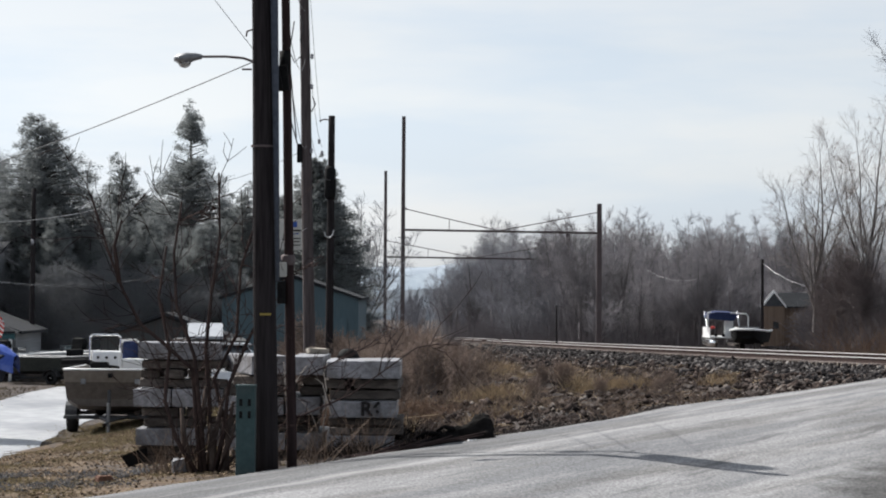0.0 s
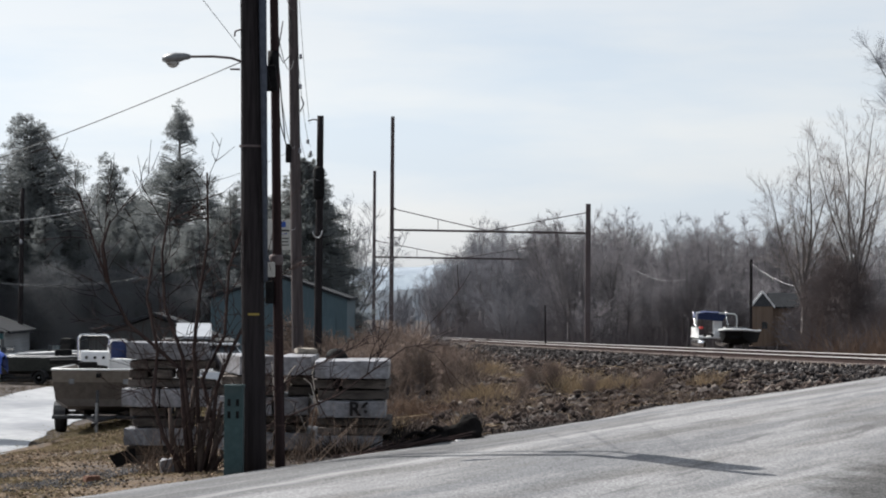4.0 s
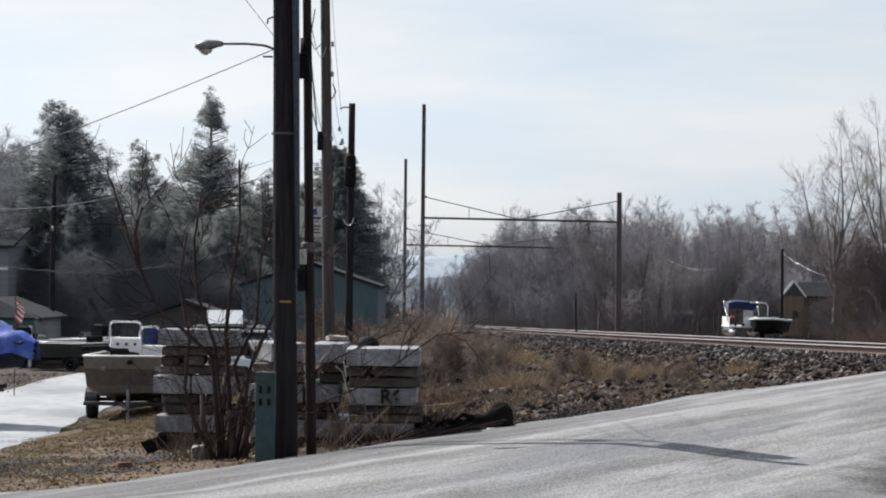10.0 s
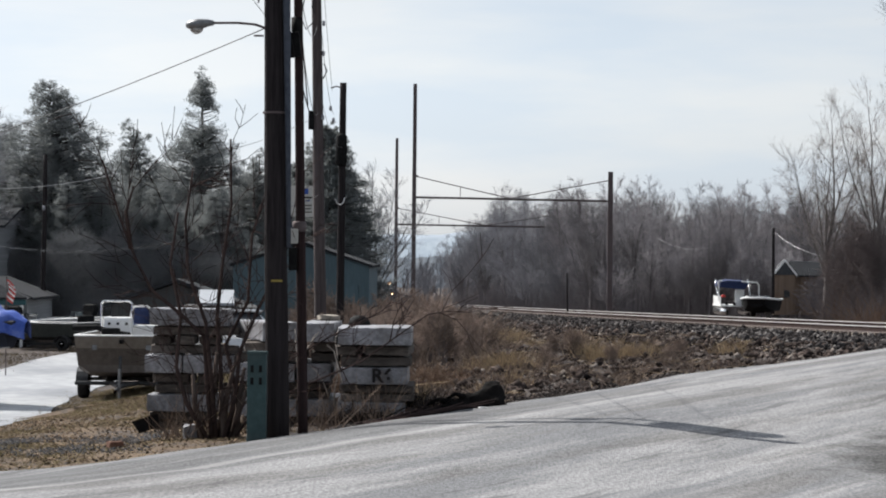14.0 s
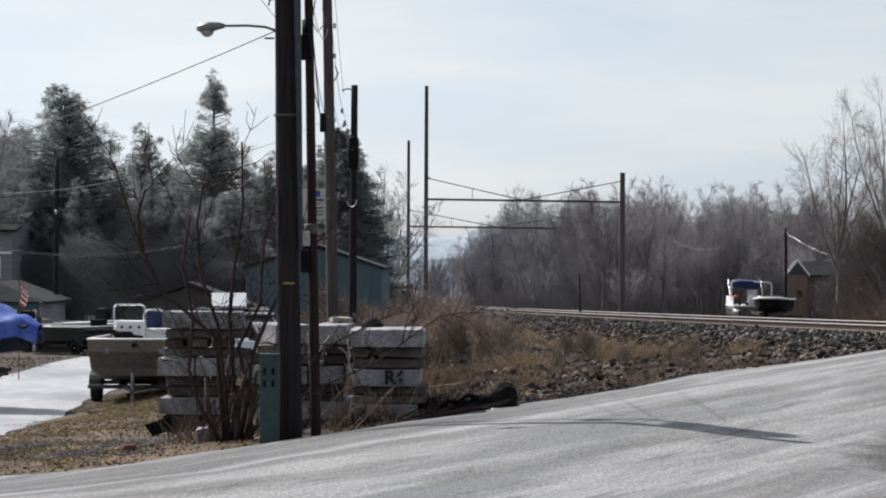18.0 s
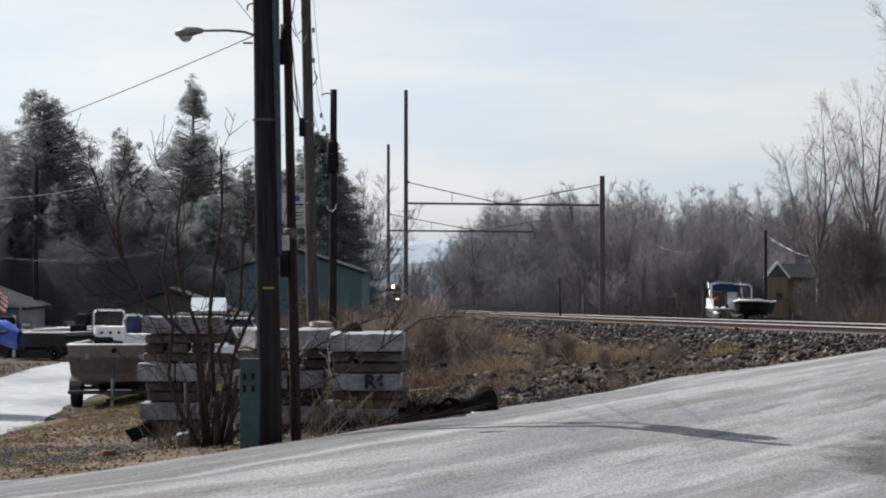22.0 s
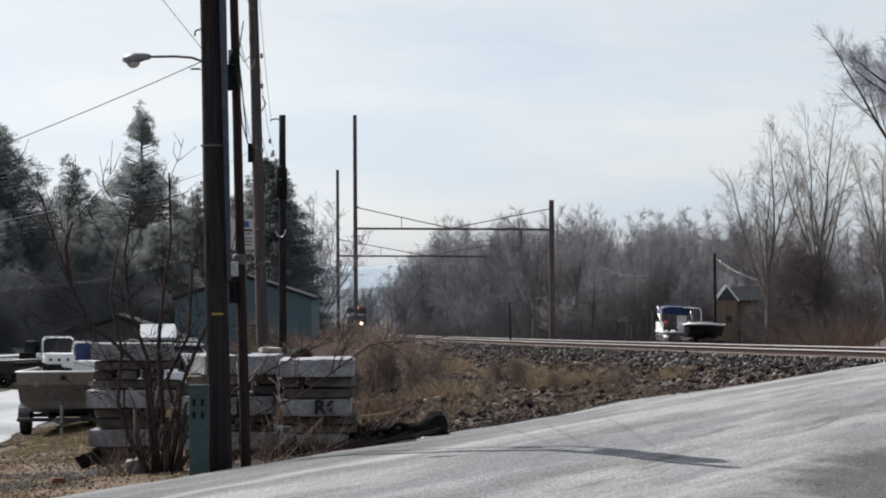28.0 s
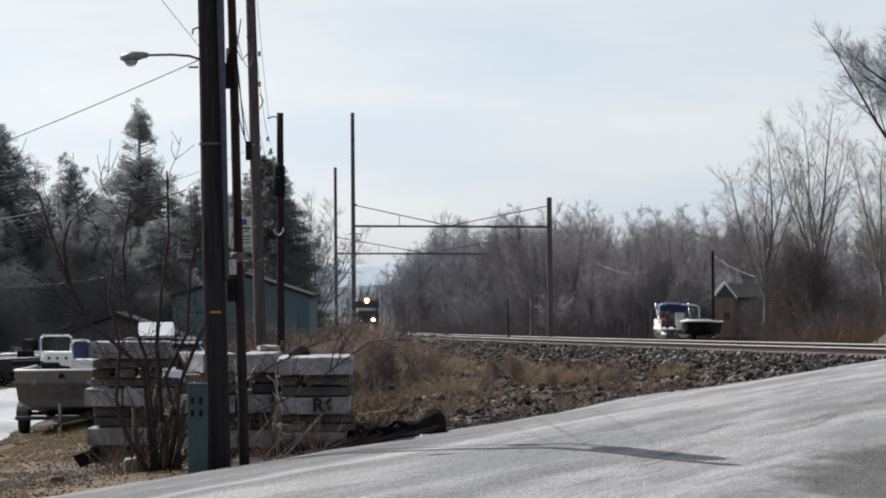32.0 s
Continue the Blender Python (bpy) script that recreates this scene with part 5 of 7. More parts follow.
# ---- the old electric-line gantries ----
def gantry(name, y, xl, xr, zl, zr, top_l, top_r, zb, label):
    ob = base(name, pose(xl, y, zb), label, "gantry")
    w = xr - xl
    part("tall_post", loft("tall_post", [[(a * r, b * r, z) for a, b in ((-1, -1), (1, -1), (1, 1), (-1, 1))] for r, z in ((0.16, -0.5), (0.13, top_l - zb))], STEEL_DARK, shade=False), ob)
    part("post", loft("post", [[(w + a * r, b * r, z) for a, b in ((-1, -1), (1, -1), (1, 1), (-1, 1))] for r, z in ((0.19, -0.5), (0.17, top_r - zb))], STEEL_DARK, shade=False), ob)
    bm = box_mesh("beam", (w, 0.16, 0.15), STEEL_DARK, at=(w / 2, 0, 0))
    for v in bm.vertices:
        v.co.z += (zl + (zr - zl) * v.co.x / w) - zb
    part("beam", bm, ob)
    mid = (0.49 * w, 0, (zl + zr) / 2 - zb + 0.05)
    part("rod", tubes("rod", [(0.05, 0, zl - zb + 1.52, *mid, 0.035, 0.035)], STEEL_DARK, 5), ob)
    part("rod", tubes("rod", [(w - 0.1, 0, zr - zb + 1.5, *mid, 0.035, 0.035)], STEEL_DARK, 5), ob)
    part("hanger", tubes("hanger", [(0.235 * w, 0, zl - zb, 0.235 * w, 0, zl - zb + 0.82, 0.025, 0.025)], STEEL_DARK, 5), ob)
    part("lug", box_mesh("lug", (0.3, 0.2, 0.14), STEEL_DARK, at=(0.12, 0, zl - zb + 1.52)), ob)
    part("cross_arm", tubes("cross_arm", [(-0.35, 0, zl - zb - 0.55, 0.45, 0, zl - zb - 0.55, 0.03, 0.03)], STEEL_DARK, 5), ob)
    return ob


gantry("catenary_gantry", 203, -2.9, 11.2, 6.27, 6.12, 14.42, 8.24, -1.7, "rusty steel gantry spanning the track, one post very tall")
gantry("catenary_gantry", 262, -5.38, 11.56, 5.07, 4.92, 13.05, 7.28, -2.6, "rusty steel gantry farther down the line")

# ---- stacks of concrete and timber beside the pole ----
rs = random.Random(5)


def stack(x0, x1, y, z0, layers, depth, seed):
    """Layers from the top down: (kind, thickness, end shifts)."""
    r = random.Random(seed)
    z = z0
    for kind, th, sl, sr in layers:
        lo, hi = x0 - sl, x1 + sr
        if kind == "c":
            cut = lo + (hi - lo) * r.choice((0.42, 0.55, 0.63)) if hi - lo > 1.2 else hi
            for a, b in ((lo, cut), (cut + 0.015, hi)):
                if b - a < 0.1:
                    continue
                me = worn_box("concrete_beam", (b - a, depth, th - 0.014), BLOCK, r.uniform(0, 50), 0.011)
                ob = new("concrete_beam", me)
                ob.matrix_basis = pose((a + b) / 2, y + r.uniform(-0.04, 0.04), z - th / 2, 0, r.uniform(-0.6, 0.6), r.uniform(-0.9, 0.9))
                tagged(ob, "grey weathered concrete beam in a stack", "block", "stacked beams by the pole")
        else:
            n = 3 if th > 0.35 else 2
            for k in range(n):
                h = th / n
                x = lo + r.uniform(-0.05, 0.12)
                while x < hi - 0.15:
                    w = min(r.choice((0.3, 0.55, 0.9, 1.3)), hi + 0.03 - x)
                    me = worn_box("timber", (w, depth - r.uniform(0.05, 0.3), h - 0.012), TIMBER, r.uniform(0, 50), 0.022)
                    ob = new("timber", me)
                    ob.matrix_basis = pose(x + w / 2, y + 0.05 + r.uniform(-0.04, 0.1), z - h * (k + 0.5), 0, r.uniform(-0.5, 0.5), r.uniform(-3, 3))
                    tagged(ob, "dark rotten timber between concrete beams", "timber", "stacked beams by the pole")
                    x += w + r.choice((0.02, 0.05, 0.12))
        z -= th


stack(-4.5, -3.33, 42.2, 0.96, [("c", 0.27, 0, 0), ("t", 0.42, 0, 0.1), ("c", 0.28, 0.07, 0.08), ("t", 0.3, 0, 0.08), ("c", 0.27, 0.02, 0.05), ("t", 0.4, 0, 0)], 0.9, 1)
stack(-3.2, -1.72, 42.2, 0.78, [("c", 0.29, -1.0, 0), ("t", 0.3, 0, 0), ("c", 0.28, 0, -0.06), ("t", 0.24, 0, 0), ("c", 0.27, 0, 0), ("t", 0.25, 0, 0)], 2.2, 2)
stack(-1.62, -0.6, 41.35, 0.74, [("c", 0.27, 0.04, 0), ("t", 0.3, 0.1, -0.04), ("c", 0.26, 0, -0.05), ("t", 0.24, 0.12, 0), ("c", 0.26, 0.06, -0.1), ("t", 0.2, 0.1, 0)], 2.0, 3)


turned = new("concrete_beam", worn_box("concrete_beam", (1.45, 0.6, 0.276), BLOCK, 8.0, 0.011))
turned.matrix_basis = pose(-2.74, 41.83, 0.645, 0, 0.4, -70)
tagged(turned, "short concrete beam lying askew on a stack, its side in the sun", "block", "stacked beams by the pole")


BEIGE = material("beige_canvas", (0.2, 0.178, 0.15), (0.3, 0.27, 0.23), rough=0.8, fine=12, coarse=3, bump=0.4)
bundle = new("canvas_bundle", worn_box("canvas_bundle", (0.3, 0.4, 0.08), BEIGE, 4.0, 0.025))
bundle.matrix_basis = pose(-1.9, 42.9, 0.82, 0, 0, 12)
tagged(bundle, "folded beige canvas lying on a stack of beams", "canvas")
kettle = new("upturned_bucket", loft("upturned_bucket", [circle(r, z, 16) for r, z in ((0.17, 0.0), (0.16, 0.04), (0.13, 0.1), (0.08, 0.13), (0.02, 0.14))], BLACK))
kettle.matrix_basis = pose(-1.4, 41.95, 0.735)
tagged(kettle, "dark upturned bucket on a stack of beams", "bucket")


def writing(text, size, m, mat, parent, name="letters"):
    cu = bpy.data.curves.new(name, "FONT")
    cu.body, cu.size, cu.extrude, cu.align_x, cu.align_y = text, size, 0.012, "CENTER", "CENTER"
    cu.offset = 0.008
    tmp = bpy.data.objects.new(name, cu)
    me = bpy.data.meshes.new_from_object(tmp)
    bpy.data.objects.remove(tmp)
    me.materials.append(mat)
    ob = new(name, me)
    ob.parent = parent
    ob.matrix_basis = m
    return ob


PAINT_DARK = material("faded_black_paint", (0.012, 0.011, 0.011), (0.025, 0.023, 0.023), rough=0.8, bump=0)

GREEN = material("green_enamel", (0.028, 0.052, 0.055), (0.045, 0.078, 0.08), (0.05, 0.052, 0.05), rough=0.55, fine=8, coarse=2, bump=0.05)
cab = base("utility_cabinet", pose(-2.57, 37.05, -0.72), "narrow green metal utility cabinet beside the pole", "cabinet")
part("body", box_mesh("body", (0.25, 0.22, 1.18), GREEN, 0.012, at=(0, 0, 0.59)), cab)
part("lid", box_mesh("lid", (0.265, 0.235, 0.04), GREEN, 0.008, at=(0, 0, 1.19)), cab)
for z in (0.82, 0.98):
    for x in (-0.06, 0.05):
        part("vent", box_mesh("vent", (0.04, 0.01, 0.09), BLACK, at=(x, -0.115, z)), cab)

# ---- leafless sapling in front of the stacks ----
RED_TWIG = material("reddish_twigs", (0.03, 0.023, 0.023), (0.06, 0.043, 0.04), (0.075, 0.056, 0.051), rough=0.95, fine=6, coarse=1, bump=0, spec=0.0)
stems = [
    [(0.0, 0, 0), (-0.08, 0, 0.7), (-0.13, 0, 1.42), (-0.5, 0.05, 1.75), (-0.86, 0.1, 2.04), (-1.1, 0.1, 2.5), (-1.28, 0.1, 2.96), (-1.55, 0.1, 3.8)],
    [(-1.15, 0.1, 2.6), (-1.22, 0.1, 3.1), (-1.12, 0.1, 3.45)],
    [(0.05, 0, 0), (-0.02, -0.05, 0.8), (-0.1, -0.1, 1.6), (-0.35, -0.1, 2.3), (-0.4, 0, 3.0), (-0.3, 0, 3.7)],
    [(0.1, 0.05, 0), (0.1, 0.05, 0.9), (0.04, 0, 1.7), (0.12, 0, 2.5), (0.22, 0, 3.2), (0.2, 0, 4.1)],
    [(0.15, 0, 0), (0.3, 0, 0.6), (0.35, 0, 1.2), (0.6, 0, 1.8), (0.95, 0, 2.5), (1.0, 0, 3.0)],
    [(0.2, 0, 0), (0.42, -0.1, 0.5), (0.85, -0.1, 1.0), (1.6, -0.1, 1.45), (2.3, 0, 1.8)],
    [(-0.05, 0, 0), (-0.35, -0.05, 0.5), (-0.5, -0.05, 1.0), (-0.45, 0, 1.7), (-0.6, 0, 2.4), (-0.5, 0, 3.1)],
    [(0.2, 0.1, 0), (0.3, 0.1, 0.7), (0.15, 0.1, 1.3), (0.45, 0.1, 1.9), (0.5, 0.1, 2.8), (0.75, 0.1, 3.6)],
    [(0.25, 0, 0), (0.55, 0, 0.4), (1.2, 0, 0.75), (2.0, -0.1, 1.1), (2.9, -0.1, 1.75), (3.2, -0.1, 1.8)],
]
sap = base("sapling", pose(-3.25, 38.3, -0.78), "leafless multi-stemmed sapling with reddish twigs", "sapling")
rt = np.random.RandomState(6)
twigs = []
OLD_STEM = material("sapling_bark", (0.05, 0.04, 0.036), (0.11, 0.087, 0.076), (0.04, 0.033, 0.03), rough=0.95, fine=14, coarse=3, bump=0.5, stretch=(1, 1, 0.2), spec=0.0)
for x0, x1, h, r0 in ((-0.12, -0.28, 0.9, 0.06), (0.0, 0.05, 1.2, 0.065), (0.12, 0.3, 1.1, 0.055), (0.25, 0.5, 0.8, 0.06), (0.33, 0.42, 1.0, 0.05), (0.18, 0.12, 0.7, 0.06)):
    part("stem", chain("stem", [(x0, 0.05, -0.1), ((x0 + x1) / 2 - 0.04, 0.03, h * 0.5), (x1, 0.0, h)], r0, r0 * 0.4, OLD_STEM), sap, "thick brown stem")
for st in stems:
    thick = 0.034 if max(q[0] for q in st) < 1.5 else 0.018
    part("stem", chain("stem", st, thick, thick * 0.38, RED_TWIG, 6), sap)
    for a, b in zip(st[1:], st[2:]):
        for _ in range(3):
            o = [[] for _ in range(5)]
            u = rt.rand()
            p = np.array(a) + (np.array(b) - np.array(a)) * u
            d = np.array(b) - np.array(a)
            d = d / np.linalg.norm(d) + rt.normal(0, 0.6, 3) * np.array([1, 0.6, 1])
            grow(rt, p, d / np.linalg.norm(d), rt.uniform(0.3, 1.1), 0.008, 3, 4, o, wiggle=0.2, up=0.05, kids=(0, 0, 0, 0, 4))
            twigs += o[3] + o[4]
for _ in range(10):
    o = [[] for _ in range(5)]
    p = np.array([rt.uniform(-0.45, 0.55), rt.uniform(-0.15, 0.2), rt.uniform(0.0, 0.35)])
    d = np.array([rt.normal(0, 0.5), rt.normal(0, 0.25), 1.0])
    grow(rt, p, d / np.linalg.norm(d), rt.uniform(0.4, 1.3), 0.008, 3, 4, o, wiggle=0.2, up=0.05, kids=(0, 0, 0, 0, 4))
    twigs += o[3] + o[4]
tw = np.array(twigs)
tw[:, 6:] = np.clip(tw[:, 6:], 0.004, 0.009)
part("twig_spray", tubes("twig_spray", tw, RED_TWIG, 3), sap)
p = scatter(380, (-3.9, -0.6), (38.4, 40.4), lambda x, y: y > EDGE_Y(x) + 0.2, 61, 0.12)
tagged(new("dead_weeds", blades("dead_weeds", p, np.random.RandomState(7).uniform(0.15, 0.8, len(p)), WEED, 8, 0.006, 0.45)), "tangled dead weeds round the foot of the stacks", "weeds", kind="stuff")


BLEACHED = material("bleached_stalk", (0.3, 0.27, 0.24), (0.45, 0.41, 0.37), (0.22, 0.19, 0.17), rough=0.9, fine=20, coarse=3, bump=0.2, spec=0.0)
rv = random.Random(31)
for k in range(20):
    x, z = rv.uniform(-3.9, -0.75), rv.uniform(-0.6, 0.25)
    lean, L = rv.uniform(-0.5, 0.6), rv.uniform(0.35, 0.9)
    x -= 1.0 * (-1.55 < x < -0.6)
    vine = new("dead_vine", chain("dead_vine", [(0, 0, 0), (lean * 0.25 * L, rv.uniform(-0.06, 0.06), 0.35 * L), (lean * 0.5 * L + rv.uniform(-0.08, 0.08), rv.uniform(-0.06, 0.06), 0.7 * L), (lean * L, 0.04, L * rv.uniform(0.8, 1.0))], 0.011, 0.005, BLEACHED if k % 2 else RED_TWIG, 5))
    vine.matrix_basis = pose(x, 40.2 + rv.uniform(-0.3, 0.1) + (0.7 if x < -1.7 else 0), z)
    tagged(vine, "thin bleached dead vine caught against the stacks" if k % 2 else "thin brown dead vine caught against the stacks", "vine", "vines on the stacks")


# ---- black log and litter at the road's edge ----
CHAR = material("charred_wood", (0.005, 0.005, 0.005), (0.014, 0.013, 0.013), (0.022, 0.02, 0.019), spec=0.03, rough=0.95, fine=10, coarse=2, bump=0.8)
log = base("charred_log", scaled(pose(0.3, 41.3, gz(0.3, 41.3) + 0.09, 0, -12, 8), 1.04), "short thick charred black log by the road", "log")
rings = []
for x in np.linspace(-0.46, 0.44, 26):
    r = float(np.interp(x, [-0.46, -0.42, -0.33, -0.2, -0.05, 0.15, 0.32, 0.41, 0.44], [0.04, 0.15, 0.2, 0.15, 0.165, 0.2, 0.235, 0.22, 0.1]))
    ring = []
    for a in np.linspace(0, 6.283, 29)[:-1]:
        k = 1 + 0.5 * noise.noise((3 * x, 1.5 * math.cos(a), 1.5 * math.sin(a))) + 0.3 * noise.noise((7 * x, 4 * math.cos(a), 4 * math.sin(a)))
        ring.append((x + 0.06 * noise.noise((5 * math.cos(a), 5 * math.sin(a), x * 4)), r * k * math.cos(a), r * k * math.sin(a)))
    rings.append(ring)
part("bark", loft("bark", rings, CHAR), log)
for dx, dz, L in ((-0.3, 0.12, 0.35), (-0.1, 0.15, 0.25), (-0.42, 0.02, 0.5)):
    part("stub", chain("stub", [(dx, -0.05, dz), (dx - L * 0.5, -0.08, dz + 0.08), (dx - L, -0.1, dz + 0.04)], 0.045, 0.015, CHAR, 6), log)
for k in range(26):
    x = rs.uniform(-1.5, 0.1)
    y = float(EDGE_Y(x)) + rs.uniform(0.4, 1.4)
    L = rs.uniform(0.3, 1.1)
    a = rs.uniform(-0.5, 0.5)
    seg = [(0, 0, 0), (L * 0.5 * math.cos(a), L * 0.4 * math.sin(a), 0.04 + 0.08 * rs.random()), (L * math.cos(a), L * math.sin(a), 0.03 + 0.22 * rs.random())]
    ob = new("fallen_branch", chain("fallen_branch", seg, rs.uniform(0.012, 0.03), 0.008, RED_TWIG if k % 3 else CHAR, 5))
    ob.matrix_basis = pose(x, y, gz(x, y) + 0.03)
    tagged(ob, "broken dead branch lying at the road's edge", "branch", "fallen branches")


def lump(name, x, y, size, mat, label, category, seed, turn=0, lift=0.4):
    me = box_mesh(name, size, mat, min(size) * 0.2, rough=min(size) * 0.08, rng=random.Random(seed))
    ob = new(name, me)
    ob.matrix_basis = pose(x, y, gz(x, y) + size[2] * lift, 0, 0, turn)
    return tagged(ob, label, category)


RUST = material("rust_brown", (0.1, 0.05, 0.035), (0.16, 0.085, 0.06), rough=0.9, fine=20, coarse=5, bump=0.5)
WHITE_TRASH = material("white_plastic", (0.7, 0.7, 0.7), (0.82, 0.82, 0.82), rough=0.5, bump=0.1)
lump("concrete_lump", -3.57, 38.5, (0.2, 0.2, 0.22), BLOCK, "small pale concrete block at the sapling's foot", "block", 1, 10)
lump("rusty_block", -4.5, 37.7, (0.2, 0.16, 0.1), RUST, "rust-brown broken block in the verge", "debris", 2, 25)
lump("litter", 0.45, 40.75, (0.16, 0.08, 0.07), WHITE_TRASH, "crumpled white plastic beside the log", "litter", 3, 20)
lump("litter", -1.2, 39.2, (0.12, 0.07, 0.05), WHITE_TRASH, "crumpled pale litter in the verge", "litter", 4, 60)
for k, (x, y) in enumerate(((5.12, 52.35), (5.4, 52.7))):
    lump("rock", x, y, (0.12, 0.1, 0.09), CHAR, "small dark stone at the edge of the asphalt", "rock", 10 + k, 30 * k)
tr = base("trough", pose(-4.44, 41.42, gz(-4.44, 41.42) + 0.02, 0, -20, -6), "black plastic trough tipped beside the stack", "trough")
part("shell", loft("shell", [[(x * k, y * k, z) for x, y in ((-0.15, -0.3), (0.15, -0.3), (0.15, 0.3), (-0.15, 0.3))] for k, z in ((0.7, 0.02), (0.95, 0.2), (1.0, 0.21), (0.92, 0.2), (0.68, 0.05))], BLACK, shade=False), tr)

# ---- buildings and vehicles round the boat lot ----
TEAL = material("teal_metal_siding", (0.075, 0.112, 0.13), (0.1, 0.145, 0.163), (0.08, 0.108, 0.12), rough=0.7, fine=30, coarse=0.7, bump=0.1, stretch=(1, 1, 0.05))
TEAL_TRIM = material("teal_fascia", (0.035, 0.085, 0.095), (0.05, 0.115, 0.125), rough=0.5, bump=0.05)
SIDING = material("pale_siding", (0.18, 0.187, 0.196), (0.235, 0.243, 0.251), (0.15, 0.155, 0.161), rough=0.8, fine=3, coarse=0.6, bump=0.1, stretch=(0.05, 0.05, 6))
SHINGLE = material("grey_shingle", (0.05, 0.053, 0.058), (0.085, 0.088, 0.094), (0.042, 0.043, 0.046), rough=0.9, fine=9, coarse=0.8, bump=0.4)
TAN_WALL = material("tan_boards", (0.15, 0.108, 0.08), (0.24, 0.178, 0.135), (0.08, 0.06, 0.048), rough=0.8, fine=4, coarse=1, bump=0.3, stretch=(6, 6, 0.2))
WHITE = material("white_gelcoat", (0.68, 0.68, 0.67), (0.78, 0.78, 0.77), (0.55, 0.55, 0.53), rough=0.3, fine=6, coarse=1.5, bump=0.02, wear=0.4)
CREAM = material("cream_gelcoat", (0.165, 0.143, 0.12), (0.215, 0.188, 0.16), (0.13, 0.112, 0.094), rough=0.45, fine=8, coarse=1.2, bump=0.03)
TAUPE = material("taupe_lower_hull", (0.09, 0.076, 0.066), (0.125, 0.106, 0.092), (0.075, 0.064, 0.055), rough=0.6, fine=8, coarse=1.2, bump=0.05)
OLIVE = material("olive_hull_paint", (0.028, 0.032, 0.03), (0.048, 0.052, 0.047), (0.062, 0.062, 0.057), rough=0.5, fine=8, coarse=1.5, bump=0.05)
# pale and deep blues carry the cloth's sun sheen and shaded folds
BLUE_TARP = material("blue_tarpaulin", (0.025, 0.055, 0.25), (0.06, 0.105, 0.36), (0.2, 0.26, 0.52), rough=0.38, fine=5, coarse=1.6, bump=0.5)
NAVY = material("navy_canvas", (0.012, 0.018, 0.05), (0.025, 0.036, 0.09), rough=0.8, fine=10, coarse=2, bump=0.2)
CHROME = material("bright_metal", (0.7, 0.7, 0.7), (0.8, 0.8, 0.8), rough=0.18, metal=1.0, bump=0)
TYRE = material("tyre_rubber", (0.015, 0.015, 0.015), (0.03, 0.03, 0.03), rough=0.85, bump=0.2)
RED = material("faded_red_cloth", (0.45, 0.05, 0.05), (0.55, 0.09, 0.08), rough=0.8, bump=0.1)
WINDOW = material("window_glass", (0.03, 0.035, 0.04), (0.05, 0.055, 0.06), rough=0.06, bump=0, spec=0.7)


SLATE = material("dark_roofing", (0.018, 0.02, 0.023), (0.034, 0.036, 0.04), (0.016, 0.017, 0.019), rough=0.9, fine=9, coarse=0.8, bump=0.4, spec=0.1)
SHED_WALL = material("dark_shed_boards", (0.035, 0.036, 0.037), (0.062, 0.063, 0.063), rough=0.85, fine=4, coarse=1, bump=0.3, stretch=(6, 6, 0.2))


def gable(name, x0, x1, y0, y1, zb, eave, ridge, wall, roof, label, trim=None, along_y=True, over=0.25, ribs=0, kind=""):
    """A building with thick walls and a pitched roof whose ridge runs away from or across the view."""
    ob = base(name, pose((x0 + x1) / 2, (y0 + y1) / 2, zb), label, "building")
    w, d, e, r = (x1 - x0) / 2, (y1 - y0) / 2, eave - zb, ridge - zb
    if along_y:
        prof = [(-w, 0), (w, 0), (w, e), (0, r - 0.06), (-w, e)]
        part("wall", loft("wall", [[(a, y, b) for a, b in prof] for y in (-d, d)], wall, shade=False), ob)
        sl = (r - e) / w
        for sgn in (-1, 1):
            ring = lambda y: [(0, y, r), (sgn * (w + over), y, e - over * sl), (sgn * (w + over), y, e - over * sl + 0.1), (0, y, r + 0.1)]
            part("roof", loft("roof", [ring(-d - over), ring(d + over)], roof, shade=False), ob)
            if trim:
                ring = lambda y: [(0, y, r - 0.06), (sgn * (w + over), y, e - over * sl - 0.06), (sgn * (w + over), y, e - over * sl + 0.12), (0, y, r + 0.12)]
                part("fascia", loft("fascia", [ring(-d - over - 0.05), ring(-d - over - 0.01)], trim, shade=False), ob)
    else:
        prof = [(-d, 0), (d, 0), (d, e), (0, r - 0.06), (-d, e)]
        part("wall", loft("wall", [[(x, a, b) for a, b in prof] for x in (-w, w)], wall, shade=False), ob)
        sl = (r - e) / d
        for sgn in (-1, 1):
            ring = lambda x: [(x, 0, r), (x, sgn * (d + over), e - over * sl), (x, sgn * (d + over), e - over * sl + 0.1), (x, 0, r + 0.1)]
            part("roof", loft("roof", [ring(-w - over), ring(w + over)], roof, shade=False), ob)
        if trim:
            part("fascia", box_mesh("fascia", (2 * w + 2 * over, 0.05, 0.2), trim, at=(0, -d - over - 0.03, e - over * sl + 0.02)), ob)
    for i in range(ribs):
        x = -w + (i + 0.5) * 2 * w / ribs
        top = e + (r - e) * (1 - abs(x) / w) if along_y else e
        part("rib", box_mesh("rib", (0.05, 0.03, top - 0.12), wall, at=(x, -d - 0.014, top / 2 - 0.04)), ob)
    return ob


def window(ob, x, y, z, w, h, frame_mat=None):
    fr = part("window", box_mesh("window", (w, 0.05, h), WINDOW, at=(x, y, z)), ob)
    for dx, dz, sx, sz in ((-w / 2, 0, 0.07, h + 0.07), (w / 2, 0, 0.07, h + 0.07), (0, -h / 2, w, 0.07), (0, h / 2, w, 0.07)):
        part("frame", box_mesh("frame", (sx, 0.09, sz), frame_mat or WHITE, at=(x + dx, y - 0.005, z + dz)), fr)


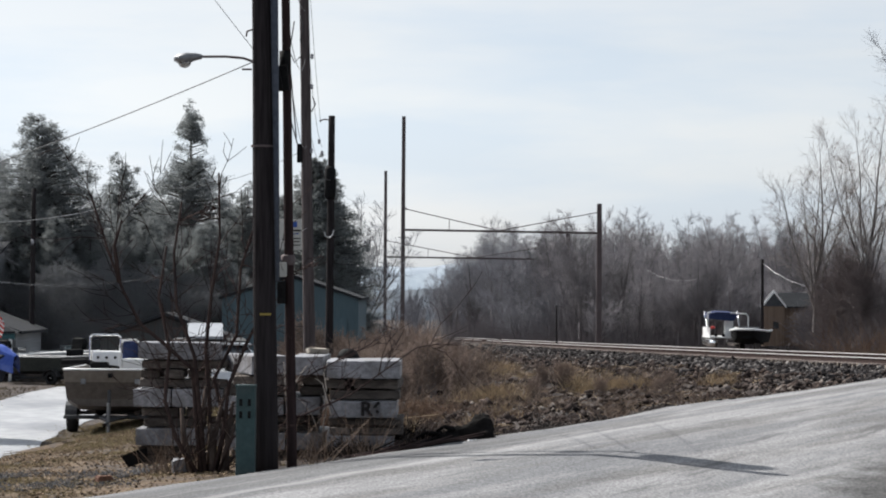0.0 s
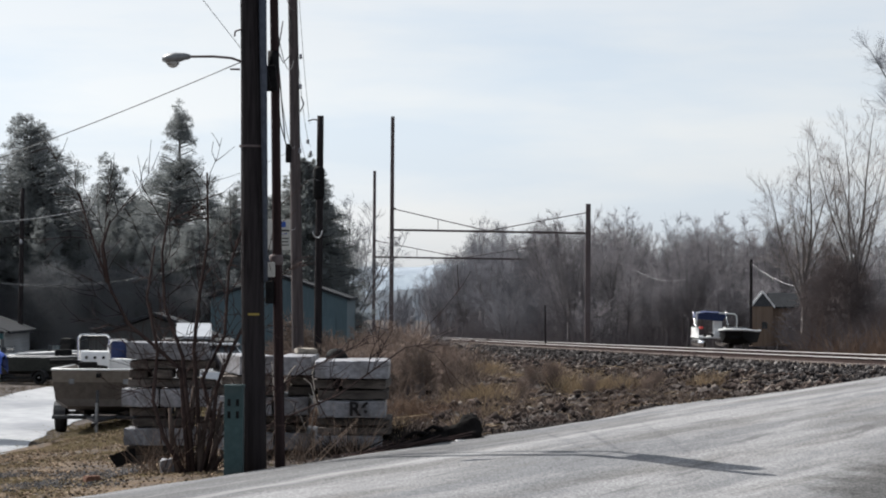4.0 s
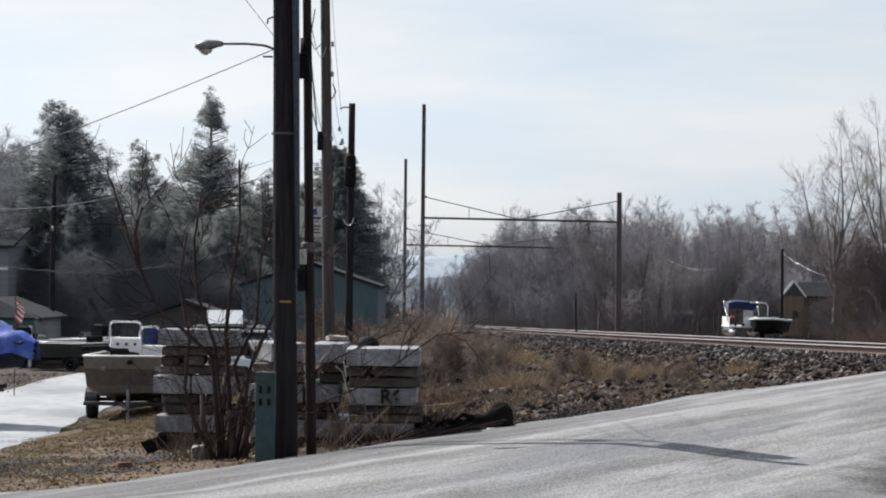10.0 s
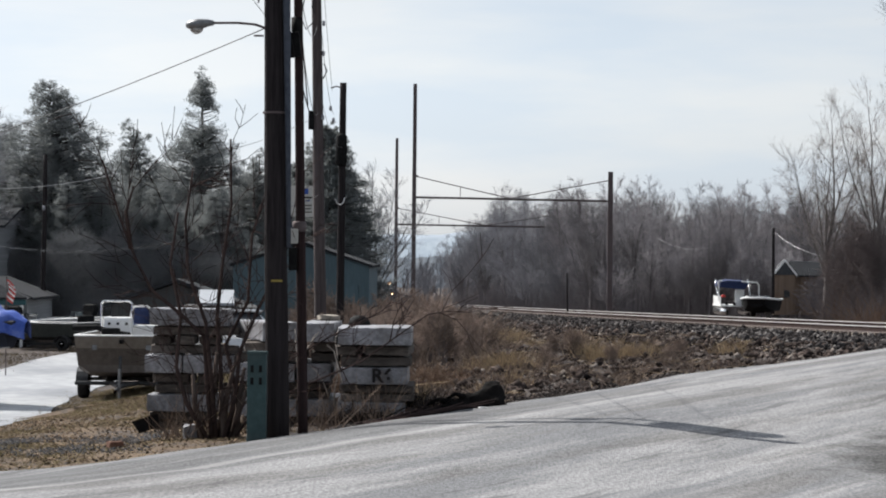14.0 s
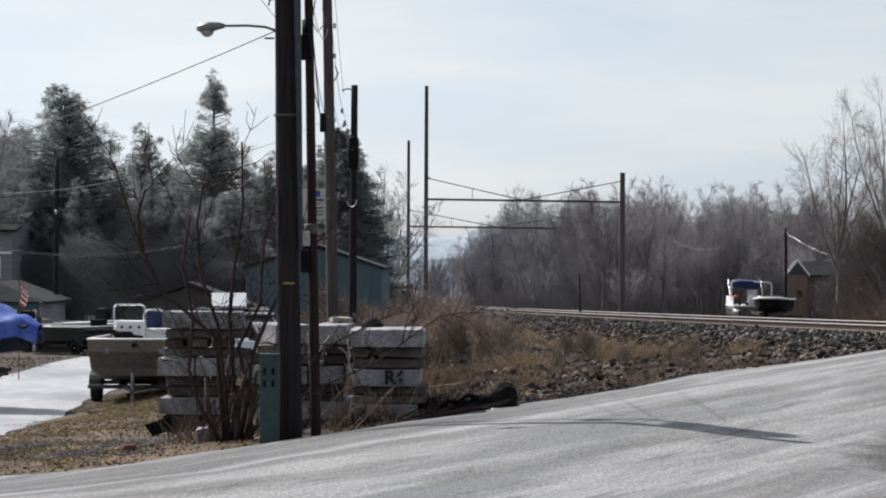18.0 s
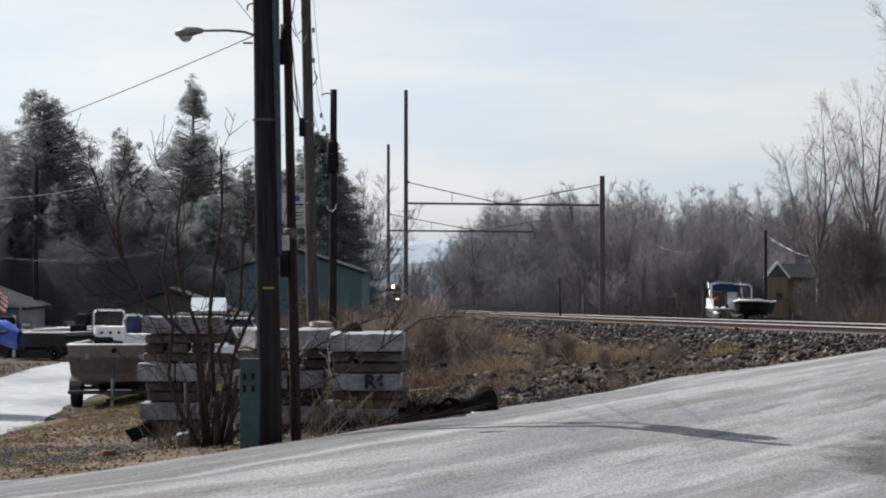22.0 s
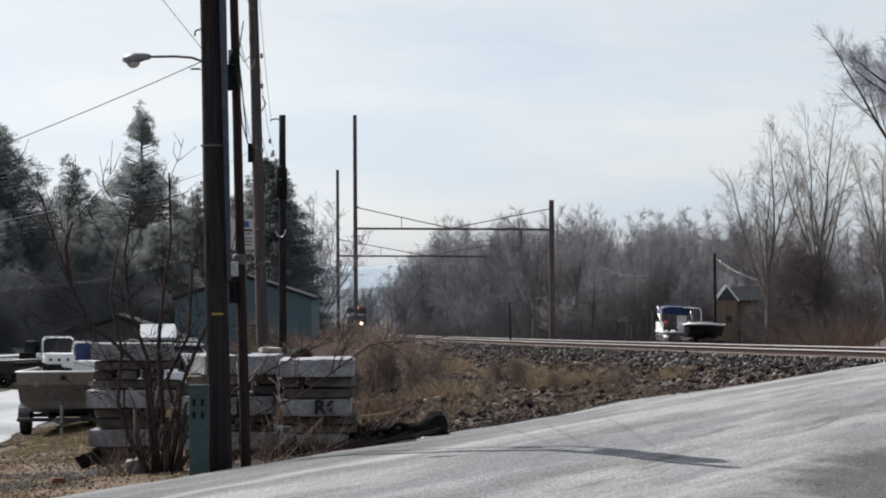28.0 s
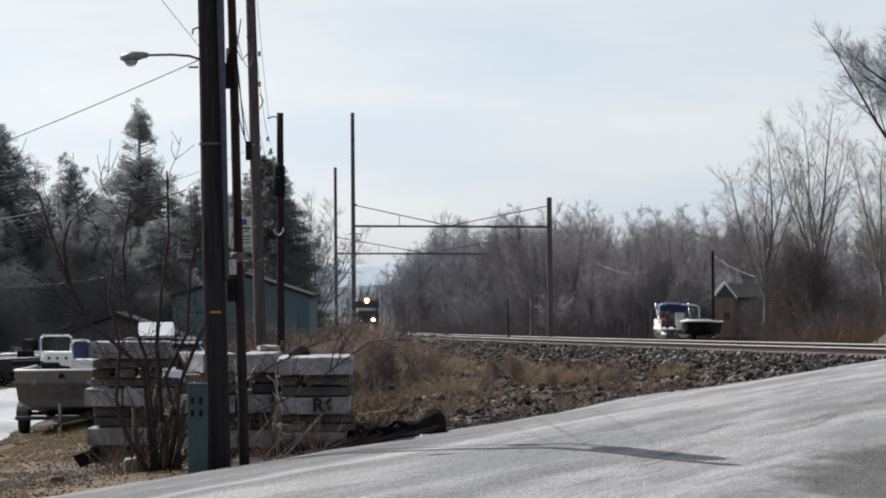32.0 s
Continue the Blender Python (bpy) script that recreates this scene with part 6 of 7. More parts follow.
shop = gable("workshop", -8.75, -3.35, 112, 124, -1.6, 1.45, 2.35, TEAL, SLATE, "teal metal-clad workshop with a low gable", ribs=22, over=0.12)
part("door", box_mesh("door", (1.7, 0.05, 2.3), TEAL, at=(1.4, -6.03, 1.15)), shop)
gable("shed", -10.9, -6.75, 90, 92.2, -1.5, 0.2, 0.95, SHED_WALL, SLATE, "low dark grey shed with a gable roof")
home = gable("house", -27, -18.2, 113, 122, -1.5, 2.9, 3.7, SIDING, SLATE, "pale-sided house among the pines", along_y=False)
window(home, 3.6, -4.52, 2.95, 0.66, 0.8)
part("trim_board", box_mesh("trim_board", (8.8, 0.04, 0.1), WHITE, 0.005, at=(0, -4.52, 3.52)), home, "white trim board across the wall")
window(home, 0.2, -4.52, 3.0, 0.8, 1.1)
wing = gable("porch_house", -19.25, -15.7, 104, 110.5, -1.65, 0.2, 0.85, SIDING, SLATE, "low porch wing with teal trim and white posts", along_y=True)
part("porch_roof", loft("porch_roof", [[(-1.95, -4.55, 1.8), (1.95, -4.55, 1.8), (1.95, -4.55, 1.87), (-1.95, -4.55, 1.87)], [(-1.95, -3.42, 1.86), (1.95, -3.42, 1.86), (0.06, -3.42, 2.66), (-0.06, -3.42, 2.66)]], SLATE, shade=False), wing, "dark hipped porch roof")
part("beam", box_mesh("beam", (3.8, 0.15, 0.2), TEAL_TRIM, 0.01, at=(0, -4.42, 1.69)), wing)
for x in (-1.75, -1.1, -0.4, 0.35, 1.05, 1.75):
    part("post", box_mesh("post", (0.11, 0.11, 1.6), WHITE, 0.01, at=(x, -4.42, 0.8)), wing)
for x in (-0.6, 0.5):
    window(wing, x, -3.27, 1.1, 0.5, 0.9)
hut = gable("small_house", 23.0, 24.55, 203, 204.2, -1.9, 1.0, 1.98, TAN_WALL, SHINGLE, "small tan house with white roof trim across the track", trim=WHITE, over=0.1)
gable("small_house", 24.6, 27.6, 203.6, 206.4, -1.9, 1.0, 1.85, TAN_WALL, SLATE, "low wing of the small tan house, half overgrown", along_y=False)
# the gable above the tan wall is a darker grey triangle
part("gable_panel", loft("gable_panel", [[(-0.76, y, 2.86), (0.76, y, 2.86), (0.0, y, 3.8)] for y in (-0.64, -0.605)], SHINGLE, shade=False), hut, "grey triangle over the gable")
part("boarded_window", box_mesh("boarded_window", (0.4, 0.04, 0.5), SHED_WALL, at=(0.15, -0.61, 1.5)), hut)




def wheel_mesh(r, w):
    ring = lambda x, rr: [(x, rr * math.cos(a), rr * math.sin(a)) for a in np.linspace(0, 6.283, 21)[:-1]]
    return loft("tyre", [ring(-w / 2, r * 0.55), ring(-w / 2, r * 0.93), ring(-w / 4, r), ring(w / 4, r), ring(w / 2, r * 0.93), ring(w / 2, r * 0.55)], TYRE, caps=False), loft("rim", [ring(-w * 0.42, r * 0.56), ring(-w * 0.3, r * 0.3), ring(w * 0.3, r * 0.3), ring(w * 0.42, r * 0.56)], CHROME)


def wheel(parent, x, y, r, w):
    t, m = wheel_mesh(r, w)
    ob = part("wheel", t, parent, at=pose(x, y, r))
    part("rim", m, ob)


def car(x, y, turn, paint, label, z=None):
    ob = base("parked_car", pose(x, y, gz(x, y) if z is None else z, 0, 0, turn), label, "car", "parked cars")
    cs = lambda w, z0, z1, yy, c=0.12: [(-w, yy, z0), (w, yy, z0), (w, yy, z1 - c), (w - c, yy, z1), (-w + c, yy, z1), (-w, yy, z1 - c)]
    part("body", loft("body", [cs(0.75, 0.4, 0.62, -2.25), cs(0.86, 0.3, 0.82, -2.05), cs(0.9, 0.28, 0.95, -1.1), cs(0.9, 0.28, 1.0, 0.9), cs(0.88, 0.3, 0.98, 2.0), cs(0.8, 0.42, 0.85, 2.25)], paint, shade=False), ob)
    part("glasshouse", loft("glasshouse", [cs(0.82, 0.9, 0.97, -1.15, 0.05), cs(0.68, 0.95, 1.42, -0.45), cs(0.68, 0.95, 1.46, 0.7), cs(0.8, 0.9, 1.0, 1.75, 0.05)], WINDOW, shade=False), ob)
    part("roof", box_mesh("roof", (1.3, 1.3, 0.05), paint, 0.02, at=(0, 0.1, 1.47)), ob)
    for sx in (-0.62, 0.62):
        part("headlight", box_mesh("headlight", (0.3, 0.08, 0.14), CHROME, 0.02, at=(sx, -2.2, 0.68)), ob)
        for yy in (-1.35, 1.35):
            wheel(ob, sx * 1.32, yy, 0.32, 0.2)
    return ob


SILVER = material("silver_car_paint", (0.4, 0.41, 0.42), (0.46, 0.47, 0.48), rough=0.22, metal=0.6, bump=0)
car(-5.55, 71.5, 12, SILVER, "silver car parked behind the stacks, sun on its roof")
DULL_WHITE = material("dull_white_roof", (0.23, 0.245, 0.265), (0.29, 0.305, 0.325), rough=0.5, fine=6, coarse=1, bump=0.05)
camper = base("camper_trailer", pose(-6.6, 80, gz(-6.6, 80) - 0.03, 0, 0, 4.7), "grey camper trailer with a sunlit white roof", "camper")
part("body", box_mesh("body", (2.1, 4.2, 1.45), SHED_WALL, 0.08, at=(0, 0, 0.9)), camper)
part("roof", loft("roof", [[(-0.62, -2.2, 1.66), (0.38, -2.2, 1.66), (0.38, -2.2, 1.73), (-0.62, -2.2, 1.73)], [(-0.62, 0.4, 2.0), (0.38, 0.4, 2.0), (0.38, 0.4, 2.07), (-0.62, 0.4, 2.07)]], DULL_WHITE, shade=False), camper, "pale sunlit roof panel")
part("window", box_mesh("window", (0.9, 0.04, 0.5), WINDOW, 0.01, at=(0, -2.1, 1.15)), camper)
for sx in (-0.95, 0.95):
    wheel(camper, sx, 0.3, 0.33, 0.2)

# signboard on a post
sign = base("signboard", pose(-4.55, 85, -1.3), "white and blue signboard on a post", "sign")
part("post", box_mesh("post", (0.1, 0.1, 4.4), GALV, 0.01, at=(0, 0.1, 2.2)), sign)
part("panel", box_mesh("panel", (0.78, 0.08, 0.92), METER, 0.01, at=(0, 0, 4.75)), sign)
BLUE_PAINT = material("blue_sign_paint", (0.03, 0.07, 0.25), (0.05, 0.1, 0.32), rough=0.5, bump=0)
for dz, w, h, mat in ((0.3, 0.3, 0.17, BLUE_PAINT), (0.12, 0.5, 0.05, PAINT_DARK), (0.02, 0.4, 0.03, BLUE_PAINT), (-0.12, 0.5, 0.03, PAINT_DARK), (-0.22, 0.45, 0.03, PAINT_DARK), (-0.32, 0.5, 0.03, PAINT_DARK)):
    part("stripe", box_mesh("stripe", (w, 0.012, h), mat, at=(0, -0.046, 4.75 + dz)), sign)


# ---- boats ----
def hull_mesh(name, L, beam, depth, bow, mat, rake=0.5, vee=0.12, t=0.05, bow_lift=0.12, chine=0.84, mat2=None, flat=0.35):
    """An open hull with a blunt bow at y = 0 towards -y, its keel at z = 0, planked t thick."""
    bm = bmesh.new()
    rows = []
    for u in np.linspace(0, 1, 15):
        k = min(1.0, u / 0.5)
        w = beam / 2 * (bow + (1 - bow) * math.sin(k * math.pi / 2))
        y, near = u * L, 1 - min(1, u / 0.3)
        keel = rake * depth * near ** 1.6
        top = depth + bow_lift * (1 - k)
        ch = keel + vee * (1.2 - 0.7 * u)
        yb = y + 0.28 * near
        side = [(-w, y, top), (-w * (0.6 + 0.4 * chine), y + (yb - y) * 0.4, top * 0.6 + ch * 0.4), (-w * chine, yb, ch + 0.05), (-w * flat, yb, keel + 0.02)]
        ring = side + [(0, yb, keel)] + [(-a, b, c) for a, b, c in side[::-1]]
        rows.append([bm.verts.new(p) for p in ring])
    n = len(rows[0])
    for a, b in zip(rows, rows[1:]):
        for i in range(n - 1):
            bm.faces.new((a[i], a[i + 1], b[i + 1], b[i]))
    for row in (rows[0], rows[-1]):
        for i in range(n // 2):
            q = [row[i], row[i + 1], row[n - 2 - i], row[n - 1 - i]]
            if i + 1 == n - 2 - i:
                q = [row[i], row[i + 1], row[n - 1 - i]]
            bm.faces.new(q)
    bmesh.ops.recalc_face_normals(bm, faces=bm.faces)
    bmesh.ops.solidify(bm, geom=bm.faces[:], thickness=t)
    me = bpy.data.meshes.new(name)
    bm.to_mesh(me)
    bm.free()
    me.materials.append(mat)
    # faces low on the hull take the second colour
    if mat2:
        me.materials.append(mat2)
        for p in me.polygons:
            p.material_index = int(p.center.z < depth * 0.6)
    return me


def rim_mesh(L, beam, depth, bow, mat, bow_lift=0.12, r=0.035):
    pts = []
    for u in np.linspace(0, 1, 15):
        k = min(1.0, u / 0.5)
        pts.append((beam / 2 * (bow + (1 - bow) * math.sin(k * math.pi / 2)), u * L, depth + bow_lift * (1 - k)))
    chain = [(-x, y, z) for x, y, z in pts[::-1]] + pts
    rings = []
    for k, p in enumerate(chain):
        d = (Vector(chain[min(k + 1, len(chain) - 1)]) - Vector(chain[max(k - 1, 0)])).normalized()
        side = d.cross(Vector((0, 0, 1))).normalized()
        up = side.cross(d)
        rings.append([tuple(Vector(p) + (side * math.cos(a) + up * math.sin(a)) * r) for a in [6.2832 * j / 7 for j in range(7)]])
    return loft("gunwale", rings, mat)


TRAILER = material("dull_trailer_steel", (0.04, 0.042, 0.045), (0.075, 0.078, 0.082), (0.06, 0.05, 0.045), rough=0.6, metal=0.3, fine=15, coarse=2, bump=0.1)


def trailer(x, y, turn, z, L, half, bed, label, tongue=True):
    r = 0.33 if bed > 0.3 else 0.24
    ob = base("boat_trailer", pose(x, y, z, 0, 0, turn), label, "trailer", "boat trailers")
    for sx in (-0.45, 0.45):
        part("beam", tubes("beam", polyline([(sx, L, bed), (sx, 1.2, bed), (0, -0.5 if tongue else 0.9, bed - 0.05)], 0.05), TRAILER, 6), ob)
    if tongue:
        part("tongue", tubes("tongue", polyline([(0, 0.4, bed - 0.03), (0, -1.1, bed - 0.12)], 0.05), TRAILER, 6), ob)
    for yy in (0.6 if tongue else 1.4, L * 0.6, L - 0.2):
        part("crossbar", tubes("crossbar", polyline([(-half * 0.9, yy, bed - 0.02), (half * 0.9, yy, bed - 0.02)], 0.05), TRAILER, 6), ob)
    for sx in (-1, 1):
        wheel(ob, sx * half, L * 0.62, r, r * 0.7)
        part("fender", loft("fender", [[(sx * half + k, L * 0.62 + (r + 0.07) * math.cos(a), r + (r + 0.07) * math.sin(a)) for k in (-0.14, 0.14)] + [(sx * half + k, L * 0.62 + (r + 0.05) * math.cos(a), r + (r + 0.05) * math.sin(a)) for k in (0.14, -0.14)] for a in np.linspace(0.15, math.pi - 0.15, 9)], TRAILER, shade=False), ob)
        part("bunk", box_mesh("bunk", (0.1, L * 0.7, 0.08), TIMBER, at=(sx * 0.5, L * 0.55, bed + 0.08)), ob)
    if not tongue:
        return ob
    part("winch_post", tubes("winch_post", polyline([(0, -0.25, bed), (0, -0.2, bed + 0.62)], 0.04), TRAILER, 6), ob)
    part("jack", tubes("jack", polyline([(0.03, -0.6, 0.0), (0.03, -0.6, bed + 0.35)], 0.035), GALV, 7), ob)
    part("jack_foot", loft("jack_foot", [circle(0.1, 0.0, 10, 0.03, -0.6), circle(0.08, 0.04, 10, 0.03, -0.6)], TRAILER), ob)
    return ob


def outboard(parent, x, y, z, s=1.0):
    ob = part("outboard_motor", loft("outboard_motor", [[(x + a * w * s, y + b * d * s, z + h * s) for a, b in ((-1, -1), (1, -1), (1, 1), (-1, 1))] for w, d, h in ((0.05, 0.1, -0.6), (0.06, 0.12, 0.0), (0.15, 0.22, 0.05), (0.18, 0.28, 0.25), (0.14, 0.24, 0.45), (0.08, 0.15, 0.5))], BLACK, shade=False), parent)
    return ob


SX, SY = -7.42, 63.2
SZ = -1.6
trailer(SX, SY, 0, SZ, 5.0, 1.24, 0.48, "galvanised boat trailer under the cream skiff")
skiff = base("skiff", pose(SX, SY, SZ + 0.56), "cream open skiff with a white centre console, on a trailer", "boat", "boats in the lot")
part("hull", hull_mesh("hull", 5.6, 2.36, 0.96, 0.9, CREAM, rake=0.16, vee=0.1, bow_lift=0.03, chine=0.95, mat2=TAUPE, flat=0.72), skiff)
part("gunwale", rim_mesh(5.6, 2.36, 0.96, 0.9, WHITE, 0.03, 0.024), skiff, "white rub rail")
part("foredeck", box_mesh("foredeck", (1.95, 1.3, 0.05), WHITE, 0.02, at=(0, 0.85, 0.74)), skiff)
part("console", box_mesh("console", (0.72, 0.6, 0.86), WHITE, 0.06, at=(-0.42, 2.9, 0.92), taper=(0.92, 0.7)), skiff)
for x in (-0.6, -0.4, -0.2):
    part("gauge", loft("gauge", [[(x + 0.035 * math.cos(a), yy, 1.2 + 0.035 * math.sin(a)) for a in np.linspace(0, 6.283, 9)[:-1]] for yy in (2.63, 2.6)], BLACK), skiff)
part("rail", tubes("rail", polyline([(-0.82, 2.9, 0.9), (-0.82, 2.9, 1.66), (-0.76, 2.9, 1.72), (-0.16, 2.9, 1.72), (-0.1, 2.9, 1.66), (-0.1, 2.9, 0.9)], 0.024), CHROME, 7), skiff, "chrome grab rail")
part("seat", box_mesh("seat", (0.6, 0.5, 0.3), WHITE, 0.05, at=(0.2, 3.1, 1.02)), skiff)
part("seat_back", box_mesh("seat_back", (0.42, 0.14, 0.66), NAVY, 0.05, at=(0.06, 3.5, 1.24), taper=(0.8, 1)), skiff, "navy seat back")
part("seat_frame", tubes("seat_frame", polyline([(-0.18, 3.42, 0.8), (-0.18, 3.42, 1.48), (-0.1, 3.42, 1.6), (0.22, 3.42, 1.6), (0.3, 3.42, 1.48), (0.3, 3.42, 0.8)], 0.026), WHITE, 6), skiff)
part("trolling_motor", tubes("trolling_motor", polyline([(-1.15, 0.45, 1.14), (-0.6, 0.4, 1.16), (-0.3, 0.35, 1.06), (0.15, 0.3, 1.0)], 0.065), BLACK, 7), skiff)
part("motor_head", box_mesh("motor_head", (0.42, 0.24, 0.24), BLACK, 0.06, at=(-0.28, 0.32, 1.04)), skiff)
part("anchor_roller", box_mesh("anchor_roller", (0.1, 0.2, 0.1), BLACK, 0.02, at=(0, -0.02, 0.86)), skiff)
for x in (-0.55, 0.55):
    part("bow_eye", box_mesh("bow_eye", (0.12, 0.03, 0.12), GALV, 0.02, at=(x * 1.1, -0.02, 0.72)), skiff)
outboard(skiff, 0, 5.8, 0.95)

# boat under a blue tarp
DARK_HULL = material("blue_black_hull", (0.012, 0.014, 0.022), (0.022, 0.025, 0.036), rough=0.35, fine=6, coarse=1, bump=0.03)
trailer(-9.5, 61.5, 58, gz(-9.5, 61.5), 5.0, 0.95, 0.8, "boat trailer under the tarped boat", False)
tb = base("tarped_boat", pose(-9.4, 61.5, gz(-9.5, 61.5) + 0.98, 0, 0, 58), "dark boat wrapped in a bright blue tarpaulin", "boat", "boats in the lot")
part("hull", hull_mesh("hull", 5.8, 2.2, 0.55, 0.25, DARK_HULL, rake=0.18, vee=0.2), tb, "dark hull showing below the tarpaulin", at=pose(0, 0, 0.23))
rt2 = np.random.RandomState(12)
rings = []
for u in np.linspace(-0.03, 1.0, 34):
    k = min(1.0, max(0.05, u) / 0.5)
    w = 1.14 * (0.25 + 0.75 * math.sin(k * math.pi / 2)) * min(1.0, 0.25 + max(0, u + 0.03) * 9)
    hgt = 0.98 + 0.62 * math.sin(min(1, max(0, u) * 1.9) * math.pi / 2) - 0.25 * max(0, u - 0.7) + 0.07 * math.sin(u * 37)
    low = 0.6 + 0.05 * math.sin(u * 29) + 0.04 * math.sin(u * 53)
    ring = []
    for a in np.linspace(-0.35, math.pi + 0.35, 25):
        crease = 1 + 0.05 * math.sin(a * 9 + u * 26) + 0.03 * math.sin(a * 17 - u * 41)
        z = 0.66 + (hgt - 0.66) * max(0.0, math.sin(a)) ** 0.62 if math.sin(a) >= 0 else 0.66 + (low - 0.66) * min(1.0, -math.sin(a) / 0.34)
        ring.append((math.cos(a) * w * (1.05 if math.sin(a) > 0 else 1.1) * crease, u * 5.8, z + rt2.uniform(-0.02, 0.02)))
    rings.append(ring)
part("tarpaulin", loft("tarpaulin", rings, BLUE_TARP, closed=False), tb, "wrinkled blue tarpaulin")

# more boats farther back
for k, (x, y, turn, mat, L, lab) in enumerate(((-10.9, 99, 68, OLIVE, 5.0, "dark olive flat-bottomed boat on a trailer"), (-13.2, 103, 78, WHITE, 5.2, "white runabout on a trailer at the back of the lot"), (-8.9, 101, 62, OLIVE, 4.8, "dark green aluminium boat at the back of the lot"), (-12.2, 107, 70, WHITE, 5.0, "white runabout on a trailer at the back of the lot"))):
    z = gz(x, y)
    trailer(x, y, turn, z, L - 0.6, 0.8, 0.24, "small boat trailer at the back of the lot", False)
    b = base("small_boat", pose(x, y, z + 0.34, 0, 0, turn), lab, "boat", "boats in the lot")
    part("hull", hull_mesh("hull", L, 1.75, 0.62, 0.6, mat), b)
    part("gunwale", rim_mesh(L, 1.75, 0.62, 0.6, GALV if mat is OLIVE else WHITE), b)
    part("bench", box_mesh("bench", (1.4, 0.35, 0.06), WHITE if k % 2 else GALV, 0.01, at=(0, L * 0.6, 0.5)), b)
    part("windscreen" if mat is WHITE else "seat", box_mesh("seat", (0.9, 0.2, 0.3), WINDOW if mat is WHITE else BLACK, 0.03, at=(0, L * 0.45, 0.75)), b)
    outboard(b, 0, L + 0.15, 0.75, 0.9)
    outboard(b, 0.3, 0.25, 0.75, 0.6)

# flag on a staff
flag = base("flag", pose(-12.35, 78, gz(-12.35, 78)), "small striped red and white flag on a staff", "flag")
part("staff", tubes("staff", polyline([(0, 0, 0), (0, 0, 2.75)], 0.015), STEEL_DARK, 6), flag)
for i in range(9):
    mat = RED if i % 2 == 0 else WHITE
    z0 = 2.68 - i * 0.06
    pts = [[(0.015 + 0.19 * u + 0.05 * math.sin(i * 0.5), 0.05 * math.sin(5 * u + i * 0.3), z0 - 0.16 * u - dz) for u in np.linspace(0, 1, 6)] for dz in (0, 0.06)]
    ring2 = [[(*q[:1], q[1] + 0.006, q[2]) for q in row] for row in pts]
    part("stripe", loft("stripe", [pts[0], pts[1], ring2[1], ring2[0]], mat, closed=False), flag)

# pontoon boat and a dark runabout across the track
pz = -1.75
pon = base("pontoon_boat", pose(19.12, 190, pz - 0.22), "white pontoon boat with a navy canopy", "boat", "boats across the track")
for x in (-0.85, 0.85):
    part("pontoon", loft("pontoon", [[(x + r * math.cos(a), y, 0.5 + 0.3 * math.sin(a) * r / 0.3) for a in np.linspace(0, 6.283, 13)[:-1]] for y, r in ((-0.2, 0.05), (0.4, 0.3), (6.0, 0.3))], CHROME), pon)
part("deck", box_mesh("deck", (2.3, 6.0, 0.1), WHITE, 0.02, at=(0, 3.1, 0.85)), pon)
for x in (-1.1, 1.1):
    part("side_panel", box_mesh("side_panel", (0.05, 5.0, 0.6), WHITE, 0.01, at=(x, 3.2, 1.2)), pon)
part("front_panel", box_mesh("front_panel", (1.2, 0.05, 0.6), WHITE, 0.01, at=(0.5, 0.6, 1.2)), pon)
for x in (-0.7, -0.2, 0.4):
    part("fender", loft("fender", [[(x + r * math.cos(a), 0.5 + r * math.sin(a), z) for a in np.linspace(0, 6.283, 9)[:-1]] for r, z in ((0.04, 0.75), (0.1, 0.8), (0.1, 1.05), (0.04, 1.1))], BLACK), pon)
part("seat", box_mesh("seat", (0.26, 0.4, 0.16), RED, 0.05, at=(-0.85, 1.3, 1.5)), pon)
part("helm", box_mesh("helm", (0.6, 0.6, 0.9), WHITE, 0.06, at=(0.4, 3.0, 1.5)), pon)
for sx in (-1, 1):
    for y in (1.0, 4.6):
        part("canopy_pole", tubes("canopy_pole", polyline([(sx * 1.1, 2.8, 1.5), (sx * 1.12, y, 2.6)], 0.03), CHROME, 6), pon)
part("canopy_bow", tubes("canopy_bow", polyline([(0.3, 0.85, 2.5), (1.35, 0.85, 2.45), (1.5, 0.85, 2.25), (1.5, 0.9, 1.2)], 0.045), WHITE, 6), pon, "white tubular bow")
part("canopy_bow", tubes("canopy_bow", polyline([(-1.0, 0.85, 2.55), (-1.25, 0.85, 2.5), (-1.2, 0.9, 1.2)], 0.05), WHITE, 6), pon, "white tubular bow")
part("canopy", loft("canopy", [[(-1.15, y, 2.15 + d), (0.5, y, 2.0 + d), (0.85, y, 2.42 + d), (0.4, y, 2.55 + d), (-0.6, y, 2.6 + d), (-1.1, y, 2.5 + d)] for y, d in ((0.9, -0.05), (2.8, 0.05), (4.7, 0.0))], NAVY, shade=False), pon, "navy canvas canopy")
dark_b = base("runabout", pose(20.0, 187, -1.55, 0, 0, -12), "dark runabout with a pale deck, on stands", "boat", "boats across the track")
part("hull", hull_mesh("hull", 5.5, 2.5, 0.9, 0.5, BLACK, rake=0.45), dark_b)
part("gunwale", rim_mesh(5.5, 2.5, 0.9, 0.5, WHITE, r=0.07), dark_b)
part("windscreen", loft("windscreen", [[(-0.8, 2.0, 0.9), (0.8, 2.0, 0.9), (0.8, 2.05, 0.9), (-0.8, 2.05, 0.9)], [(-0.65, 2.4, 1.15), (0.65, 2.4, 1.15), (0.65, 2.45, 1.15), (-0.65, 2.45, 1.15)]], WINDOW, shade=False), dark_b)
for x in (-0.5, 0.5):
    part("stand", box_mesh("stand", (0.1, 3.0, 0.75), TIMBER, at=(x, 2.8, -0.25)), dark_b)

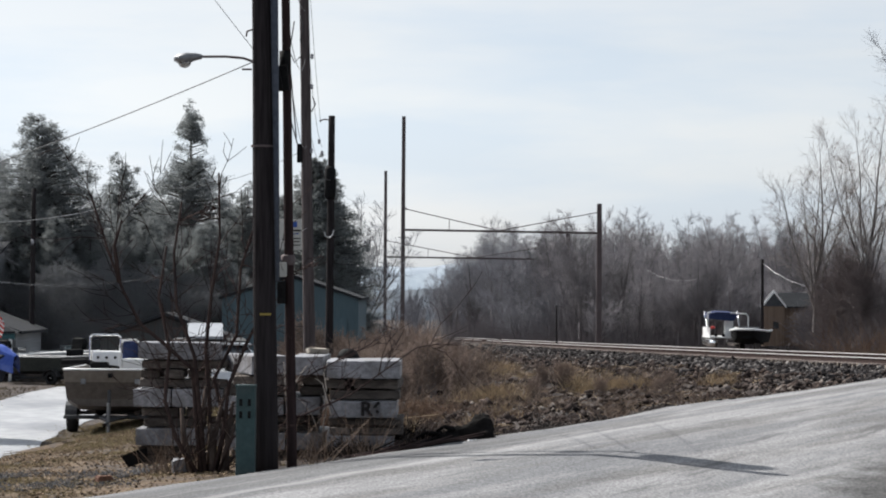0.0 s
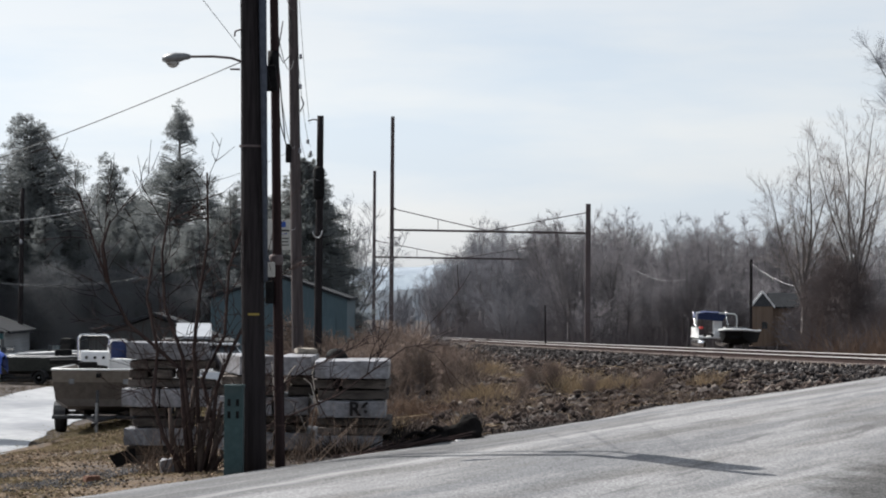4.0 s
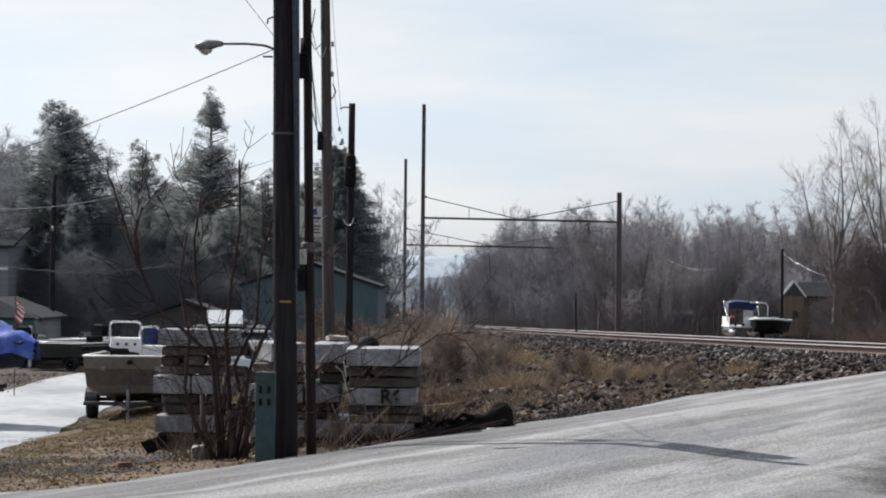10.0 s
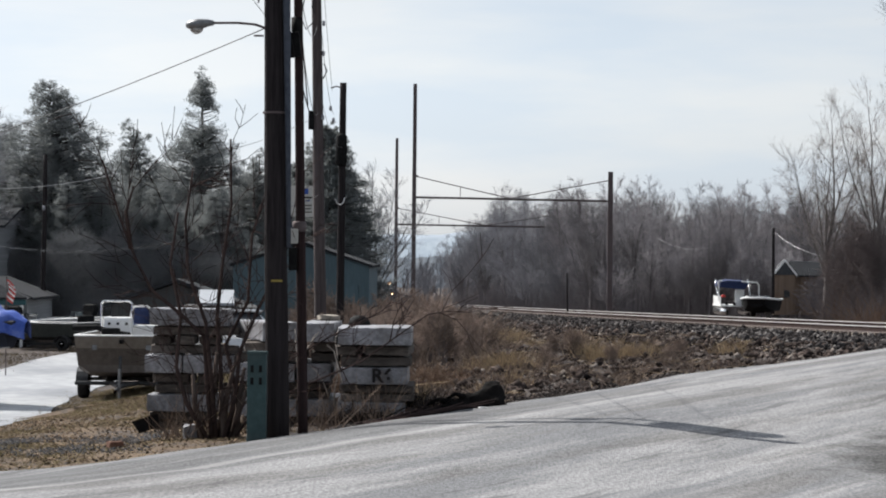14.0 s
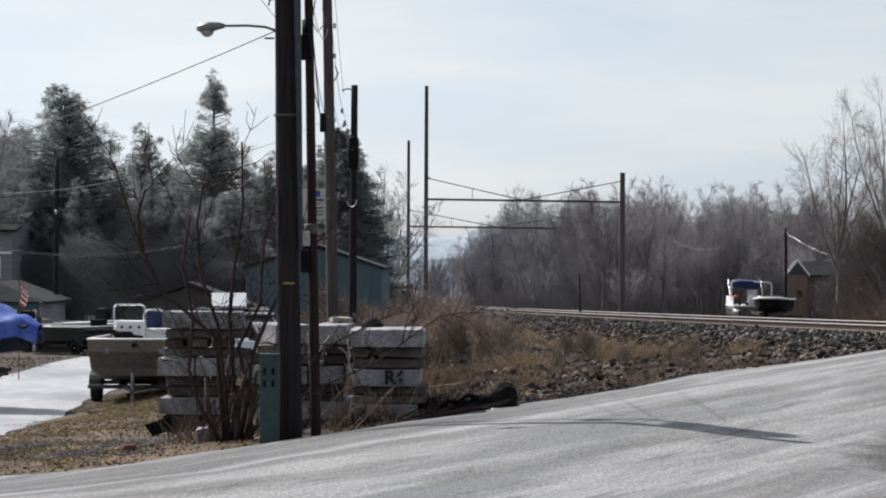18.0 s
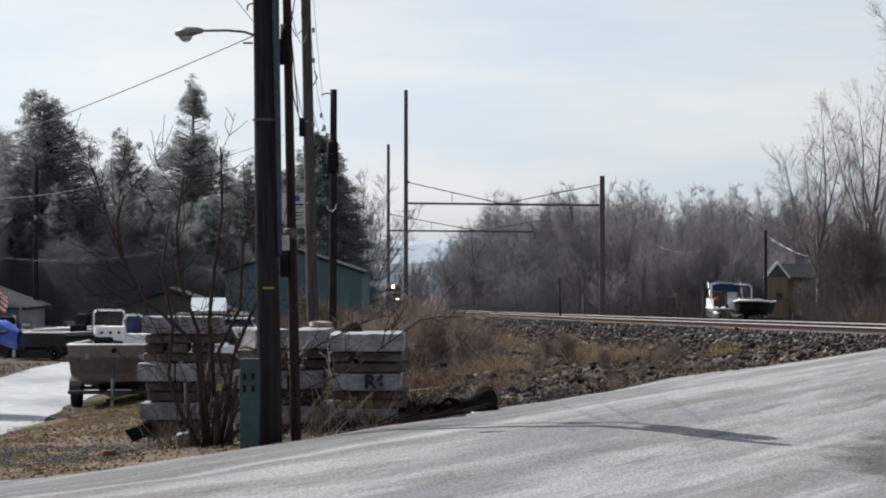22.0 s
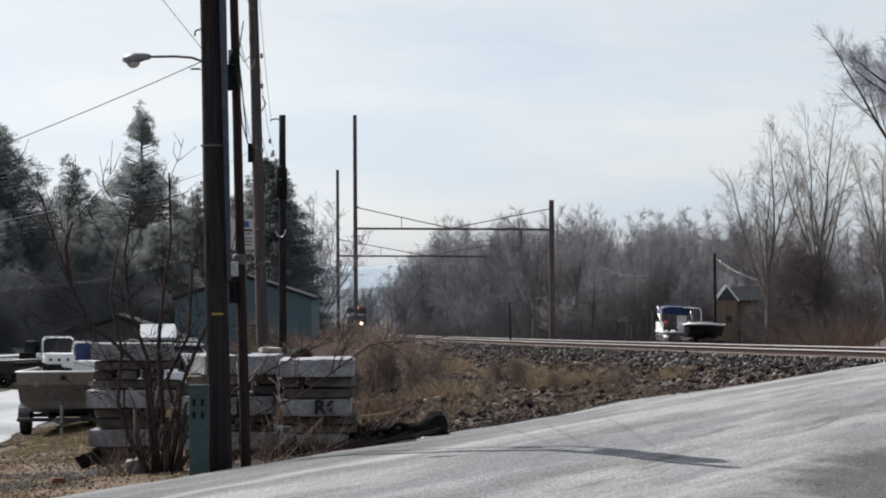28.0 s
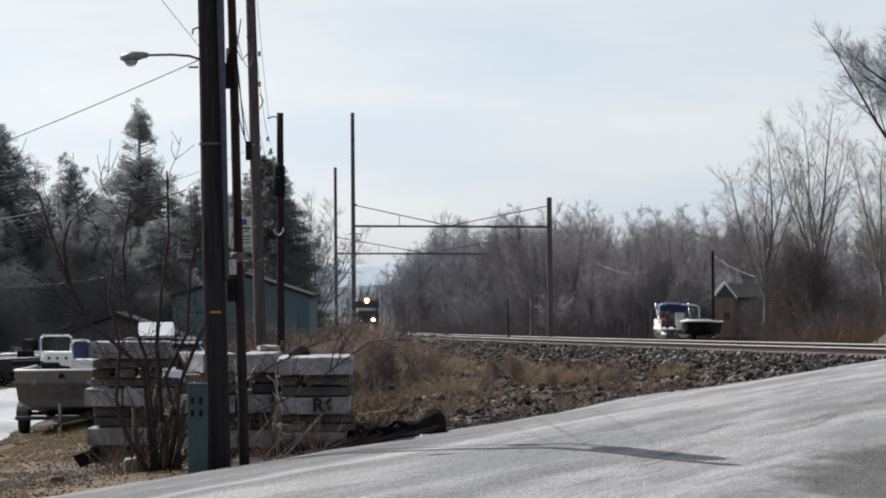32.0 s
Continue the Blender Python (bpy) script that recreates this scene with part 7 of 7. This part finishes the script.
# broken concrete culvert in the brush beyond the track
culv = base("culvert_slab", pose(18.1, 104, -0.72, 0, -28, 15), "tilted broken concrete slab in the brush", "debris")
part("slab", box_mesh("slab", (1.5, 1.4, 0.35), TIMBER, 0.03, at=(0, 0, 0.2), rough=0.02, rng=random.Random(3)), culv)
# black block: its colour stands for the shade in the culvert's opening
part("slab", box_mesh("slab", (0.35, 1.2, 0.8), CHAR, 0.03, at=(0.85, 0.1, 0.1), rough=0.02, rng=random.Random(4)), culv)
right_stack_face = next(o for o in bpy.data.objects if o.name.startswith("concrete_beam") and abs(o.location.x + 1.13) < 0.25 and abs(o.location.z - 0.04) < 0.1)
writing("R6", 0.28, pose(0.12, -1.05, 0.0, 90, 0, 0), PAINT_DARK, right_stack_face)

# ---- train ----
TRAIN_DARK = material("dark_blue_livery", (0.045, 0.05, 0.058), (0.065, 0.07, 0.08), (0.085, 0.08, 0.076), rough=0.6, fine=10, coarse=1.5, bump=0.05)
BEAM = glow("headlight_glow", (1.0, 0.72, 0.45), 12)
# dim orange glow, added as discs that imitate the bloom round the lamps
HALO = glow("lamp_bloom", (1.0, 0.42, 0.16), 0.55)
DITCH = glow("ditch_light_glow", (1.0, 0.62, 0.34), 12)
DIM = glow("dim_light", (0.6, 0.25, 0.15), 0.6)
GLASS_DARK = material("dark_glazing", (0.012, 0.014, 0.016), (0.02, 0.022, 0.025), rough=0.08, bump=0)
loco = base("locomotive", pose(0, 354, -3), "dark diesel locomotive running with its lights on", "locomotive")
sec = lambda w, z0, z1, y, c=0.25: [(-w + c * 0.4, y, z0), (w - c * 0.4, y, z0), (w, y, z0 + c), (w, y, z1 - c), (w - c, y, z1), (-w + c, y, z1), (-w, y, z1 - c), (-w, y, z0 + c)]
part("underframe", box_mesh("underframe", (3.0, 18.5, 0.35), TRAIN_DARK, 0.04, at=(0, 9.4, 1.25)), loco)
part("nose", loft("nose", [sec(1.25, 1.4, 2.7, 0.6), sec(1.45, 1.4, 2.95, 0.95), sec(1.5, 1.4, 3.1, 2.2)], TRAIN_DARK, shade=False), loco)
part("cab", loft("cab", [sec(1.5, 1.4, 3.95, 2.05, 0.3), sec(1.52, 1.4, 4.35, 2.5, 0.35), sec(1.52, 1.4, 4.4, 4.8, 0.35)], TRAIN_DARK, shade=False), loco)
part("hood", loft("hood", [sec(1.0, 1.4, 4.1, 4.8), sec(1.0, 1.4, 4.1, 17.5), sec(0.95, 1.4, 3.9, 17.9)], TRAIN_DARK, shade=False), loco)
part("radiator", box_mesh("radiator", (2.7, 3.0, 0.6), TRAIN_DARK, 0.08, at=(0, 15.4, 4.15)), loco)
for x in (-0.72, 0.72):
    part("windscreen", box_mesh("windscreen", (0.85, 0.06, 0.5), GLASS_DARK, 0.04, at=(x, 2.12, 3.52)), loco)
part("plow", loft("plow", [[(-1.45, 0.3, 0.15), (1.45, 0.3, 0.15), (1.45, 0.5, 0.15), (-1.45, 0.5, 0.15)], [(-1.5, 0.1, 1.1), (1.5, 0.1, 1.1), (1.5, 0.5, 1.1), (-1.5, 0.5, 1.1)]], TRAIN_DARK, shade=False), loco)
disc = lambda x, z, r, y0, y1: [[(x + r * math.cos(a), y, z + r * math.sin(a)) for a in np.linspace(0, 6.283, 15)[:-1]] for y in (y0, y1)]
head = part("headlight", loft("headlight", disc(0.0, 3.98, 0.4, 2.25, 2.0), HALO), loco, "warm glowing disc for the bloom round the headlight")
for z in (3.87, 4.07):
    part("bulb", loft("bulb", disc(0.0, z, 0.17, 2.0, 1.96), BEAM), head, "bright warm bulb")
ditch = part("ditch_light", loft("ditch_light", disc(0.75, 1.5, 0.34, 0.6, 0.38), HALO), loco, "orange glowing disc for the bloom round the ditch light")
part("bulb", loft("bulb", disc(0.75, 1.5, 0.2, 0.38, 0.34), DITCH), ditch, "bright warm bulb")
part("ditch_light", loft("ditch_light", [[(-0.78 + 0.1 * math.cos(a), y, 1.45 + 0.1 * math.sin(a)) for a in np.linspace(0, 6.283, 15)[:-1]] for y in (0.6, 0.4)], DIM), loco, "dim ditch light")
for y in (3.2, 14.4):
    bog = part("bogie", box_mesh("bogie", (2.3, 3.9, 0.5), STEEL_DARK, 0.05, at=(0, y, 0.75)), loco)
    for dy2 in (-1.6, 0, 1.6):
        for x in (-0.75, 0.75):
            part("wheel", loft("wheel", [[(x + k, y + dy2 + 0.5 * math.cos(a), 0.5 + 0.5 * math.sin(a)) for a in np.linspace(0, 6.283, 17)[:-1]] for k in (-0.07, 0.07)], STEEL_DARK), bog)
for x in (-1.42, 1.42):
    part("handrail", tubes("handrail", polyline([(x, 0.5, 1.4), (x, 0.5, 2.3), (x, 2.0, 2.5)], 0.03), STEEL_DARK, 5), loco)


# ---- moving things ----
def motions():
    rows = []
    for t in range(0, 33, 2):
        y = 354 + 18.5 * (32 - t)
        turn = math.degrees(math.atan2(-(track_x(y + 5) - track_x(y - 5)), 10))
        across = float(np.interp(y, [354, 409, 500, 705, 800], [0.25, 0.6, 0.9, 1.08, 1.0]))
        rows.append((t, pose(float(track_x(y)) + across, y, float(track_z(y)), math.degrees(math.atan(-0.013)), 0, turn)))
    walk(loco, rows)


motions()
